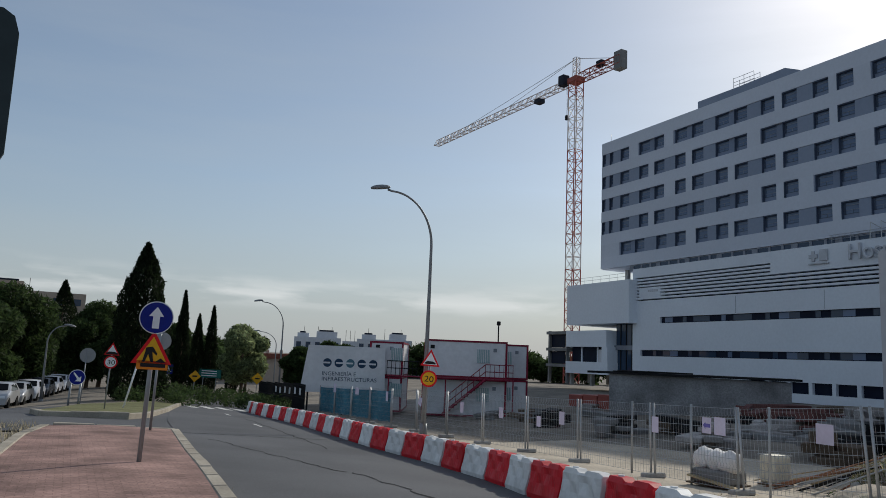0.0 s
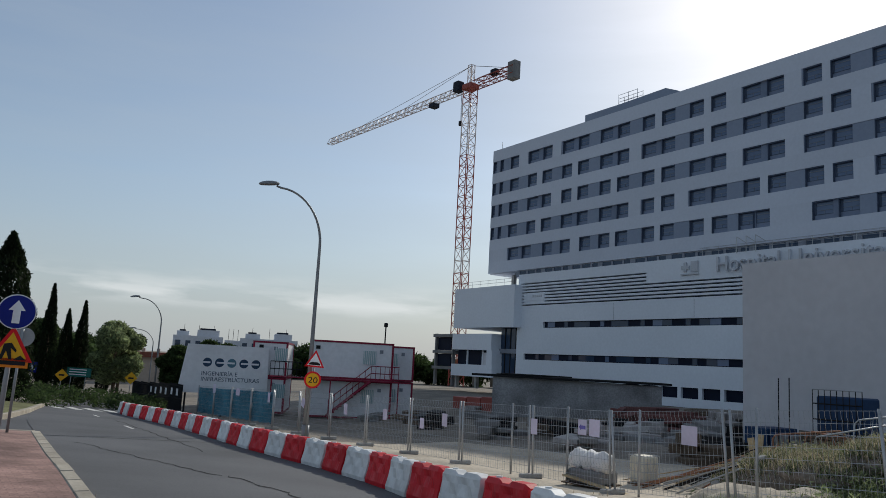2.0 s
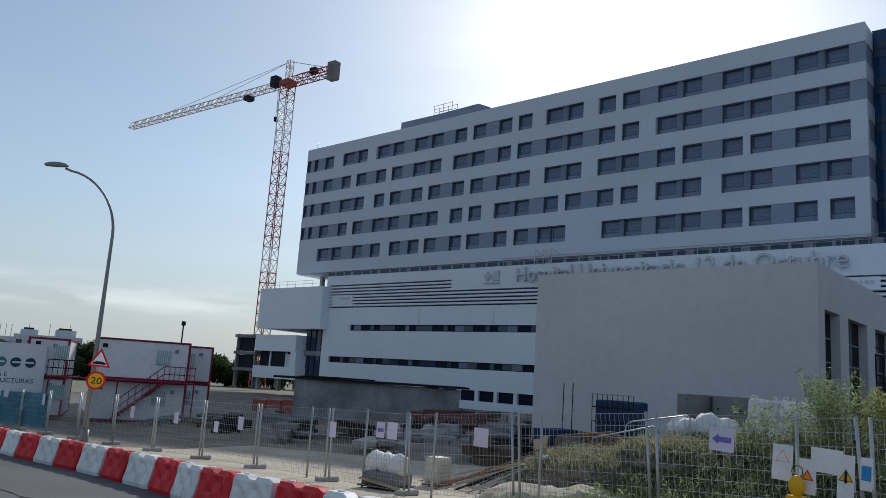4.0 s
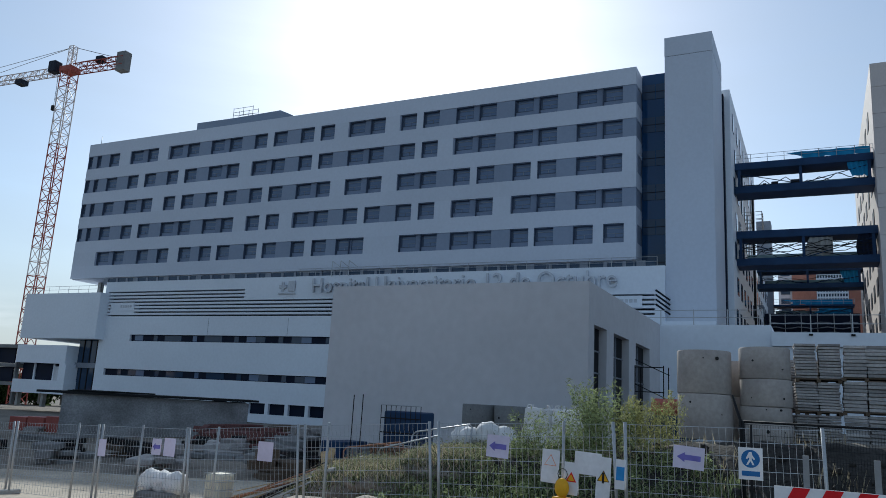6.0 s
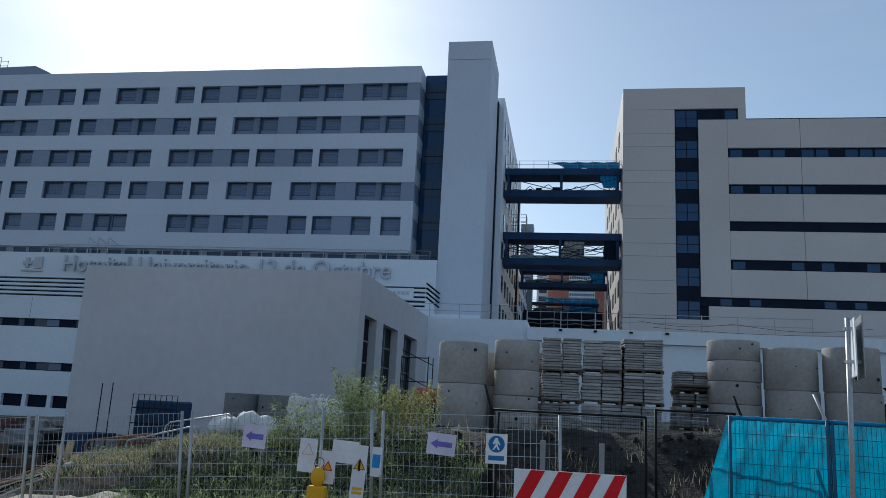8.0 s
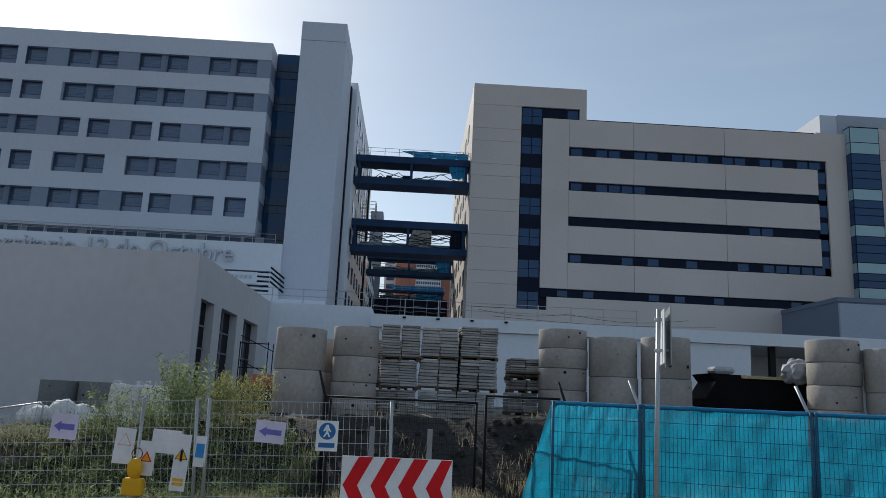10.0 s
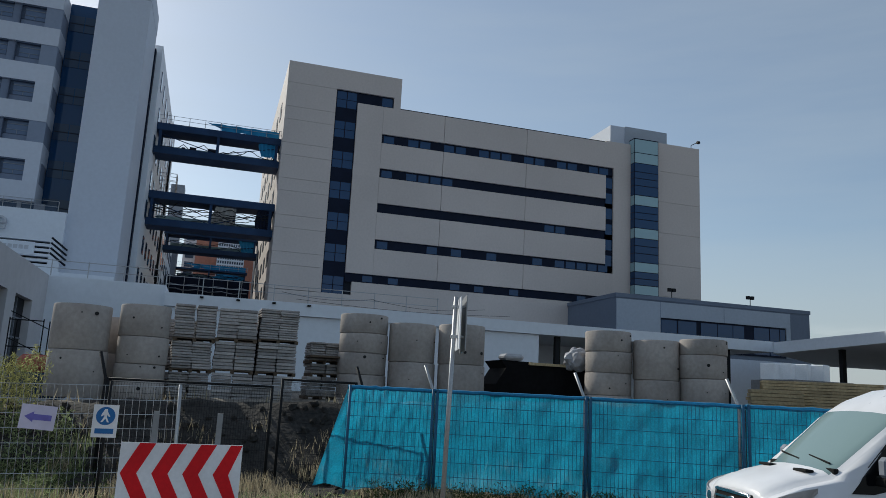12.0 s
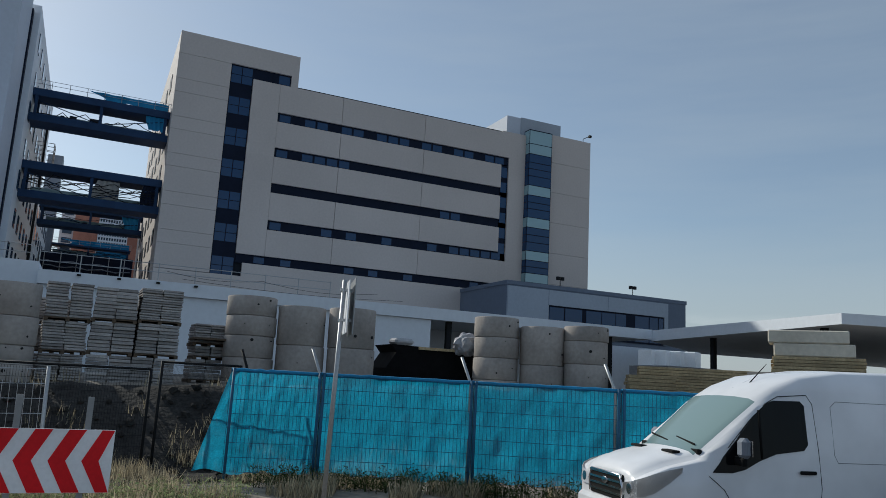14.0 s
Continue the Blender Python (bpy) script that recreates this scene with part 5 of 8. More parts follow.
nl.new(wv.outputs["Fac"], half.inputs[0])
nl.new(half.outputs[0], blend.inputs[2])
nl.new(blend.outputs[0], cr.inputs["Value"])
sc = nn.new("ShaderNodeVectorMath")
sc.operation = "SCALE"
sc.inputs[0].default_value = (0.025, 0.29, 0.43)
nl.new(cr.outputs["Result"], sc.inputs["Scale"])
nl.new(sc.outputs["Vector"], pb.inputs["Base Color"])
sc_through = nn.new("ShaderNodeVectorMath")
sc_through.operation = "SCALE"
sc_through.inputs[0].default_value = (0.025, 0.42, 0.66)
nl.new(cr.outputs["Result"], sc_through.inputs["Scale"])
nl.new(sc_through.outputs["Vector"], tr.inputs["Color"])
outn = [n for n in nn if n.type == "OUTPUT_MATERIAL"][0]
nl.new(mx2.outputs[0], outn.inputs["Surface"])


NET_STEEL = material("blue_painted_steel", (0.03, 0.11, 0.20), 0.5, 20, 0.15)


def net_sheet(w, h, seed, ragged=0.0, nx=64, nz=28):
    bm = bmesh.new()
    vs = []
    for j in range(nz + 1):
        row = []
        for i in range(nx + 1):
            u, v = i / nx, j / nz
            y = w * u - ragged * (1 - v) * max(0.0, 0.25 - u) * 4
            z = h * v + (0.10 * noise.noise(Vector((u * 8, seed, 0))) * (1 - v)) - 0.03 * math.sin(u * 3.14) * v
            x = 0.06 * noise.noise(Vector((u * 9, v * 5, seed))) + 0.022 * noise.noise(Vector((u * 24, v * 14, seed))) + 0.05 * noise.noise(Vector((u * 25, v * 3, seed + 3))) * (1 if ragged and u < 0.3 else 0.35)
            row.append(bm.verts.new((x, y, z)))
        vs.append(row)
    for j in range(nz):
        for i in range(nx):
            bm.faces.new((vs[j][i], vs[j][i + 1], vs[j + 1][i + 1], vs[j + 1][i])).smooth = True
    return bm


blue_pts = [(15.35, -3.15), (14.98, -4.80), (13.85, -7.5), (12.35, -9.85), (10.7, -12.3), (9.0, -14.8)]
for k, ((xa, ya), (xb, yb)) in enumerate(zip(blue_pts, blue_pts[1:])):
    d = math.hypot(xb - xa, yb - ya)
    yaw = math.degrees(math.atan2(-(xb - xa), yb - ya))
    p = thing("netted_fence", "site fence panel covered with turquoise screen net", "fence", pose(xa, ya, -0.18, 0, 0, yaw), "netted fence panels")
    bm = bmesh.new()
    n = int(d / 0.07)
    for i in range(n + 1):
        bar(bm, (0.07, d * i / n, 0.15), (0.07, d * i / n, 1.98), 0.0045, 3, caps=False)
    for z in np.linspace(0.15, 1.98, 8):
        bar(bm, (0.07, 0, z), (0.07, d, z), 0.006, 3, caps=False)
    part("wire_mesh", bm, NET_STEEL, p)
    for yy in (0.05, d - 0.05):
        bm = bmesh.new()
        bar(bm, (0.09, yy, 0.0), (0.09, yy, 2.03), 0.028, 8)
        part("post", bm, NET_STEEL, p)
    ob = part("screen_net", net_sheet(d - 0.02, 1.86, k * 7.3, 0.55 if k == 0 else 0.0), NET, p, "wrinkled turquoise net")
    ob.matrix_basis = pose(0.0, 0.01, 0.14)
    part("hem", tube([(0.03 + 0.02 * noise.noise(Vector((i * 0.7, k, 0))), d * i / 16, 1.995 + 0.02 * noise.noise(Vector((i * 0.9, k, 4)))) for i in range(17)], 0.04, 6), BLUE_NET, p, "folded dark blue hem of the net")
# netting on the far stretch of fence
FAR_NET = material("faded_blue_net", (0.07, 0.21, 0.29), 0.85, 5, 0.2, 0.01, 0, 0.8, 0.4, spec=0.05)
for k in range(11, len(panels)):
    ob = part("screen_net", net_sheet(PANEL, 1.6, 50 + k, 0.0, 16, 8), FAR_NET, panels[k], "blue screen net")
    ob.matrix_basis = pose(0.05, 0, 0.3)

# ---- concrete rings, slabs and other stock on the bank ----
RING_MAT = material("precast_concrete", (0.37, 0.335, 0.31), 0.9, 9, 0.10, 0.004, 0, 0.8, 0.2, each=0.08)
HOLE = material("dark_hole", (0.03, 0.03, 0.03), 0.95)


def ring_mesh(r, h, t=0.12, mat=None):
    bm = bmesh.new()
    n = 40
    loops = []
    for rad, z in ((r - 0.015, 0), (r, 0.02), (r, h - 0.03), (r - 0.02, h), (r - t, h), (r - t, 0)):
        loops.append([bm.verts.new((rad * math.cos(2 * math.pi * k / n), rad * math.sin(2 * math.pi * k / n), z)) for k in range(n)])
    for i in range(len(loops)):
        a, b = loops[i], loops[(i + 1) % len(loops)]
        for k in range(n):
            f = bm.faces.new((a[k], a[(k + 1) % n], b[(k + 1) % n], b[k]))
            f.smooth = i in (1, 4)
    me = mesh_of("ring", bm)
    me.materials.append(mat or RING_MAT)
    return me


def ring_stack(x, y, z, r, heights, label, mat=None):
    t = thing("concrete_ring_stack", label, "concrete rings", pose(x, y, z), "stacked concrete manhole rings")
    at = 0.0
    for i, h in enumerate(heights):
        key = ring_mesh(r * (1 - 0.008 * (i % 2)), h - 0.012, 0.12, mat)
        ob = put("ring", key, pose(0.01 * (i % 2), 0.02 * (i % 2), at, 0, 0, 40 * i), t)
        for a in (random.uniform(150, 185), random.uniform(195, 235)):
            a = radians(a)
            zz = at + h * random.choice((0.3, 0.55, 0.8))
            bm = bmesh.new()
            q = Vector((math.cos(a), math.sin(a), 0))
            bar(bm, q * (r - 0.05) + Vector((0, 0, zz)), q * (r + 0.004) + Vector((0, 0, zz)), random.choice((0.018, 0.03, 0.05)), 10)
            part("lifting_hole", bm, HOLE, t)
        at += h
    return t


random.seed(21)
lab = "stack of grey precast concrete rings on the bank"
ring_stack(23.4, 2.85, 1.2, 0.75, (1.25, 1.22), lab)
ring_stack(25.2, 2.1, 1.2, 0.75, (1.25, 1.05), lab)
ring_stack(23.6, 1.25, 1.2, 0.68, (0.55, 0.42, 0.75, 0.88), lab)
ring_stack(25.1, -5.3, 1.5, 0.78, (0.75, 0.68, 0.62, 0.62), lab)
ring_stack(24.75, -6.85, 1.5, 0.76, (1.22, 1.24), lab)
ring_stack(24.3, -8.4, 1.5, 0.76, (1.22, 1.28), lab)
ring_stack(23.3, -13.2, 1.7, 0.76, (0.3, 0.72, 0.68, 0.68), lab)
ring_stack(22.55, -14.55, 1.7, 0.74, (0.85, 1.28), lab)
ring_stack(21.75, -15.75, 1.7, 0.74, (0.95, 0.75, 0.5), lab)
for yy in (13.75, 12.2):
    ring_stack(32.6, yy, -0.5, 0.78, (1.15, 1.22), "pair of dark grey concrete rings beside the annex", CONCRETE_DARK)

SLAB_MAT = material("concrete_slab", (0.36, 0.34, 0.33), 0.9, 16, 0.15, 0.004, 0, 1.5, 0.2, each=0.32)
PALLET_WOOD = material("pallet_wood", (0.12, 0.09, 0.065), 0.9, 18, 0.2)
WRAP = material("grey_plastic_wrap", (0.40, 0.40, 0.42), 0.35, 8, 0.1)
slab_mesh = {}


def slab_stack(x, y, z, tiers, w, d, label, yaw=0):
    t = thing("slab_stack", label, "concrete slabs", pose(x, y, z, 0, 0, yaw), "pallets of concrete slabs")
    at = 0.0
    for tier, (rows, th) in enumerate(tiers):
        sy, sx, skew = random.uniform(-0.05, 0.05), random.uniform(-0.06, 0.06), random.uniform(-2.5, 2.5)
        part("pallet", boxed(-d / 2 + sx, d / 2 + sx, -w / 2 + sy, w / 2 + sy, at + 0.07, at + 0.10), PALLET_WOOD, t)
        for yy in (-w / 2, -0.05, w / 2 - 0.1):
            part("pallet_foot", boxed(-d / 2 + sx, d / 2 + sx, yy + sy, yy + 0.1 + sy, at, at + 0.07), PALLET_WOOD, t)
        at += 0.10
        key = (round(w, 2), round(d, 2), th)
        if key not in slab_mesh:
            bm = bmesh.new()
            box(bm, -d / 2, d / 2, -w / 4 + 0.016, w / 4 - 0.016, 0.008, th, 0.012)
            slab_mesh[key] = mesh_of("slab", bm)
            slab_mesh[key].materials.append(SLAB_MAT)
        drift = [0.0, 0.0]
        for r in range(rows):
            for c in (-1, 1):
                drift[c > 0] = max(-0.05, min(0.05, drift[c > 0] + random.uniform(-0.016, 0.016)))
                put("slab", slab_mesh[key], pose(sx + random.uniform(-0.05, 0.05), c * w / 4 + sy + drift[c > 0] + random.uniform(-0.008, 0.008), at, random.uniform(-0.5, 0.5), 0, skew + random.uniform(-1.6, 1.6)), t)
            at += th + 0.004
    return t


random.seed(5)
sl = "three wrapped pallets of grey concrete paving slabs"
slab_stack(24.3, -0.02, 1.2, ((10, 0.068), (10, 0.074), (12, 0.076)), 1.16, 1.0, sl, 3)
slab_stack(24.2, -1.22, 1.2, ((8, 0.09), (8, 0.096), (9, 0.092)), 1.18, 1.0, sl, -2)
slab_stack(24.2, -2.43, 1.2, ((8, 0.09), (9, 0.09), (13, 0.066)), 1.18, 1.0, sl, 2)
slab_stack(26.0, -1.9, 1.2, ((8, 0.09), (8, 0.09), (8, 0.09)), 1.25, 1.0, sl, 0)
slab_stack(26.1, 0.3, 1.2, ((8, 0.085), (8, 0.085), (9, 0.075)), 1.2, 1.0, sl, 0)
slab_stack(26.0, -4.1, 1.4, ((6, 0.10), (3, 0.10), (8, 0.07)), 1.0, 1.0, "low pallets of slabs and boards beside rings", 4)
bl = part("loose_board", boxed(24.9, 26.2, -4.9, -3.6, 2.72, 2.78), PALLET_WOOD)
tagged(bl, "loose board lying on a pallet of slabs", "board")

SKIP_BLACK = material("black_sheeting", (0.008, 0.008, 0.009), 0.8, 6, 0.2, spec=0.08)
TIMBER = material("pale_timber", (0.42, 0.33, 0.20), 0.85, 14, 0.2, 0.003, 0, 1.2, 0.2, each=0.2)
bm = bmesh.new()
prof = [(-9.9, 1.5), (-9.75, 2.2), (-10.1, 2.75), (-9.9, 3.0), (-11.0, 2.98), (-12.2, 2.92), (-13.1, 2.88), (-13.1, 1.5)]
a = [bm.verts.new((24.6, y, z)) for y, z in prof]
b = [bm.verts.new((26.2, y, z)) for y, z in prof]
bm.faces.new(a), bm.faces.new(b[::-1])
for k in range(len(prof)):
    bm.faces.new((a[k], b[k], b[(k + 1) % len(prof)], a[(k + 1) % len(prof)]))
bmesh.ops.recalc_face_normals(bm, faces=bm.faces)
skip = thing("sheeted_stack", "long stack covered with torn black sheeting", "stack")
part("cover", bm, SKIP_BLACK, skip)
part("edge_board", boxed(24.5, 24.6, -13.2, -10.9, 2.88, 2.97), TIMBER, skip)
part("torn_wrap", boxed(24.5, 25.2, -10.7, -10.0, 3.0, 3.22, 0.08), WRAP, skip, "crumpled translucent plastic")
bm = bmesh.new()
bmesh.ops.create_icosphere(bm, subdivisions=3, radius=0.42, matrix=pose(24.3, -12.55, 3.15))
for v in bm.verts:
    v.co += v.normal * 0.14 * noise.noise(v.co * 5)
part("plastic_bale", bm, WRAP, skip, "bale in crumpled grey plastic")


def plank_stack(x, y, z, yaw, n_w, n_h, L, w, h, label, gap=0.01):
    t = thing("timber_stack", label, "timber", pose(x, y, z, 0, 0, yaw), "timber stacks")
    bm = bmesh.new()
    box(bm, -L / 2, L / 2, 0, w - gap, 0, h - gap, 0.006)
    me = mesh_of("plank", bm)
    me.materials.append(TIMBER)
    for i in range(n_w):
        for j in range(n_h):
            put("plank", me, pose(random.uniform(-0.05, 0.05), i * w, j * h), t)
    return t


plank_stack(20.6, -17.4, 1.85, 63, 3, 5, 1.5, 0.25, 0.11, "stack of pale sawn timber beams")
plank_stack(20.2, -19.6, 1.9, 55, 6, 9, 4.6, 0.16, 0.09, "long stack of pale timber planks")
for k in range(4):
    t = part("white_block", boxed(-0.28, 0.28, -0.27, 0.27, 0, 0.62, 0.03), SIGN_WHITE)
    t.matrix_basis = pose(24.2 - 0.25 * k, -20.4 - 0.5 * k, 2.88, 0, 0, 25)
    tagged(t, "white wrapped building block", "block", "white blocks")
base = part("block_plinth", boxed(22.6, 24.8, -22.6, -20.0, 1.7, 2.88), CONCRETE_DARK)
tagged(base, "concrete base under the white blocks", "plinth")
CREAM = material("cream_board", (0.62, 0.57, 0.48), 0.8, 8, 0.08)
for k, (z, dl) in enumerate(((3.05, 0), (3.42, 0.15))):
    t = part("insulation_slab", boxed(-1.0, 1.05, -0.5, 0.5, 0, 0.36, 0.03), CREAM)
    t.matrix_basis = pose(15.7 + 0.1 * k, -19.2 + 0.1 * k, z, 0, 0, 40)
    tagged(t, "thick white insulation slab on timber", "insulation", "white slabs")
plank_stack(15.9, -19.5, 2.6, 42, 5, 5, 2.3, 0.18, 0.09, "timber planks under white slabs")
base = part("timber_bearer", boxed(14.6, 17.2, -20.6, -18.2, 1.6, 2.6), CONCRETE_DARK)
tagged(base, "dark base under a timber stack", "plinth")

# ---- plants ----
def leaf_material(name, colour, vary=0.5):
    m = bpy.data.materials.new(name)
    m.use_nodes = True
    n, l = m.node_tree.nodes, m.node_tree.links
    b = n["Principled BSDF"]
    b.inputs["Roughness"].default_value = 0.7
    b.inputs["Specular IOR Level"].default_value = 0.15
    geo = n.new("ShaderNodeNewGeometry")
    mr = n.new("ShaderNodeMapRange")
    mr.inputs["To Min"].default_value, mr.inputs["To Max"].default_value = 1 - vary, 1 + vary
    l.new(geo.outputs["Random Per Island"], mr.inputs["Value"])
    s = n.new("ShaderNodeVectorMath")
    s.operation = "SCALE"
    s.inputs[0].default_value = colour
    l.new(mr.outputs["Result"], s.inputs["Scale"])
    l.new(s.outputs["Vector"], b.inputs["Base Color"])
    t = n.new("ShaderNodeBsdfTranslucent")
    l.new(s.outputs["Vector"], t.inputs["Color"])
    mx = n.new("ShaderNodeMixShader")
    mx.inputs[0].default_value = 0.5
    l.new(b.outputs[0], mx.inputs[1])
    l.new(t.outputs[0], mx.inputs[2])
    l.new(mx.outputs[0], [k for k in n if k.type == "OUTPUT_MATERIAL"][0].inputs["Surface"])
    return m


LEAF = leaf_material("green_leaves", (0.05, 0.078, 0.028))
LEAF_LIGHT = leaf_material("light_green_leaves", (0.24, 0.285, 0.14), 0.6)
LEAF_YELLOW = leaf_material("yellow_green_leaves", (0.36, 0.36, 0.15))
CYPRESS = leaf_material("dark_cypress_leaves", (0.018, 0.028, 0.012))
STRAW = leaf_material("dry_straw", (0.40, 0.345, 0.24))
LEAF_GREY = leaf_material("grey_green_leaves", (0.19, 0.205, 0.125), 0.6)
BARK = material("bark", (0.12, 0.09, 0.065), 0.95, 12, 0.25, 0.01)
rng = np.random.default_rng(3)


def leaves(name, pts, size, mat, parent=None, aspect=0.55, upright=0.0):
    """Many small leaves, one quad each, at the given points."""
    n = len(pts)
    d = rng.normal(size=(n, 3))
    d[:, 2] += upright
    d /= np.linalg.norm(d, axis=1)[:, None]
    o = rng.normal(size=(n, 3))
    o -= d * (o * d).sum(1)[:, None]
    o /= np.linalg.norm(o, axis=1)[:, None]
    s = size * rng.uniform(0.6, 1.4, (n, 1))
    a, b = d * s, o * s * aspect
    v = np.stack([pts - a, pts + b * 0.5, pts + a, pts - b * 0.5], 1).reshape(-1, 3)
    me = bpy.data.meshes.new(name)
    me.from_pydata(v.tolist(), [], [(4 * i, 4 * i + 1, 4 * i + 2, 4 * i + 3) for i in range(n)])
    me.materials.append(mat)
    ob = new(name, me)
    if parent is not None:
        ob.parent = parent
    return ob


def clump_points(centres, n):
    """Points in uneven clumps: denser near the outside of each."""
    out = []
    for (c, r) in centres:
        d = rng.normal(size=(n, 3))
        d /= np.linalg.norm(d, axis=1)[:, None]
        rad = r * rng.uniform(0.25, 1.0, (n, 1)) ** 0.5
        out.append(np.array(c) + d * rad * np.array([1, 1, 0.8]))
    return np.concatenate(out)


def tree(x, y, z, h, r, mat, label, n=900, size=0.28, clumps=16):
    t = thing("tree", label, "tree", pose(x, y, z))
    bm = tube([(0, 0, -0.3), (0.05 * r, 0, h * 0.25), (-0.03 * r, 0.04 * r, h * 0.55), (0, 0, h * 0.85)], 0.2, 8, [h * 0.028, h * 0.022, h * 0.014, h * 0.004])
    part("trunk", bm, BARK, t)
    cs = []
    for k in range(clumps):
        a, u = rng.uniform(0, 2 * math.pi), rng.uniform(0.0, 1)
        rr = r * math.sqrt(max(0.05, 1 - (2 * u - 1) ** 2)) * rng.uniform(0.4, 0.85)
        c = (rr * math.cos(a), rr * math.sin(a), h * (0.32 + 0.62 * u))
        cs.append((c, r * rng.uniform(0.3, 0.5)))
        bm = bmesh.new()
        bar(bm, (0, 0, h * (0.25 + 0.4 * u)), c, h * 0.008, 5, h * 0.002)
        part("limb", bm, BARK, t)
    leaves("crown", clump_points(cs, n), size, mat, t)
    return t


def cypress(x, y, z, h, r, label, n=9000):
    t = thing("cypress_tree", label, "tree", pose(x, y, z))
    bm = bmesh.new()
    bar(bm, (0, 0, -0.3), (0, 0, h * 0.9), h * 0.016, 7, 0.02)
    part("trunk", bm, BARK, t)
    u = rng.uniform(0.01, 1, n)
    prof = np.interp(u, (0, 0.06, 0.25, 0.5, 0.75, 0.92, 1), (0.55, 0.9, 1.0, 0.85, 0.55, 0.22, 0.02))
    a = rng.uniform(0, 2 * math.pi, n)
    wob = 1 + 0.12 * np.sin(a * 3 + u * 17) + 0.08 * np.sin(a * 5 - u * 41)
    rad = r * prof * wob * rng.uniform(0.35, 1.02, n) ** 0.4
    pts = np.stack([rad * np.cos(a), rad * np.sin(a), u * h], 1)
    leaves("crown", pts, 0.17 * (h / 11) ** 0.5, CYPRESS, t, 0.6, 1.6)
    return t


cyp_label = "tall dark green columnar cypress tree"
cypress(4.2, 55, -1.9, 10.55, 2.05, cyp_label, 16000)
cypress(9.35, 74.5, -2.6, 9.6, 0.72, "slender dark green cypress tree", 6000)
cypress(11.45, 79.2, -2.6, 7.7, 0.75, "slender dark green cypress tree", 5000)
cypress(12.75, 79.0, -2.6, 8.6, 0.72, "slender dark green cypress tree", 5000)
cypress(15.9, 84, -2.7, 7.0, 0.7, "slender dark green cypress tree", 4000)
cypress(-1.0, 95, -4.0, 12.6, 2.3, "dark pointed conifer behind leafy trees", 9000)
for x, y, z, h, r, mat in ((-4.6, 72, -4.0, 9.6, 4.6, LEAF), (-6.5, 64, -3.6, 8.2, 4.0, LEAF), (-10, 78, -4, 10, 5.5, LEAF), (1.8, 84, -3.2, 7.6, 3.4, LEAF), (-16, 70, -4, 9.5, 5, LEAF),
                        (3.0, 86, -3.0, 8.5, 3.5, LEAF), (15.4, 76.5, -2.9, 6.6, 2.7, LEAF_LIGHT), (18.2, 88, -2.8, 6.4, 2.6, LEAF), (10.2, 86, -2.7, 6.6, 3.0, LEAF), (20.4, 62, -2.6, 5.4, 1.9, LEAF), (18.5, 66, -2.6, 4.6, 1.6, LEAF)):
    tree(x, y, z, h, r, mat, "leafy green roadside tree in full crown", 1300, 0.24, 20)
for x, y, r in ((66, 146, 6), (70, 150, 5), (30, 150, 6), (24, 140, 6), (16, 140, 6), (8, 140, 7), (0, 145, 7), (-12, 140, 8), (84, 150, 5), (90, 146, 6), (96, 142, 5.5), (102, 138, 6), (78, 154, 6), (110, 134, 6)):
    tree(x, y, -3.5, r * 1.1, r, LEAF, "distant green tree behind the site", 260, 0.7, 12)
# low shrubs round the island
cs = [((rng.uniform(1.5, 15), 46 + rng.uniform(0, 18), -1.6 + rng.uniform(-0.3, 0.3)), rng.uniform(0.5, 0.95)) for k in range(60)]
cs = [((c[0] * 0.8 + (c[1] - 46) * 0.28, c[1], g(c[0], c[1]) + 0.5), r) for c, r in cs]
tagged(leaves("low_hedge", clump_points(cs, 170), 0.13, LEAF), "low green hedge on the traffic island", "hedge", kind="stuff")

# weeds, shrubs and straw behind the fence
random.seed(8)


def weeds(name, spots, mat, label, cat, size=0.05, per=46, spread=0.16):
    """Tall plants: thin bent stems with leaves set along them."""
    pts = []
    bm = bmesh.new()
    for x, y, h in spots:
        z = site(x, y) - 0.05
        lx, ly = random.uniform(-0.3, 0.3) * h, random.uniform(-0.3, 0.3) * h
        at = lambda s: (x + lx * s * s, y + ly * s * s, z + h * s)
        for s in range(4):
            bar(bm, at(s / 4), at((s + 1) / 4), 0.007 * (1 - s / 5), 3, 0.007 * (1 - (s + 1) / 5), caps=False)
        for k in range(int(per * h)):
            s = random.random() ** 0.7
            c = at(s)
            r = spread * (1.1 - s * 0.8)
            pts.append((c[0] + random.gauss(0, r), c[1] + random.gauss(0, r), c[2] + random.gauss(0, 0.05)))
    tagged(leaves(name, np.array(pts), size, mat, None, 0.42), label, cat, kind="stuff")
    tagged(part(name + "_stems", bm, mat), "thin stems of " + cat, cat, kind="stuff")


spots = []
for k in range(850):
    x, y = random.uniform(15.2, 19.0), random.uniform(2.0, 9.5)
    spots.append((x, y, random.uniform(0.2, 0.48)))
for k in range(70):
    y = random.gauss(5.05, 0.7)
    spots.append((random.uniform(18.0, 19.6), y, random.uniform(0.7, 1.35) * (1.2 if 4.5 < y < 5.3 else 0.8)))
for k in range(4):
    spots.append((18.5 + random.uniform(-0.3, 0.3), 6.8 + random.uniform(-0.2, 0.25), random.uniform(0.8, 1.3)))
for k in range(14):
    spots.append((18.4 + random.uniform(-0.25, 0.25), 4.8 + random.uniform(-0.2, 0.2), random.uniform(1.5, 2.1)))
weeds("green_weeds", spots, LEAF_LIGHT, "green leafy weeds behind the site fence", "weeds", 0.055, 75)
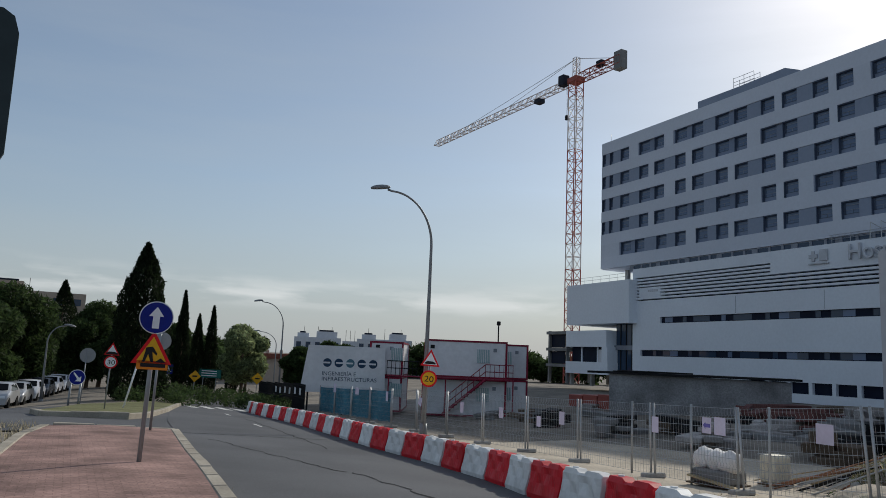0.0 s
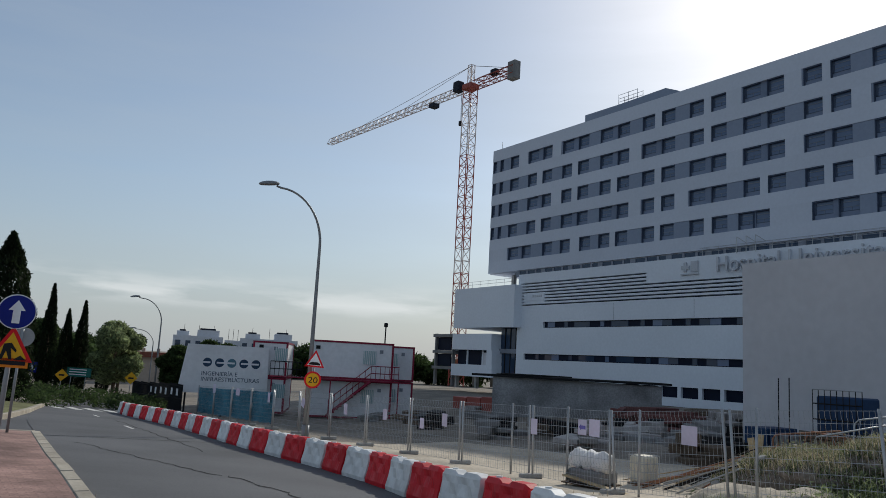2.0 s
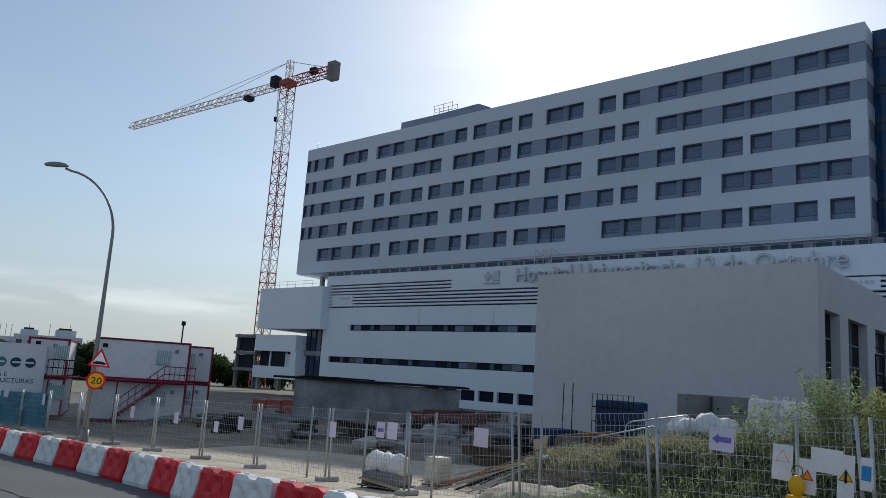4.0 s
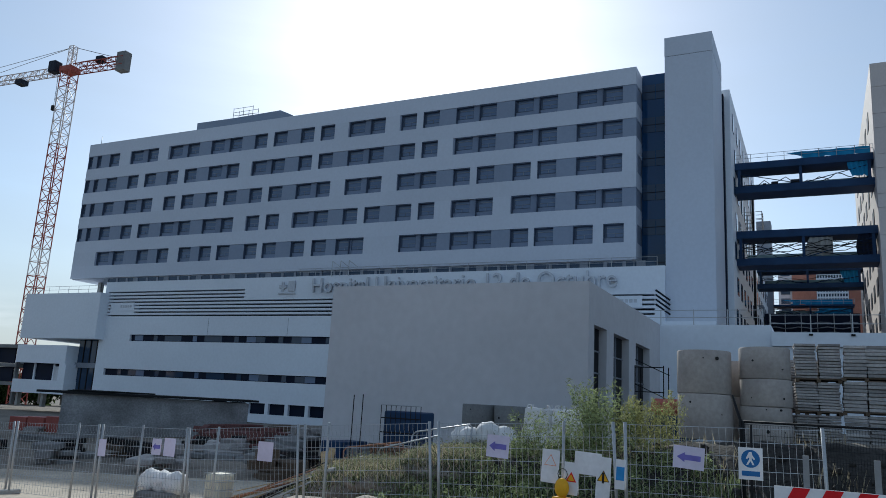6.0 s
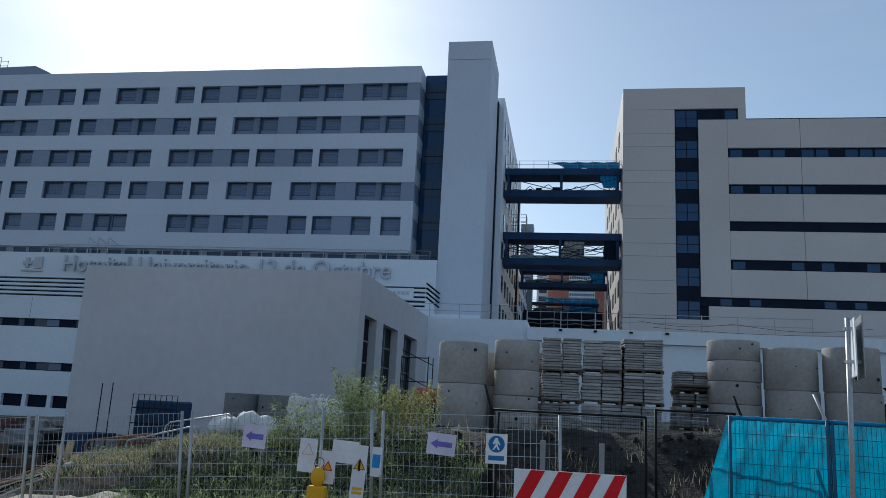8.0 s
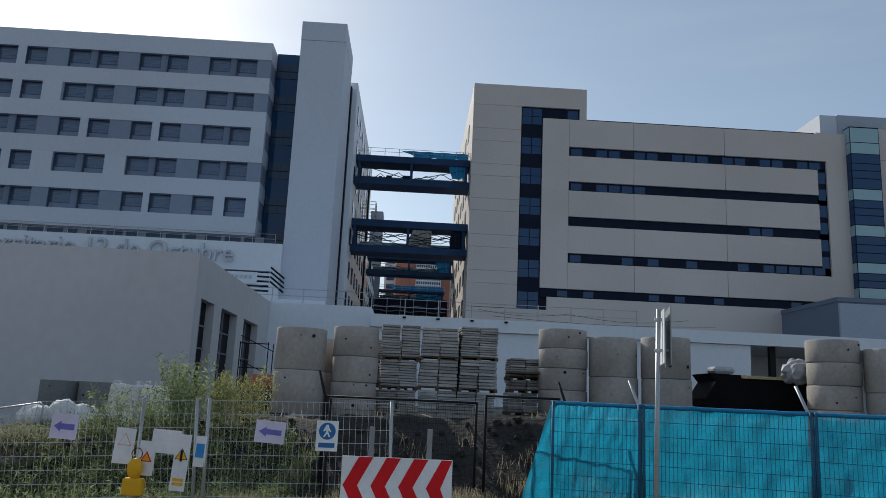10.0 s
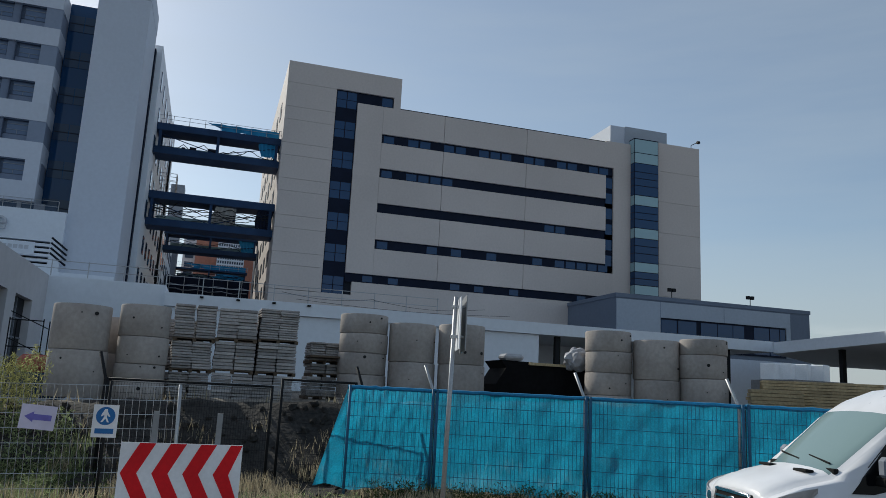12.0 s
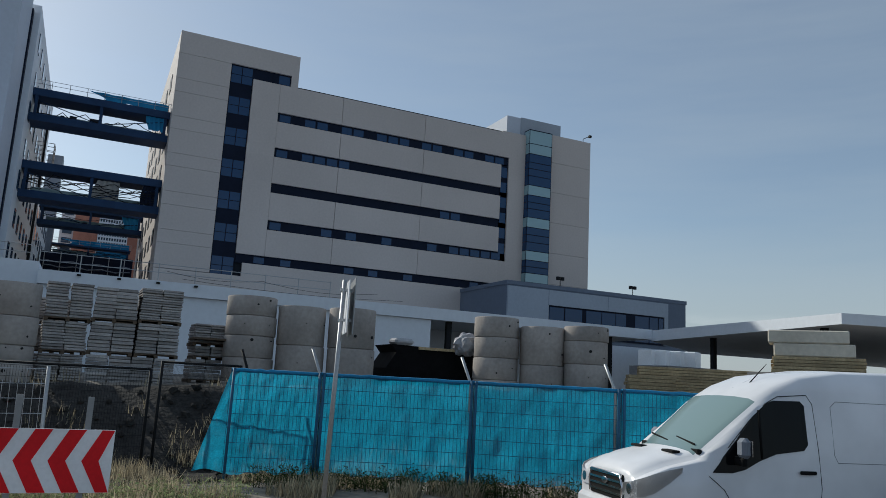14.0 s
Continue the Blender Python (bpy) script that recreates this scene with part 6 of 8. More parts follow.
weeds("dark_weeds", [(random.uniform(15.0, 18.5), random.uniform(-0.5, 12), random.uniform(0.2, 0.5)) for k in range(120)], LEAF, "dark green weeds on the bank", "weeds", 0.045, 90)
weeds("yellow_shrub", [(19.4 + random.uniform(-0.5, 0.5), 3.75 + random.uniform(-0.75, 0.6), random.uniform(0.7, 1.35)) for k in range(46)], LEAF_YELLOW, "yellowish feathery shrub on the bank", "shrub", 0.045, 90, 0.13)


def blades(name, n, xr, yr, h, mat, label, where):
    xs_, ys_ = rng.uniform(*xr, n), rng.uniform(*yr, n)
    v, f = [], []
    for x, y in zip(xs_, ys_):
        if noise.noise(Vector((x * 0.9, y * 0.9, 3))) < where:
            continue
        z = site(x, y) - 0.05
        a = rng.uniform(0, math.pi)
        w, hh = 0.012, h * rng.uniform(0.4, 1.2)
        dx, dy = w * math.cos(a), w * math.sin(a)
        lx, ly = rng.normal(0, 0.25, 2) * hh
        i = len(v)
        v += [(x - dx, y - dy, z), (x + dx, y + dy, z), (x + lx, y + ly, z + hh)]
        f.append((i, i + 1, i + 2))
    me = bpy.data.meshes.new(name)
    me.from_pydata(v, [], f)
    me.materials.append(mat)
    tagged(new(name, me), label, "grass", kind="stuff")


blades("dry_grass", 30000, (12.6, 17.6), (-9, 4.5), 0.36, STRAW, "dry straw-coloured grass along the fence", 0.12)
blades("green_grass", 16000, (12.8, 18.5), (1.5, 10), 0.36, LEAF_LIGHT, "green grass along the fence and bank", 0.0)
blades("bank_straw", 2200, (17.5, 20.5), (-5, 8), 0.3, STRAW, "dry grass growing on the rubble bank", 0.15)
blades("road_verge_straw", 1500, (9.9, 13.5), (9, 24), 0.2, STRAW, "sparse dry grass behind the barriers", 0.2)
blades("kerb_weeds", 900, (1.5, 2.3), (6, 22), 0.12, STRAW, "dry weeds in the kerb joint", 0.1)
blades("verge_weeds", 1500, (-1.5, -0.5), (8, 24), 0.22, STRAW, "dry weeds along the pavement edge", 0.0)
foot = []
for k in range(420):
    u = random.uniform(0, 1)
    y = -3.6 - 8.5 * u
    x = lerp(-y, [-q for _, q in blue_pts], [q for q, _ in blue_pts]) - random.uniform(0.0, 0.45)
    foot.append((x, y, random.uniform(0.12, 0.42)))
weeds("net_weeds", foot, LEAF, "dark weeds at the foot of the netted fence", "weeds", 0.04, 80)
low_spots = [(random.uniform(12.7, 14.2), random.uniform(-3.2, 5.5), random.uniform(0.12, 0.35)) for k in range(420)]
weeds("verge_scrub", low_spots, LEAF_LIGHT, "pale green scrub in front of the site fence", "weeds", 0.035, 110)
# rubble
RUBBLE = material("rubble", (0.19, 0.165, 0.14), 0.95, 12, 0.25, 0.01, 0, 2, 0.3)
bm = bmesh.new()
for k in range(420):
    x, y = random.uniform(15.2, 19.6), random.uniform(-9, 8)
    r = random.uniform(0.03, 0.13)
    res = bmesh.ops.create_icosphere(bm, subdivisions=1, radius=r, matrix=pose(x, y, site(x, y) - 0.02, random.uniform(0, 360), random.uniform(0, 360), 0))
    for v in res["verts"]:
        v.co += Vector((random.uniform(-0.3, 0.3) * r, random.uniform(-0.3, 0.3) * r, random.uniform(-0.3, 0.3) * r))
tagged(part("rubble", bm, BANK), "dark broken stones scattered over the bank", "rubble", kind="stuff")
for x, y, r, h in ((15.2, 10.3, 1.2, 0.5), (15.8, 9.2, 0.9, 0.4)):
    bm = bmesh.new()
    res = bmesh.ops.create_icosphere(bm, subdivisions=4, radius=1, matrix=pose(x, y, site(x, y) - 0.05) @ Matrix.Diagonal((r, r, h, 1)))
    for v in res["verts"]:
        v.co += 0.08 * noise.noise_vector(v.co * 2.5)
    tagged(part("sand_heap", bm, SAND), "low heap of pale sand by the fence", "sand heap", "sand heaps")
# overgrown spoil mound
MOUND = ((18.8, 10.7, 1.9, 0.72), (18.5, 8.3, 1.5, 0.5), (18.1, 9.5, 1.6, 0.45), (19.3, 9.4, 1.3, 0.5), (18.7, 11.9, 1.5, 0.5), (20.3, 11.6, 1.6, 0.5), (21.8, 8.9, 1.5, 0.62))
bm = bmesh.new()
for x, y, r, h in MOUND:
    res = bmesh.ops.create_icosphere(bm, subdivisions=5, radius=1, matrix=pose(x, y, site(x, y) - 0.15) @ Matrix.Diagonal((r, r, h, 1)))
    for v in res["verts"]:
        v.co += 0.06 * noise.noise_vector(v.co * 1.7) + 0.03 * noise.noise_vector(v.co * 6)
tagged(part("spoil_mound", bm, RUBBLE), "overgrown mound of grey-brown spoil behind the fence", "mound", kind="structure")


def mound_top(x, y):
    return max([site(a, b) - 0.17 + h * math.sqrt(1 - q) for a, b, r, h in MOUND for q in [((x - a) ** 2 + (y - b) ** 2) / (r * r)] if q < 1] or [-9.0])


def scrub(name, n, mat, h, label):
    """Short tangled blades and leaves over the mound."""
    v, f = [], []
    for k in range(n):
        x, y = rng.uniform(16.4, 22.0), rng.uniform(6.6, 13.4)
        z = mound_top(x, y)
        if z < site(x, y) - 0.1:
            continue
        a = rng.uniform(0, 6.28)
        w, hh = rng.uniform(0.006, 0.016), h * rng.uniform(0.3, 1.2)
        lx, ly = rng.normal(0, 0.5, 2) * hh
        i = len(v)
        v += [(x - w * math.cos(a), y - w * math.sin(a), z), (x + w * math.cos(a), y + w * math.sin(a), z), (x + lx, y + ly, z + hh)]
        f.append((i, i + 1, i + 2))
    me = bpy.data.meshes.new(name)
    me.from_pydata(v, [], f)
    me.materials.append(mat)
    tagged(new(name, me), label, "scrub", kind="stuff")


scrub("mound_straw", 24000, STRAW, 0.2, "dry straw tangled over the spoil mound")
scrub("mound_grass", 16000, LEAF_LIGHT, 0.16, "green grass growing over the spoil mound")
scrub("mound_scrub", 14000, LEAF, 0.16, "dark scrub growing over the spoil mound")

# small grey-green leaves tangled over the mound
pts = []
for q in range(26000):
    x, y = rng.uniform(16.6, 21.8), rng.uniform(6.8, 13.2)
    if noise.noise(Vector((x * 1.6, y * 1.6, 9))) < -0.12:
        continue
    z = mound_top(x, y)
    if z > site(x, y) - 0.1:
        pts.append((x, y, z + abs(rng.normal(0, 0.12))))
tagged(leaves("mound_leaves", np.array(pts), 0.035, LEAF_GREY, None, 0.6), "small grey-green leaves over the spoil mound", "weeds", kind="stuff")
for q, (x, y, r) in enumerate(((17.6, 11.4, 0.16), (17.9, 10.2, 0.12), (18.4, 12.4, 0.2), (17.4, 12.6, 0.13), (19.2, 12.9, 0.17), (17.2, 9.3, 0.1))):
    bm = bmesh.new()
    bmesh.ops.create_icosphere(bm, subdivisions=2, radius=r, matrix=Matrix.Diagonal((1.3, 1, 0.7, 1)))
    for v in bm.verts:
        v.co += v.co.normalized() * 0.4 * r * noise.noise(v.co * 6 + Vector((q, 0, 0)))
    ob = part("broken_concrete", bm, CONCRETE)
    ob.matrix_basis = pose(x, y, max(mound_top(x, y), site(x, y)) + 0.02, 0, 0, 50 * q)
    tagged(ob, "lump of broken pale concrete on the mound", "rubble", "concrete lumps")

# ---- van ----
VAN_WHITE = material("white_van_paint", (0.80, 0.80, 0.82), 0.25, 3, 0.02)
VAN_GLASS = window_glass("dark_van_glass", (0.006, 0.007, 0.009), 0.03, 0.12)
SCREEN_GLASS = window_glass("pale_windscreen", (0.22, 0.31, 0.31), 0.08)
SCREEN_GLASS.node_tree.nodes["Principled BSDF"].inputs["Specular IOR Level"].default_value = 0.25
RUBBER = material("black_rubber", (0.012, 0.012, 0.012), 0.8, spec=0.1)
CHROME = material("chrome", (0.6, 0.6, 0.62), 0.2, 10, 0.03, 0, 1.0)
LAMP_GLASS = window_glass("headlamp_glass", (0.85, 0.87, 0.9), 0.25)
VX, VY, VZ = 9.82, -7.63, -0.29
van = thing("delivery_van", "white high-roof delivery van parked on the road", "van", pose(VX, VY, VZ, 0, 0, -11.5))
top_s = (0, 0.05, 0.16, 0.45, 0.92, 1.05, 1.5, 1.85, 2.15, 2.6, 3.3, 4.6, 5.6, 5.7)
top_h = (0.97, 1.04, 1.10, 1.21, 1.32, 1.42, 1.80, 2.09, 2.27, 2.44, 2.54, 2.57, 2.55, 2.35)
wid_k = (0.86, 0.93, 0.97, 0.99, 1, 1, 1, 1, 1, 1, 1, 1, 1, 0.97)
SIDE = [(0.98, 0.30), (1.01, 0.55), (1.02, 0.85), (1.01, 1.20), (0.985, 1.55), (0.94, 2.0), (0.90, 2.22)]
bm = bmesh.new()
last = None
for s, h, k in zip(top_s, top_h, wid_k):
    pts = []
    for w, z in SIDE:
        lim = h - 0.10
        if z > lim:
            w, z = w - 0.10 * min(1, (z - lim)), lim
        pts.append((w * k, z))
    cw = pts[-1][0]
    pts += [(cw - 0.05, h - 0.05), (cw - 0.18, h - 0.008), (cw * 0.4, h + 0.015), (0, h + 0.02)]
    ring = [bm.verts.new((w, -s, z)) for w, z in pts] + [bm.verts.new((-w, -s, z)) for w, z in pts[-2::-1]]
    if last:
        for i in range(len(ring) - 1):
            f = bm.faces.new((last[i], last[i + 1], ring[i + 1], ring[i]))
            f.smooth = True
            if 1.0 < s < 1.9 and 7 <= i <= 12:
                f.material_index = 1
    else:
        bm.faces.new(ring)
    last = ring
bm.faces.new(last[::-1])
bmesh.ops.recalc_face_normals(bm, faces=bm.faces)
part("body", bm, [VAN_WHITE, SCREEN_GLASS], van)


def quad_plate(name, pts, mat, parent, thick=0.012, label=""):
    bm = bmesh.new()
    p = [Vector(q) for q in pts]
    nrm = (p[1] - p[0]).cross(p[2] - p[0]).normalized() * thick
    a = [bm.verts.new(q) for q in p]
    b = [bm.verts.new(q + nrm) for q in p]
    bm.faces.new(a[::-1]), bm.faces.new(b)
    for k in range(len(p)):
        bm.faces.new((a[k], a[(k + 1) % len(p)], b[(k + 1) % len(p)], b[k]))
    bmesh.ops.recalc_face_normals(bm, faces=bm.faces)
    return part(name, bm, mat, parent, label)


def side_poly(name, pts, mat, sx, parent, out=0.008, label=""):
    """A panel that lies on the van's flank; pts are (along, up)."""
    bm = bmesh.new()
    a = [bm.verts.new((sx * (lerp(z, [p[1] for p in SIDE], [p[0] for p in SIDE]) + out), y, z)) for y, z in pts]
    b = [bm.verts.new((v.co.x - sx * 0.03, v.co.y, v.co.z)) for v in a]
    bm.faces.new(a), bm.faces.new(b[::-1])
    for k in range(len(a)):
        bm.faces.new((a[k], b[k], b[(k + 1) % len(a)], a[(k + 1) % len(a)]))
    bmesh.ops.triangulate(bm, faces=[f for f in bm.faces if len(f.verts) > 4])
    bmesh.ops.recalc_face_normals(bm, faces=bm.faces)
    return part(name, bm, mat, parent, label)


def flank_line(name, pts, r, mat, sx, parent):
    return part(name, tube([(sx * (lerp(z, [p[1] for p in SIDE], [p[0] for p in SIDE]) + 0.001), y, z) for y, z in pts], r, 5), mat, parent)


def bonnet(y):
    return lerp(-y, top_s, top_h)


for x0, x1 in ((-0.62, -0.30), (0.30, 0.62)):
    part("bonnet_vent", boxed(x0, x1, -0.80, -0.68, bonnet(-0.74) + 0.0, bonnet(-0.74) + 0.035, 0.01), RUBBER, van)
part("scuttle", boxed(-0.80, 0.80, -1.03, -0.96, 1.28, 1.352, 0.01), RUBBER, van)
for x in (-0.62, 0.10):
    bm = bmesh.new()
    bar(bm, (x, -1.02, 1.41), (x + 0.60, -1.10, 1.475), 0.014, 5)
    part("wiper", bm, RUBBER, van)
for sx in (-1, 1):
    off = 1.018 * sx
    side_poly("side_window", [(-1.05, 1.07), (-1.32, 1.38), (-1.72, 1.83), (-1.95, 2.03), (-2.08, 2.07), (-2.50, 2.08), (-2.56, 2.02), (-2.57, 1.48), (-2.50, 1.40), (-2.05, 1.34), (-1.78, 1.24), (-1.55, 1.12), (-1.35, 1.07)], VAN_GLASS, sx, van, 0.008, "dark tinted side window")
    flank_line("quarter_light_bar", [(-1.82, 1.27), (-1.82, 1.93)], 0.022, RUBBER, sx, van)
    flank_line("door_seam", [(-1.30, 1.40), (-1.66, 1.78), (-1.97, 2.04), (-2.15, 2.13), (-2.62, 2.17), (-2.70, 2.05), (-2.74, 1.40), (-2.76, 0.90), (-2.72, 0.48)], 0.006, STEEL_DARK, sx, van)
    flank_line("wing_seam", [(-1.00, 1.02), (-1.22, 0.85), (-1.38, 0.62), (-1.40, 0.45)], 0.006, STEEL_DARK, sx, van)
    flank_line("panel_crease", [(-3.05, 1.25), (-3.0, 1.35), (-3.0, 2.02), (-3.1, 2.10), (-5.2, 2.10), (-5.3, 2.0), (-5.3, 1.35), (-5.2, 1.25), (-3.05, 1.25)], 0.005, SIGN_BACK, sx, van)
    mir = part("mirror", boxed(off + sx * 0.05, off + sx * 0.25, -1.50, -1.36, 1.28, 1.55, 0.05), FRAME_GREY, van, "grey mirror housing")
    part("mirror_arm", boxed(off - sx * 0.03, off + sx * 0.2, -1.46, -1.38, 1.18, 1.29, 0.02), RUBBER, mir)
    part("mirror_glass", boxed(off + sx * 0.07, off + sx * 0.23, -1.512, -1.502, 1.31, 1.52), CHROME, mir)
    part("door_handle", boxed(off - 0.02, off + sx * 0.03, -2.66, -2.40, 1.08, 1.13, 0.012), RUBBER, van)
    part("side_moulding", boxed(min(off, off * 1.02), max(off, off * 1.02), -5.3, -1.5, 0.62, 0.72, 0.008), RUBBER, van)
    for y in (-1.0, -4.5):
        bm = bmesh.new()
        bar(bm, (sx * 0.78, y, 0.34), (sx * 1.03, y, 0.34), 0.34, 24)
        wh = part("wheel", bm, RUBBER, van)
        bm = bmesh.new()
        bar(bm, (sx * 1.0, y, 0.34), (sx * 1.035, y, 0.34), 0.2, 16)
        part("rim", bm, CHROME, wh)
    # headlamp wrapped round the corner of the nose
    bm = bmesh.new()
    low_edge, high_edge = [], []
    for x, y, z0, z1 in ((0.53, 0.025, 0.70, 0.86), (0.76, 0.022, 0.70, 0.90), (0.885, -0.01, 0.71, 0.94), (0.965, -0.08, 0.73, 0.98), (1.005, -0.20, 0.78, 1.03), (1.022, -0.42, 0.92, 1.09), (1.022, -0.60, 1.06, 1.12)):
        low_edge.append(bm.verts.new((sx * (x + 0.012), y + 0.012, z0)))
        high_edge.append(bm.verts.new((sx * (x + 0.004), y + 0.004, z1)))
    for k in range(len(low_edge) - 1):
        bm.faces.new((low_edge[k], low_edge[k + 1], high_edge[k + 1], high_edge[k])).smooth = True
    bmesh.ops.solidify(bm, geom=bm.faces[:], thickness=0.02)
    lamp = part("headlamp", bm, LAMP_GLASS, van, "clear headlamp lens")
    bm = bmesh.new()
    bar(bm, (sx * 0.72, 0.0, 0.80), (sx * 0.72, 0.035, 0.80), 0.07, 14)
    part("reflector", bm, CHROME, lamp)
part("grille", boxed(-0.52, 0.52, -0.06, 0.03, 0.60, 0.95, 0.02), RUBBER, van)
part("grille_surround", tube([(-0.50, 0.03, 0.62), (-0.53, 0.03, 0.80), (-0.46, 0.03, 0.94), (0.46, 0.03, 0.94), (0.53, 0.03, 0.80), (0.50, 0.03, 0.62)], 0.022, 6), CHROME, van)
for k in range(4):
    part("grille_bar", boxed(-0.5, 0.5, 0.0, 0.045, 0.66 + 0.085 * k, 0.69 + 0.085 * k), CHROME, van)
bm = bmesh.new()
bmesh.ops.create_uvsphere(bm, u_segments=16, v_segments=8, radius=0.1, matrix=pose(0, 0.045, 0.83) @ Matrix.Diagonal((1, 0.15, 0.5, 1)))
part("badge", bm, CHROME, van)
part("bumper", boxed(-0.93, 0.93, -0.2, 0.06, 0.28, 0.58, 0.06), VAN_WHITE, van)
bm = bmesh.new()
bar(bm, (-0.15, -2.25, 2.32), (-0.15, -2.55, 2.62), 0.010, 5, 0.005)
part("aerial", bm, RUBBER, van)
for x in (-0.42, 0.0, 0.42):
    part("roof_crease", tube([(x * 0.9, -q, lerp(q, top_s, top_h) + 0.016 - 0.02 * abs(x)) for q in (2.05, 2.25, 2.5, 2.8, 3.1)], 0.006, 5), FRAME_GREY, van)

# ---- site clutter ----
TARP = material("white_woven_bag", (0.70, 0.69, 0.68), 0.8, 10, 0.08, 0.01)
BRICKS = material("brick_pallet", (0.15, 0.07, 0.065), 0.9, 10, 0.25)
IBC = thing("water_tank", "cream plastic water tank in a wire cage", "tank", pose(17.6, 15.2, site(17.6, 15.2) - 0.04) @ Matrix.Diagonal((0.75, 0.72, 0.84, 1)))
part("tank", boxed(-0.42, 0.42, -0.38, 0.38, 0.18, 1.05, 0.06), material("cream_plastic", (0.62, 0.58, 0.47), 0.5, 6, 0.06), IBC)
part("pallet", boxed(-0.46, 0.46, -0.42, 0.42, 0.0, 0.16), PALLET_WOOD, IBC)
bm = bmesh.new()
for k in range(6):
    t = -0.42 + 0.168 * k
    for s in (-0.44, 0.44):
        bar(bm, (s, t * 0.92, 0.16), (s, t * 0.92, 1.08), 0.009, 4)
        bar(bm, (t, s * 0.92, 0.16), (t, s * 0.92, 1.08), 0.009, 4)
for z in (0.3, 0.55, 0.8, 1.06):
    for s in (-0.44, 0.44):
        bar(bm, (s, -0.41, z), (s, 0.41, z), 0.009, 4)
        bar(bm, (-0.44, s * 0.92, z), (0.44, s * 0.92, z), 0.009, 4)
part("cage", bm, STEEL_GALV, IBC)


def lump(x, y, z, sx, sy, sz, mat, name, label, cat, seed=0, group=""):
    bm = bmesh.new()
    bmesh.ops.create_icosphere(bm, subdivisions=3, radius=1, matrix=Matrix.Diagonal((sx, sy, sz, 1)))
    for v in bm.verts:
        v.co.z = max(v.co.z, -sz * 0.7)
        v.co += v.co.normalized() * 0.22 * min(sx, sz) * noise.noise(v.co * (2.2 / max(sx, 0.2)) + Vector((seed, 0, 0)))
    for f in bm.faces:
        f.smooth = True
    ob = part(name, bm, mat)
    ob.matrix_basis = pose(x, y, z + sz * 0.7)
    return tagged(ob, label, cat, group)


pal = thing("loaded_pallet", "wooden pallet with rubble beside the fence", "pallet", pose(15.0, 14.7, site(15, 14.9), 0, 0, 12))
part("deck", boxed(-0.5, 0.5, -0.6, 0.6, 0.10, 0.14), PALLET_WOOD, pal)
part("load", boxed(-0.42, 0.42, -0.55, 0.5, 0.14, 0.48, 0.05), CONCRETE_DARK, pal)
for k in range(3):
    lump(15.0, 14.3 + 0.40 * k, site(15, 14.9) + 0.46, 0.3, 0.3, 0.3, TARP, "white_sack", "white sack slumped on a pallet", "sack", k, "white sacks")
brd = part("loose_board", boxed(-0.1, 0.1, -0.9, 0.9, 0, 0.04), TIMBER)
brd.matrix_basis = pose(14.6, 14.2, site(14.6, 14.2) + 0.12, 8, 0, 15)
tagged(brd, "pale board leaning on a pallet", "board")


def bulk_bag(x, y, z, yaw, seed):
    """Woven cube bag, bulged by its load, with four lifting loops and a slack top."""
    t = thing("bulk_bag", "full white woven bulk bag with lifting loops", "bag", pose(x, y, z, 0, 0, yaw), "white bulk bags")
    bm = bmesh.new()
    bmesh.ops.create_cube(bm, size=1, matrix=pose(0, 0, 0.32) @ Matrix.Diagonal((0.86, 0.86, 0.64, 1)))
    bmesh.ops.subdivide_edges(bm, edges=bm.edges[:], cuts=9, use_grid_fill=True)
    for v in bm.verts:
        bulge = 1 + 0.13 * math.sin(max(0, min(1, v.co.z / 0.64)) * math.pi)
        v.co.x *= bulge
        v.co.y *= bulge
        rr = math.hypot(v.co.x, v.co.y)
        if rr > 0.48:
            k = 0.48 + (rr - 0.48) * 0.55
            v.co.x *= k / rr
            v.co.y *= k / rr
        v.co += 0.05 * noise.noise_vector(v.co * 3 + Vector((seed, 0, 0))) + 0.02 * noise.noise_vector(v.co * 9 + Vector((seed, 4, 0)))
        v.co.z = max(0, v.co.z)
    for f in bm.faces:
        f.smooth = True
    part("sack", bm, TARP, t)
    for a, b in ((-1, -1), (-1, 1), (1, -1), (1, 1)):
        part("lifting_loop", tube([(a * 0.38, b * 0.38, 0.58), (a * 0.33, b * 0.32, 0.74), (a * 0.22, b * 0.25, 0.75), (a * 0.25, b * 0.3, 0.60)], 0.02, 5), TARP, t)


BAG_Z = site(23.4, 7.6) + 0.05
deck = thing("pallet", "row of wooden pallets under bulk bags", "pallet", pose(23.4, 7.4, BAG_Z - 0.18))
part("deck", boxed(-0.6, 0.6, -1.1, 1.1, -0.1, 0.17), PALLET_WOOD, deck)
bulk_bag(23.4, 7.85, BAG_Z, 4, 1)
bulk_bag(23.4, 6.9, BAG_Z, -5, 2)
bulk_bag(23.5, 7.8, BAG_Z + 0.62, 9, 3)
bulk_bag(23.5, 6.85, BAG_Z + 0.62, -3, 4)
for k, (x, y, q) in enumerate(((22, 9.2, 0.32), (22.2, 8.7, 0.3), (21.8, 9.7, 0.26), (22.3, 10.1, 0.3))):
    lump(x - 0.3, y - 0.4, max(mound_top(x - 0.3, y - 0.4), site(x, y)) - 0.02, q * 1.25, q * 1.25, q * 1.3, TARP, "white_sack", "crumpled white plastic sack among site waste", "sack", 20 + k, "white sacks")
base_z = site(25, 13.2) - 0.06
base = thing("pallet_pile", "pile of dark weathered pallets under a crate", "pallets", pose(25, 13.25, base_z))
for k in range(9):
    part("pallet", boxed(-0.7, 0.7, -0.85 + 0.03 * (k % 2), 0.85 + 0.03 * (k % 3), 0.148 * k, 0.148 * k + 0.11), PALLET_WOOD, base)
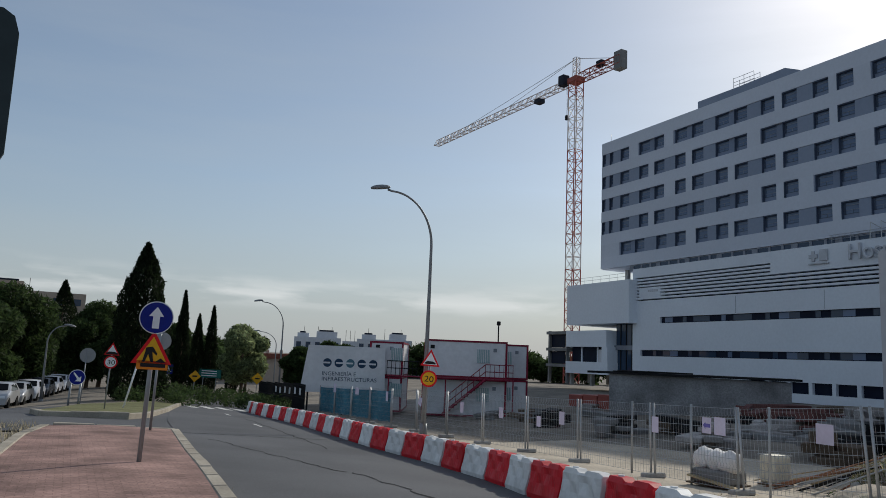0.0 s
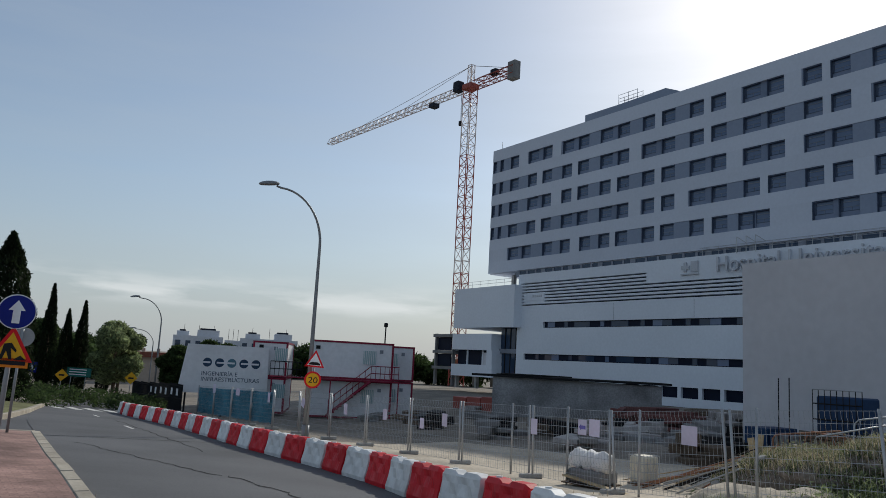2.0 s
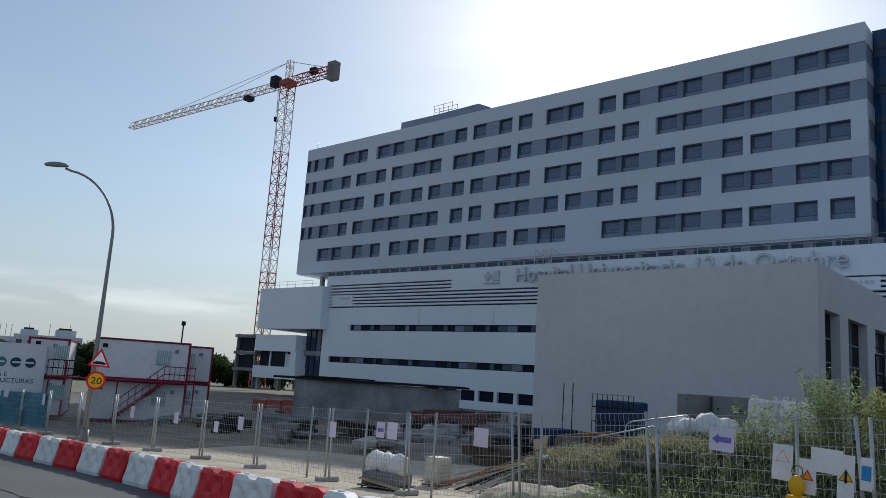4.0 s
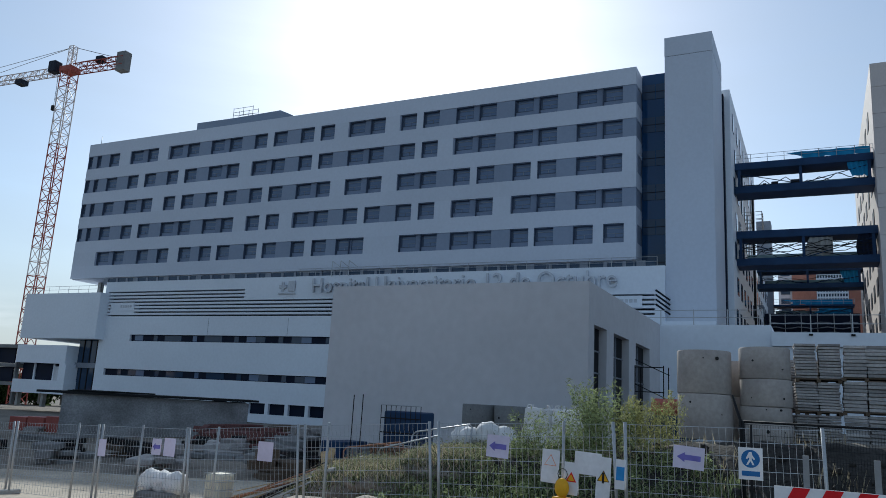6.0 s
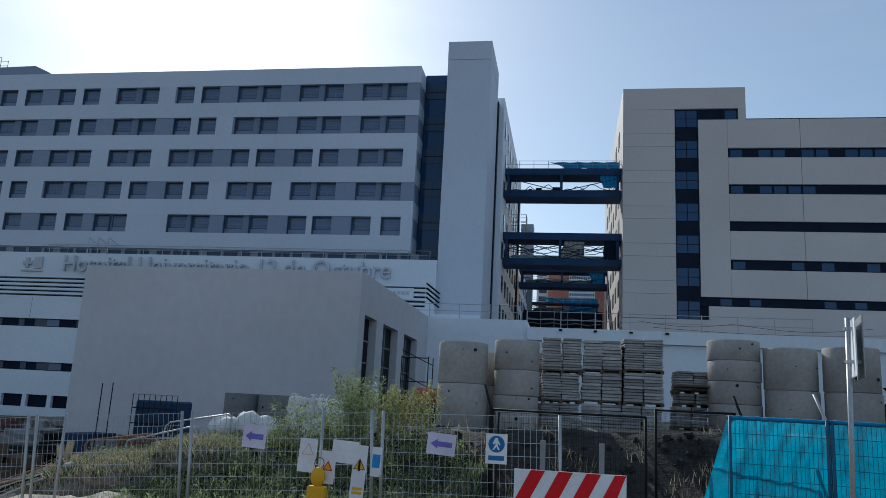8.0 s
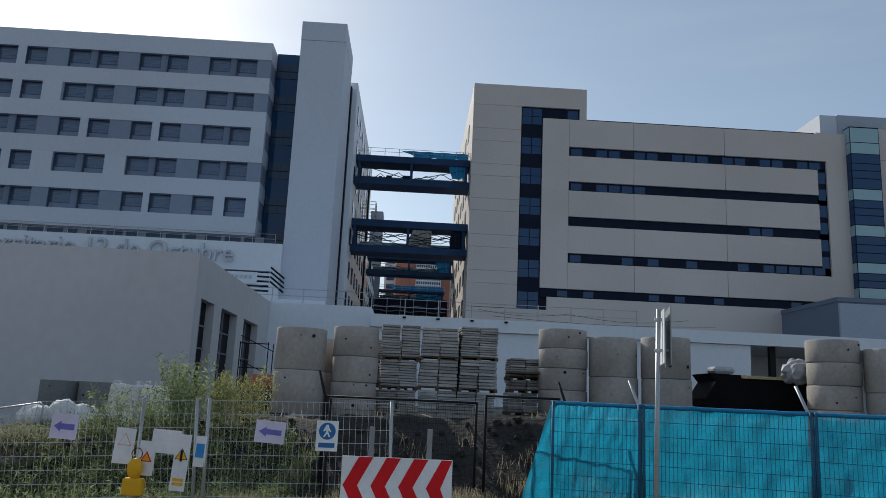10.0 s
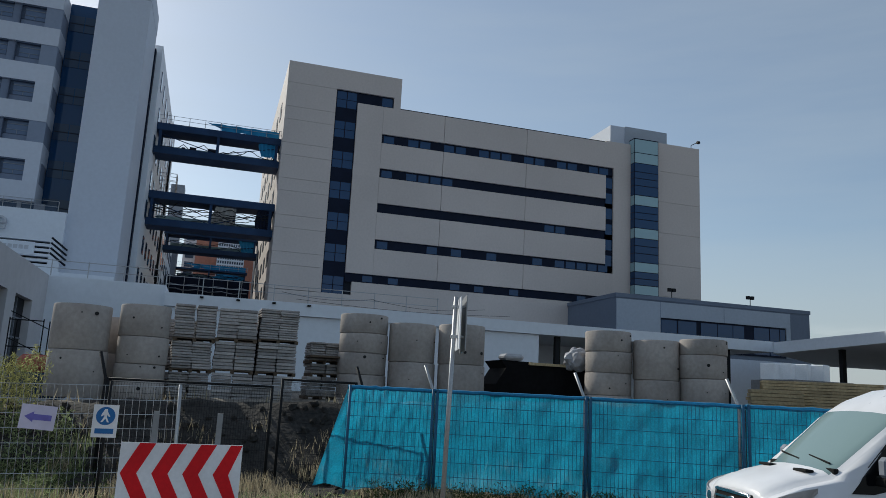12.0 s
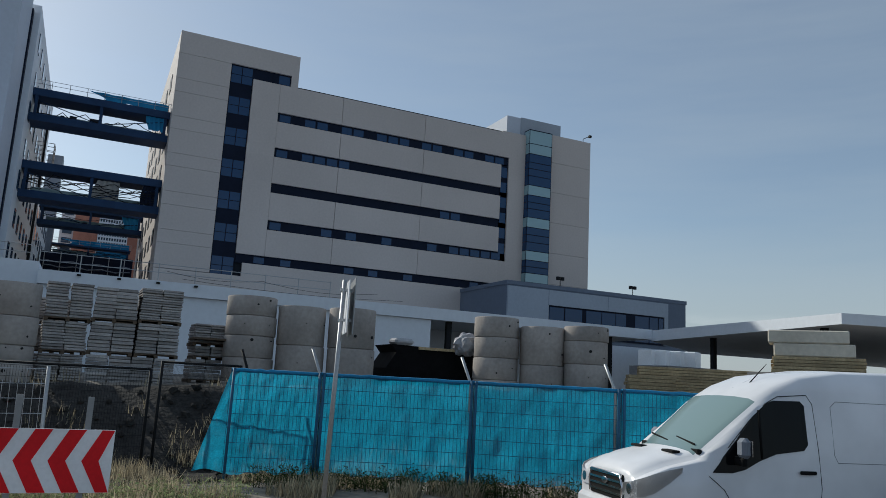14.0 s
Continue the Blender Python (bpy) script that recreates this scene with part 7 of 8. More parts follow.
crate = thing("mesh_crate", "dark blue steel mesh crate on pallets beside the annex", "crate", pose(25, 13.25, base_z + 1.3))
part("load", boxed(-0.6, 0.6, -0.72, 0.72, 0.1, 1.25, 0.05), STEEL_NAVY, crate)
for k in range(9):
    bm = bmesh.new()
    bar(bm, (-0.66, -0.8 + 0.2 * k, 0.0), (-0.66, -0.8 + 0.2 * k, 1.45), 0.015, 4)
    part("bar", bm, STEEL_DARK, crate)
for z in (0.05, 0.5, 1.0, 1.45):
    bm = bmesh.new()
    bar(bm, (-0.66, -0.8, z), (-0.66, 0.8, z), 0.02, 4)
    part("rail", bm, STEEL_GALV if z > 1.4 else STEEL_DARK, crate)
# scaffold trestle and machine by the annex corner
tre = thing("scaffold_trestle", "steel scaffold trestle beside the annex", "scaffold", pose(42, 7.9, 1.4))
for yy in (-0.6, 0.9):
    for xx in (0, 1.5):
        bm = bmesh.new()
        bar(bm, (xx, yy, -0.6), (xx, yy, 3.0), 0.03, 5)
        part("upright", bm, STEEL_DARK, tre)
for z in (0.6, 1.6, 2.9):
    bm = bmesh.new()
    bar(bm, (0, -0.6, z), (0, 0.9, z), 0.03, 5)
    bar(bm, (0, -0.9, z - 0.4), (0, 0.9, z + 0.4), 0.025, 5)
    part("rail", bm, STEEL_DARK, tre)
mac = thing("site_machine", "red and dark compact machine beside the rings", "machine", pose(27.5, 4.6, 1.0))
part("body", boxed(-0.8, 0.8, -0.9, 0.6, 0.0, 0.8, 0.1), STEEL_NAVY, mac)
part("hood", boxed(-0.5, 0.5, -0.6, 0.5, 0.8, 1.35, 0.15), CRANE_RED, mac)
# scaffold boards, rails and tubes heaped behind the fence
random.seed(31)
RUST = material("rusty_steel", (0.30, 0.15, 0.09), 0.8, 14, 0.25, 0.002, 0, 1.5, 0.3)
for k in range(30):
    x0, y0 = random.uniform(17.8, 20.2), random.uniform(11.0, 12.9)
    x1, y1 = x0 + random.uniform(-1.6, 0.6), y0 + random.uniform(2.2, 4.0)
    z0 = max(mound_top(x0, y0), site(x0, y0)) + random.uniform(0.03, 0.22)
    ob = part("scaffold_pole", tube([(x0, y0, z0), ((x0 + x1) / 2, (y0 + y1) / 2, (z0 + site(x1, y1)) / 2 + 0.02), (x1, y1, site(x1, y1) + 0.0)], random.choice((0.016, 0.022, 0.03)), 6), (STEEL_GALV, TIMBER, STEEL_DARK, STEEL_GALV, RUST)[k % 5])
    tagged(ob, "loose pole sliding off a spoil mound", "pole", "loose poles")
for k, (x, y, dz, tip, lean, turn) in enumerate(((20.6, 12.0, -0.12, -9, 10, 4), (20.9, 11.6, -0.10, 4, 24, -8), (20.4, 10.4, 0.0, -16, -20, 12), (20.9, 10.0, 0.0, -12, 30, -6), (21.3, 12.9, -0.3, 6, 14, 20))):
    z = max(mound_top(x, y), site(x, y)) + dz + 0.12
    rusty = k in (0, 1, 4)
    b = thing("crowd_barrier", ("rusty" if rusty else "galvanised") + " tubular site barrier tipped on a heap", "barrier", pose(x, y, z, tip, lean, turn), "tubular barriers")
    part("frame", tube([(0, -1.0, 0.05), (0, -1.0, 0.75), (0, -0.9, 0.85), (0, 0.9, 0.85), (0, 1.0, 0.75), (0, 1.0, 0.05), (0, -1.0, 0.05)], 0.024, 6), RUST if rusty else STEEL_GALV, b)
    for i in range(12 if rusty else 6):
        bm = bmesh.new()
        yy = -0.85 + 1.7 * i / (11 if rusty else 5)
        bar(bm, (0, yy, 0.05), (0, yy, 0.85), 0.009, 4)
        part("spindle", bm, RUST if rusty else STEEL_GALV, b)
for x, y, h in ((25.2, 15.8, 1.95), (25.2, 15.4, 1.98)):
    ob = part("upright_bar", tube([(x, y, site(x, y) - 0.1), (x + 0.03, y, h)], 0.02, 6), STEEL_DARK)
    tagged(ob, "thin dark steel bar standing in the ground", "bar", "upright bars")
for x, y, tip in ((18.3, 12.05, 4), (18.6, 12.35, -12)):
    z = max(mound_top(x, y), site(x, y)) - 0.05
    ob = part("upright_board", boxed(-0.02, 0.02, -0.09, 0.09, 0, 0.62, 0.004), TIMBER)
    ob.matrix_basis = pose(x, y, z, tip, 6, 10)
    tagged(ob, "pale board stuck upright in a spoil mound", "board", "upright boards")
for x, y, sx, sy, h, mat, lab_, cat in ((33, 20.5, 1.0, 1.4, 1.1, STEEL_NAVY, "dark blue open skip by the annex", "skip"), (40, 32, 1.2, 2.6, 1.0, BRICKS, "reddish stacked brick pallets", "bricks"), (44, 36, 1.2, 3.2, 1.0, BRICKS, "reddish stacked brick pallets", "bricks"),
                             (42, 47, 1.0, 2.2, 1.4, SLAB_MAT, "grey stacked blocks on pallets", "blocks"), (44, 55, 3.0, 3.0, 1.3, CRANE_RED, "red painted steel container", "container"), (34, 44, 0.8, 2.4, 0.5, CONCRETE_DARK, "low dark pile of materials", "pile"), (27, 33, 0.7, 2.0, 0.35, CONCRETE_DARK, "low dark pile of materials", "pile"),
                             (30, 26, 0.5, 2.6, 0.3, CONCRETE_DARK, "low dark pile of materials", "pile"), (38, 29, 1.0, 3.0, 0.7, STEEL_DARK, "dark stacked steel frames", "frames")):
    z = site(x, y) - 0.08
    t = thing("material_stack", lab_, cat, pose(x, y, z, 0, 0, random.uniform(-12, 12)))
    n = max(2, int(sy / 0.8))
    for k in range(n):
        hh = h * random.uniform(0.7, 1.0)
        part("unit", boxed(-sx, sx, -sy + 2 * sy * k / n, -sy + 2 * sy * (k + 0.92) / n, 0, hh, 0.03), mat, t)

random.seed(77)
clutter_mats = [(STEEL_DARK, "dark heap of scaffold frames"), (CONCRETE_DARK, "grey heap of broken concrete"), (PALLET_WOOD, "brown heap of old pallets"), (BRICKS, "reddish pallet of bricks"), (CONCRETE_DARK, "dark grey heap of formwork panels"), (SLAB_MAT, "pale stack of blocks")]
for k in range(84):
    x, y = random.uniform(24, 50), random.uniform(16, 56)
    if 33 < x < 56 and (y < 26 or 36 < y < 52) or x < 33 and y > 46:
        continue
    mat, lab_ = random.choice(clutter_mats)
    t = thing("site_heap", lab_, "heap", pose(x, y, site(x, y) - 0.1, 0, 0, random.uniform(0, 90)), "heaps of site materials")
    for i in range(random.randint(3, 6)):
        a, b, c = random.uniform(0.3, 1.4), random.uniform(0.2, 0.6), random.uniform(0.15, 0.5)
        ob = part("piece", boxed(-a, a, -b, b, 0, c, 0.03), mat, t)
        ob.matrix_basis = pose(random.uniform(-0.7, 0.7), random.uniform(-0.5, 0.5), 0.32 * (i // 2), random.uniform(-6, 6), random.uniform(-6, 6), random.uniform(-40, 40))

# grey block structure in front of the hospital
gb = thing("concrete_shed", "unfinished grey concrete block shed with a flat roof", "shed")
bm = bmesh.new()
pts = [(36.9, 46.9), (39.6, 44.4), (46.5, 38.6), (50, 42), (40.5, 50.5)]
lo_ = [bm.verts.new((x, y, -2.0)) for x, y in pts]
hi_ = [bm.verts.new((x, y, z)) for (x, y), z in zip(pts, (1.15, 1.15, 1.05, 1.05, 1.15))]
bm.faces.new(lo_), bm.faces.new(hi_[::-1])
for k in range(5):
    bm.faces.new((lo_[k], hi_[k], hi_[(k + 1) % 5], lo_[(k + 1) % 5]))
bmesh.ops.recalc_face_normals(bm, faces=bm.faces)
part("wall", bm, material("rough_blockwork", (0.27, 0.27, 0.275), 0.9, 9, 0.2, 0.008, 0, 0.6, 0.3), gb)
bm = bmesh.new()
pts = [(35.6, 47.9), (39.4, 43.9), (46.9, 38.0), (50.5, 42), (40.5, 51.2)]
lo_ = [bm.verts.new((x, y, 1.16)) for x, y in pts]
hi_ = [bm.verts.new((x, y, 1.32)) for x, y in pts]
bm.faces.new(lo_), bm.faces.new(hi_[::-1])
for k in range(5):
    bm.faces.new((lo_[k], hi_[k], hi_[(k + 1) % 5], lo_[(k + 1) % 5]))
bmesh.ops.recalc_face_normals(bm, faces=bm.faces)
part("roof_slab", bm, STEEL_DARK, gb)
bm = bmesh.new()
for k in range(9):
    bar(bm, (37 + 0.2 * k, 46.6 - 0.25 * k, 1.36 + 0.03 * (k % 3)), (39.5 + 0.2 * k, 44.2 - 0.2 * k, 1.4), 0.05, 5)
part("roof_planks", bm, STEEL_DARK, gb)

# ---- site cabins ----
CABIN_WHITE = material("white_cabin_panel", (0.70, 0.70, 0.72), 0.55, 4, 0.05, 0, 0, 0.4, 0.08)
MAROON = material("maroon_steel", (0.22, 0.015, 0.04), 0.5, 10, 0.1)


def cabin(parent_pose, L, W, H, label, storeys=2, door=True):
    c = thing("site_cabin", label, "cabin", parent_pose, "site cabins")
    for s in range(storeys):
        z = s * (H + 0.06)
        part("body", boxed(0.04, L - 0.04, 0.04, W - 0.04, z + 0.1, z + H - 0.08), CABIN_WHITE, c)
        for zz in (z, z + H - 0.12):
            part("rail", boxed(0, L, 0, W, zz, zz + 0.13), MAROON, c)
        for x in (0, L - 0.14):
            for y in (0, W - 0.14):
                part("corner_post", boxed(x, x + 0.14, y, y + 0.14, z + 0.1, z + H - 0.08), MAROON, c)
        w = part("grille_window", boxed(L * 0.64, L * 0.64 + 0.9, -0.02, 0.04, z + 1.1, z + 2.05), GLASS_PALE, c)
        for k in range(7):
            part("grille_bar", boxed(L * 0.64 + 0.05 + 0.13 * k, L * 0.64 + 0.08 + 0.13 * k, -0.06, -0.03, z + 1.05, z + 2.1), CABIN_WHITE, w)
        part("vent", boxed(0.45, 0.75, 0.0, 0.04, z + 2.0, z + 2.25), STEEL_DARK, c)
        part("small_vent", boxed(L - 1.0, L - 0.75, 0.0, 0.04, z + 1.9, z + 2.15), FRAME_GREY, c)
        for k in range(int(W / 0.7)):
            part("panel_rib", boxed(0.02, 0.04, 0.3 + 0.7 * k, 0.36 + 0.7 * k, z + 0.2, z + H - 0.15), FRAME_GREY, c)
    return c


cab = cabin(pose(22.85, 50.0, -2.25, 0, 0, -27.5), 5.95, 2.45, 2.64, "white two-storey site cabin with maroon frame")
cabin(pose(19.9, 53.2, -2.25, 0, 0, -27.5), 2.5, 5.9, 2.50, "white two-storey site cabin seen end on")
cabin(pose(26.0, 52.2, -2.25, 0, 0, -27.5), 5.95, 2.45, 2.60, "white two-storey site cabin behind another")
st = thing("steel_staircase", "maroon steel staircase and landing on a cabin", "staircase", pose(22.85, 50.0, -2.25, 0, 0, -27.5))
part("walkway", boxed(-2.5, 6.4, -1.0, -0.03, 2.62, 2.70), MAROON, st)
for x in (-2.4, 0.0, 1.6, 6.3):
    part("prop", boxed(x, x + 0.09, -0.98, -0.9, 0, 2.62), MAROON, st)
bm = bmesh.new()
for x in np.arange(4.4, 6.4, 0.32):
    bar(bm, (x, -0.97, 2.7), (x, -0.97, 3.7), 0.02, 4)
for z in (3.2, 3.7):
    bar(bm, (4.4, -0.97, z), (6.35, -0.97, z), 0.03, 4)
bar(bm, (4.4, -1.0, 3.7), (1.6, -1.0, 1.3), 0.03, 4)
bar(bm, (4.4, -1.0, 3.2), (1.6, -1.0, 0.8), 0.03, 4)
for k in range(8):
    bar(bm, (4.4 - 0.4 * k, -1.0, 3.7 - 0.343 * k), (4.4 - 0.4 * k, -1.0, 2.7 - 0.343 * k), 0.02, 4)
part("handrail", bm, MAROON, st)
bm = bmesh.new()
bar(bm, (4.4, -1.0, 2.65), (1.5, -1.0, 0.15), 0.09, 4)
bar(bm, (4.4, -0.2, 2.65), (1.5, -0.2, 0.15), 0.09, 4)
part("stringer", bm, MAROON, st)
for k in range(12):
    part("tread", boxed(4.2 - 0.24 * k, 4.45 - 0.24 * k, -1.0, -0.2, 2.5 - 0.21 * k, 2.54 - 0.21 * k), MAROON, st)
bm = bmesh.new()
for x in np.arange(-2.5, -0.3, 0.3):
    bar(bm, (x, -0.97, 2.7), (x, -0.97, 3.7), 0.02, 4)
for z in (3.2, 3.7):
    bar(bm, (-2.5, -0.97, z), (-0.3, -0.97, z), 0.03, 4)
part("landing_rail", bm, STEEL_DARK, st)
mast = part("cabin_mast", tube([(28.0, 48.4, 3.0), (28.0, 48.4, 4.6)], 0.05, 6), STEEL_DARK)
tagged(mast, "thin dark mast with a sensor on a cabin", "mast")
sen = part("mast_sensor", boxed(27.88, 28.12, 48.28, 48.52, 4.3, 4.6, 0.04), STEEL_DARK, mast)

# company banner on a tall hoarding; the mark is drawn as plain shapes
hoard = thing("company_hoarding", "large pale hoarding with a dark blue company mark", "hoarding", pose(15.25, 53.95, 0, 0, 0, -18.9))
bm = bmesh.new()
prof = [(-0.2, -1.0), (5.85, -0.9), (5.75, 2.33), (0.25, 2.33)]
a = [bm.verts.new((x, -0.1, z)) for x, z in prof]
b = [bm.verts.new((x, 0.3, z)) for x, z in prof]
bm.faces.new(a), bm.faces.new(b[::-1])
for k in range(4):
    bm.faces.new((a[k], b[k], b[(k + 1) % 4], a[(k + 1) % 4]))
bmesh.ops.recalc_face_normals(bm, faces=bm.faces)
part("panel", bm, CABIN_WHITE, hoard)
MARK = material("dark_blue_mark", (0.03, 0.06, 0.11), 0.6)
MARK2 = material("teal_mark", (0.08, 0.17, 0.22), 0.6)
for k in range(5):
    x = 1.35 + 0.82 * k
    out = disc(0.31, 20, x + 0.3, 1.12)
    ob = part("mark_shape", flat(out), MARK if k != 2 else MARK2, hoard)
    ob.matrix_basis = pose(0, -0.11, 0)
    ob = part("mark_gap", flat(rect(x + (0.1 if k % 2 else 0.0), x + (0.65 if k % 2 else 0.5), 1.06, 1.18)), CABIN_WHITE, hoard)
    ob.matrix_basis = pose(0, -0.118, 0)
lettering("caption", "INGENIERÍA E", 0.40, pose(1.3, -0.11, 0.22, 90, 0, 0), MARK, hoard, 0.004, 2.4)
lettering("caption", "INFRAESTRUCTURAS", 0.40, pose(1.3, -0.11, -0.16, 90, 0, 0), MARK, hoard, 0.004, 3.9)
for x in (0.3, 2.8, 5.4):
    part("prop", boxed(x, x + 0.12, 0.3, 0.42, -2.6, 2.2), STEEL_DARK, hoard)

# ---- street lamps ----
LAMP_GREY = material("lamp_grey", (0.26, 0.27, 0.28), 0.5, 20, 0.08, 0, 0.4)


def street_lamp(x, y, z, h, reach, dx, dy, label, r=0.11):
    t = thing("street_lamp", label, "street lamp", pose(x, y, z), "street lamps")
    u = Vector((dx, dy, 0)).normalized()
    pts = [Vector((0, 0, -0.2)), Vector((0, 0, h * 0.4)), Vector((0, 0, h * 0.76))]
    for k in range(1, 13):
        a = math.pi / 2 * k / 12
        pts.append(u * (reach * 0.9 * (1 - math.cos(a))) + Vector((0, 0, h * 0.76 + h * 0.21 * math.sin(a))))
    pts.append(u * reach + Vector((0, 0, h * 0.975)))
    n = len(pts)
    part("pole", tube(pts, r, 10, [r * (1 - 0.62 * min(1, p.z / h + i / n * 0.2)) for i, p in enumerate(pts)]), LAMP_GREY, t)
    bm = bmesh.new()
    bmesh.ops.create_uvsphere(bm, u_segments=16, v_segments=8, radius=1, matrix=Matrix.Diagonal((0.42, 0.17, 0.12, 1)))
    for v in bm.verts:
        v.co.z = max(v.co.z, -0.05)
    head = part("head", bm, LAMP_GREY, t)
    head.matrix_basis = Matrix.Translation(u * (reach + 0.3) + Vector((0, 0, h * 0.98))) @ pose(0, 0, 0, 0, 8, math.degrees(math.atan2(u.y, u.x)))
    bm = bmesh.new()
    bar(bm, (0, 0, 0), (0, 0, 0.6), r * 1.4, 10)
    part("base_collar", bm, LAMP_GREY, t)
    return t


z1 = site(12.85, 28.2)
street_lamp(13.0, 28.2, z1, 8.75 - z1, 1.95, -0.98, 0.17, "tall grey street lamp with a curved arm")
street_lamp(17.2, 68.5, -3.2, 9.6, 2.0, -0.97, 0.2, "tall grey street lamp with a curved arm")
street_lamp(23.7, 97.2, -3.6, 8.0, 2.2, -0.97, 0.2, "distant grey street lamp with a curved arm")
street_lamp(-1.43, 62, -2.9, 6.0, 1.1, 0.97, 0.2, "grey street lamp among the parked cars")


def road_sign(x, y, z0, plates, label, lean=0, r=0.03, posts=(0.0,), top=None):
    t = thing("road_sign", label, "road sign", faces_eye(x, y, z0, None, lean))
    hi = max(p[1] for p in plates) + 0.25 if top is None else top
    for px_ in posts:
        bm = bmesh.new()
        bar(bm, (px_, 0.05, -0.1), (px_, 0.05, hi), r, 8)
        part("post", bm, SIGN_BACK, t)
    for sort, h, size in plates:
        d = 0.0
        if sort == "up":
            layer("rim", disc(size, 36, 0, h), 0.0, SIGN_WHITE, t)
            layer("face", disc(size * 0.94, 36, 0, h), 0.008, SIGN_BLUE, t, "blue disc with a white arrow")
            layer("arrow", [(-0.06 * size / 0.3, h - 0.2 * size / 0.3), (0.06 * size / 0.3, h - 0.2 * size / 0.3), (0.06 * size / 0.3, h + 0.02), (0.13 * size / 0.3, h + 0.02), (0, h + 0.2 * size / 0.3), (-0.13 * size / 0.3, h + 0.02), (-0.06 * size / 0.3, h + 0.02)], 0.016, SIGN_WHITE, t)
        elif sort == "keep":
            layer("rim", disc(size, 36, 0, h), 0.0, SIGN_WHITE, t)
            layer("face", disc(size * 0.92, 36, 0, h), 0.008, SIGN_BLUE, t, "blue disc")
            layer("arrow", [(-0.6 * size + 0.1 * size, h + 0.55 * size), (-0.35 * size, h + 0.62 * size), (0.25 * size, h - 0.05 * size), (0.5 * size, h + 0.2 * size), (0.5 * size, h - 0.5 * size), (-0.2 * size, h - 0.5 * size), (0.05 * size, h - 0.25 * size)], 0.016, SIGN_WHITE, t)
        elif sort in ("works", "bump"):
            layer("rim", tri(size, h), 0.0, SIGN_RED, t, "red border")
            layer("face", tri(size * 0.72, h), 0.008, SIGN_YELLOW if sort == "works" else SIGN_WHITE, t)
            if sort == "works":
                layer("symbol", [(-0.14, h - 0.15), (-0.10, h - 0.15), (-0.06, h - 0.02), (-0.01, h - 0.15), (0.03, h - 0.15), (0.0, h + 0.02), (0.07, h - 0.04), (0.08, h - 0.01), (0.0, h + 0.1), (-0.1, h + 0.08), (-0.11, h)], 0.016, SIGN_BLACK, t)
                layer("heap", [(0.05, h - 0.15), (0.22, h - 0.15), (0.14, h - 0.08)], 0.016, SIGN_BLACK, t)
            else:
                layer("symbol", [(-0.22, h - 0.14), (0.22, h - 0.14), (0.22, h - 0.08), (0.1, h - 0.03), (-0.1, h - 0.03), (-0.22, h - 0.08)], 0.016, SIGN_BLACK, t)
        elif sort in ("30", "20"):
            layer("rim", disc(size, 36, 0, h), 0.0, SIGN_RED, t, "red border")
            layer("face", disc(size * 0.78, 36, 0, h), 0.008, SIGN_WHITE if sort == "30" else SIGN_YELLOW, t)
            lettering("number", sort, size * 1.0, pose(-size * 0.55, -0.014, h - size * 0.36, 90, 0, 0), SIGN_BLACK, t, 0.003, size * 1.1)
        elif sort == "board":
            layer("board", rect(-0.22, 0.26, h - 0.07, h + 0.07), 0.0, SIGN_ORANGE, t)
            layer("caption_bar", rect(-0.16, 0.22, h - 0.03, h + 0.03), 0.008, SIGN_BLACK, t)
        elif sort == "back":
            layer("plate_back", disc(size, 32, 0.05, h), -0.10, SIGN_BACK, t, "grey back of a round sign")
        elif sort == "crossing":
            layer("plate", rect(-size, size, h - size, h + size), 0.0, SIGN_BLUE, t)
            layer("field", tri(size * 0.85, h - 0.04), 0.008, SIGN_WHITE, t)
        elif sort == "direction":
            layer("plate", rect(-size, size, h - size * 0.4, h + size * 0.4), 0.0, material("green_panel", (0.02, 0.14, 0.12), 0.5), t)
            for k in range(3):
                layer("caption_bar", rect(-size * 0.8, size * 0.6, h - 0.24 * size + 0.22 * size * k, h - 0.16 * size + 0.22 * size * k), 0.008, SIGN_WHITE, t)
        elif sort == "yellow":
            layer("plate", disc(size, 4, 0, h), 0.0, SIGN_YELLOW, t)
            layer("arrow", rect(-size * 0.4, size * 0.4, h - 0.06, h + 0.06), 0.008, SIGN_BLACK, t)
    return t


road_sign(1.18, 13.28, -0.06, (("up", 2.27, 0.265), ("works", 1.70, 0.36), ("board", 1.50, 0.3)), "blue ahead-only disc and a road works triangle on a leaning post", 1.5, 0.04)
road_sign(2.06, 21.0, -0.42, (("back", 2.31, 0.23),), "grey sign back on a thin post", 1, 0.035, top=2.5)
road_sign(1.47, 33, -0.95, (("bump", 2.45, 0.33), ("30", 2.01, 0.25)), "speed bump triangle and thirty limit sign on a post", 2)
road_sign(0.43, 40, -1.45, (("keep", 1.61, 0.36),), "blue disc with a diagonal arrow on two posts", 2, 0.05, (-0.22, 0.2), 1.6)
road_sign(0.78, 44, -1.7, (("back", 2.84, 0.38),), "grey sign back on a post", 2)
road_sign(6.4, 58, -2.2, (("crossing", 2.4, 0.35),), "blue pedestrian crossing sign", 2)
road_sign(8.9, 62, -2.4, (("yellow", 2.0, 0.45),), "small yellow diversion sign", 2)
road_sign(14.6, 66, -2.8, (("yellow", 2.2, 0.5),), "small yellow diversion sign", 2)
road_sign(12.3, 76, -3.0, (("direction", 2.4, 1.0),), "green direction panel on two posts", 2, 0.04, (-0.6, 0.6))
road_sign(12.89, 27.95, z1 + 0.0, (("bump", 1.65 - z1, 0.45), ("20", 0.93 - z1, 0.33)), "speed bump triangle and twenty limit sign on a lamp post", 3)
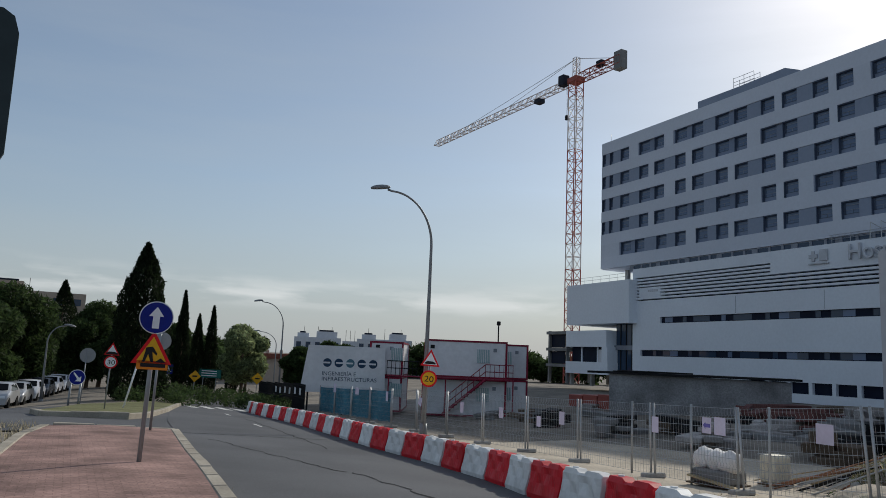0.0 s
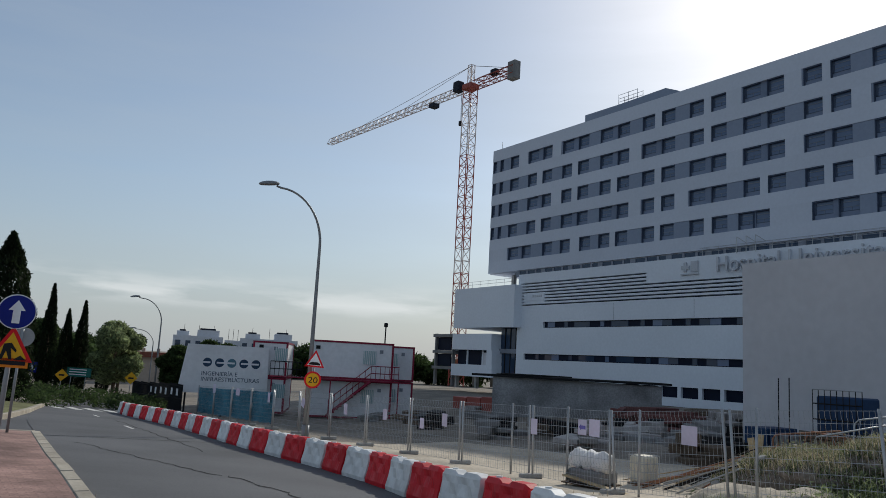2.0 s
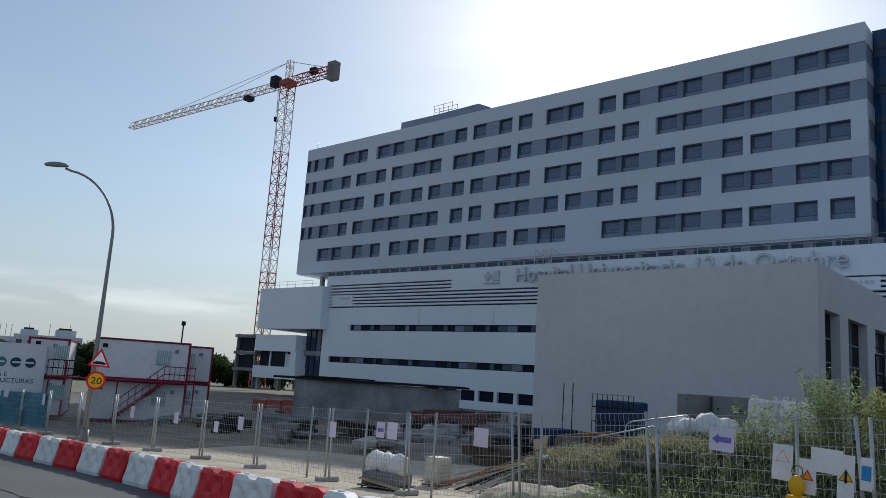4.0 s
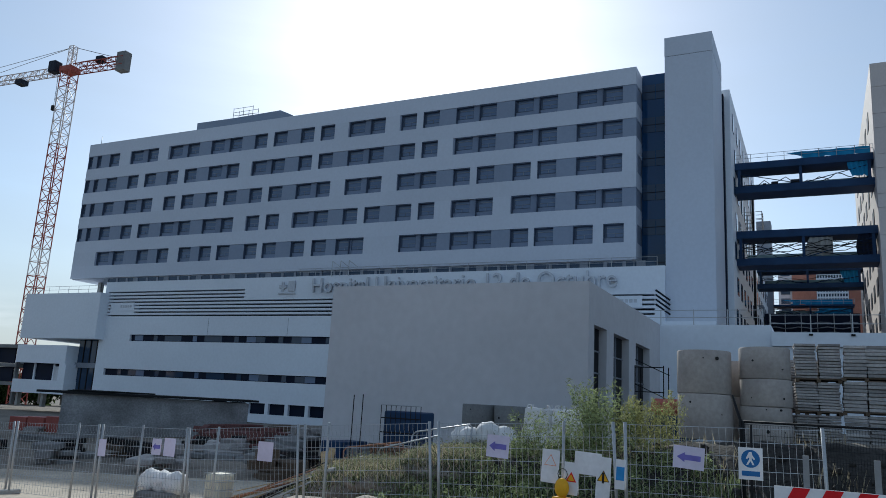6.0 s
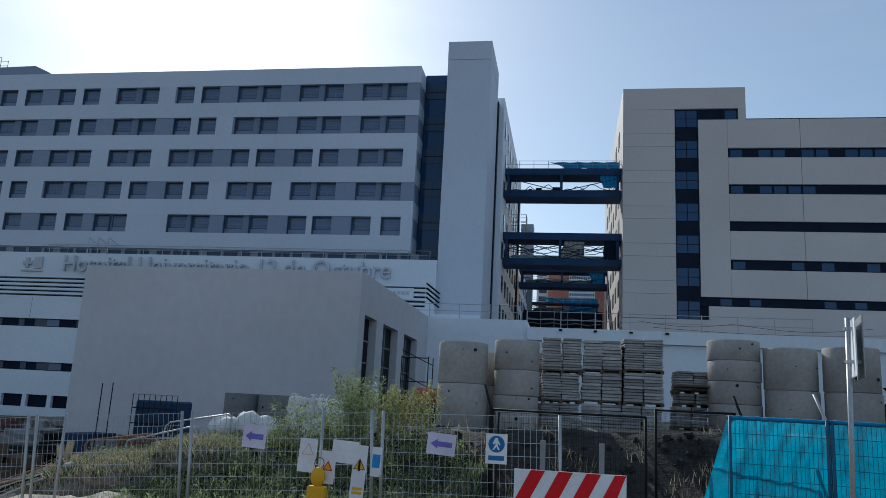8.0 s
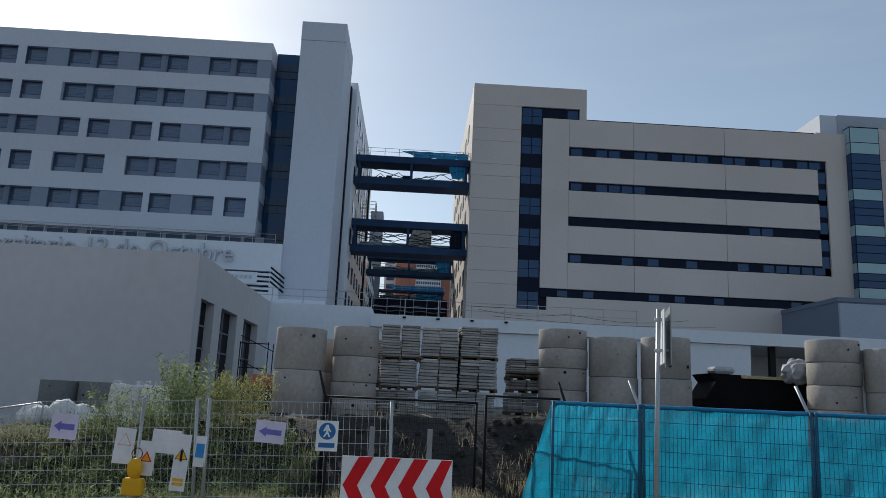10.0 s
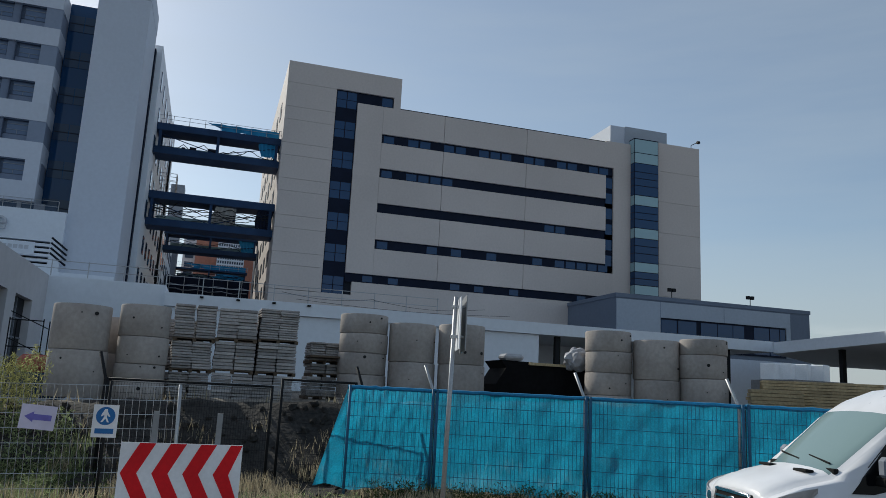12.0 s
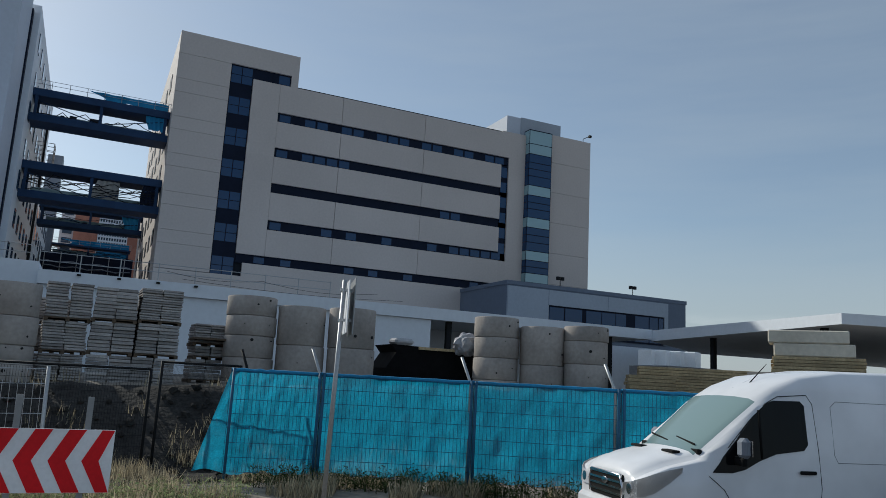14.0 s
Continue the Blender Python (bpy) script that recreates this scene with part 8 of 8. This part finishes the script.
mk = part("marker_pole", tube([(2.3, 36, -1.2), (2.9, 36, 1.6)], 0.04, 6), SIGN_WHITE)
tagged(mk, "thin leaning marker pole on the island", "pole")
# dark back of a large panel close to the pavement
PANEL_OUT = [(-0.6, 2.52), (0.05, 2.52), (0.10, 2.54), (0.125, 2.60), (0.125, 3.18), (0.10, 3.26), (0.05, 3.29), (-0.6, 3.29)]
pan = thing("panel_sign", "dark rounded back of a large sign panel", "sign", pose(-0.485, 4.0, 0, 0, 0, 3.0))
bm = flat(PANEL_OUT, 0.03)
part("panel", bm, material("dark_sign_back", (0.03, 0.045, 0.05), 0.5), pan)
bm = bmesh.new()
bar(bm, (-0.5, 0.06, -0.2), (-0.5, 0.06, 3.5), 0.04, 8)
part("post", bm, STEEL_GALV, pan)

# ---- parked cars by the side road ----
TYRE = RUBBER


def car(x, y, z, yaw, paint, label):
    t = thing("parked_car", label, "car", pose(x, y, z, 0, 0, yaw), "parked cars")
    ss = (0, 0.15, 0.9, 1.3, 1.75, 2.6, 3.4, 4.0, 4.2)
    hh = (0.65, 0.82, 0.98, 1.05, 1.42, 1.50, 1.44, 1.05, 0.75)
    bm = bmesh.new()
    last = None
    for s, h in zip(ss, hh):
        pts = [(0.82, 0.25), (0.88, 0.6), (0.86, min(0.95, h - 0.05)), (0.70 if h > 1.1 else 0.8, h - 0.03), (0.0, h + 0.02)]
        ring = [bm.verts.new((w, -s, q)) for w, q in pts] + [bm.verts.new((-w, -s, q)) for w, q in pts[-2::-1]]
        if last:
            for i in range(len(ring) - 1):
                bm.faces.new((last[i], last[i + 1], ring[i + 1], ring[i])).smooth = True
        else:
            bm.faces.new(ring)
        last = ring
    bm.faces.new(last[::-1])
    bmesh.ops.recalc_face_normals(bm, faces=bm.faces)
    part("body", bm, paint, t)
    quad_plate("windscreen", [(-0.68, -1.26, 1.06), (0.68, -1.26, 1.06), (0.6, -1.7, 1.39), (-0.6, -1.7, 1.39)], VAN_GLASS, t, -0.05)
    for sx in (-1, 1):
        quad_plate("side_window", [(sx * 0.86, -1.5, 1.0), (sx * 0.86, -3.5, 1.0), (sx * 0.73, -3.2, 1.36), (sx * 0.73, -1.9, 1.36)], VAN_GLASS, t, 0.02 * sx)
        part("headlight", boxed(sx * 0.5, sx * 0.78, -0.12, 0.0, 0.62, 0.76, 0.02), LAMP_GLASS, t)
        for yy in (-0.85, -3.3):
            bm = bmesh.new()
            bar(bm, (sx * 0.66, yy, 0.31), (sx * 0.89, yy, 0.31), 0.31, 18)
            part("wheel", bm, TYRE, t)
    part("grille", boxed(-0.4, 0.4, -0.06, 0.02, 0.42, 0.6, 0.02), RUBBER, t)
    part("number_plate", boxed(-0.26, 0.26, 0.0, 0.03, 0.34, 0.44), SIGN_WHITE, t)
    return t


SILVER = material("silver_car_paint", (0.45, 0.46, 0.48), 0.3, 4, 0.03, 0, 0.5)
DARKCAR = material("dark_car_paint", (0.05, 0.06, 0.08), 0.25, 4, 0.03)
for k, (paint, lab_) in enumerate(((SILVER, "silver car parked under trees"), (SILVER, "silver car parked under trees"), (VAN_WHITE, "white car parked under trees"), (DARKCAR, "dark car parked under trees"), (VAN_WHITE, "white car parked under trees"), (VAN_WHITE, "white car parked under trees"))):
    x = -3.9 + 0.62 * k
    y = 53 + 5.0 * k
    car(x, y, g(x, y), 173, paint, lab_)

# ---- far buildings ----
APT = material("pale_apartment_wall", (0.60, 0.62, 0.66), 0.8, 2, 0.05, 0, 0, 0.08, 0.06)
TAN = material("tan_apartment_wall", (0.45, 0.36, 0.29), 0.85, 2, 0.06, 0, 0, 0.08, 0.08)


def flats(x, y, yaw, w, d, h, mat, label, rows, cols, steps=()):
    t = thing("apartment_building", label, "building", pose(x, y, -4, 0, 0, yaw), "far apartment buildings")
    part("wall", boxed(0, w, 0, d, 0, h), mat, t)
    for a, b, hh in steps:
        part("roof_storey", boxed(a, b, 1, d - 1, h, h + hh), mat, t)
        part("roof_tank", boxed(a + 0.5, b - 0.8, 1.5, d - 2, h + hh, h + hh + 0.35), FRAME_DARK, t)
    for r in range(rows):
        for c in range(cols):
            x0 = w * (c + 0.25) / cols
            z0 = h - 2.2 - 3.0 * r
            part("window", boxed(x0, x0 + w / cols * 0.5, -0.06, 0.05, z0, z0 + 1.2), GLASS, t)
    for k in range(3):
        bm = bmesh.new()
        xx = w * (0.2 + 0.3 * k)
        bar(bm, (xx, 3, h), (xx, 3, h + 2.4), 0.04, 4)
        part("aerial", bm, STEEL_DARK, t)
    return t


flats(42.6, 159.5, -17, 9.8, 12, 9.1, APT, "pale blue-grey stepped apartment building", 3, 5, ((0.6, 3.0, 0.9), (4.6, 9.0, 1.3)))
flats(52.6, 157.5, -20, 3.2, 12, 8.6, APT, "pale blue-grey stepped apartment building", 3, 2)
flats(55.2, 155.6, -21, 11.8, 12, 9.2, APT, "pale blue-grey stepped apartment building", 3, 6, ((1, 4, 1.0), (7.0, 10.6, 1.3)))
flats(-16, 150, 6, 18, 14, 14.5, TAN, "tan apartment building behind the trees", 5, 6, ((3, 8, 1.6),))
flats(3, 152, 2, 9, 12, 9.5, TAN, "tan apartment building behind the trees", 3, 3, ((4, 8, 1.5),))
low_far = thing("brick_arcade", "long low reddish building with a tiled roof", "building", pose(28, 125, -4, 0, 0, -15))
part("wall", boxed(0, 16, 0, 10, 0, 4.6), TAN, low_far)
part("roof", boxed(-0.6, 16.6, -0.6, 10.6, 4.6, 5.4), material("red_roof_tile", (0.20, 0.07, 0.05), 0.9, 5, 0.2), low_far)
for k in range(7):
    part("chimney", boxed(0.8 + 2.2 * k, 1.3 + 2.2 * k, 2, 2.6, 5.4, 6.0), TAN, low_far)
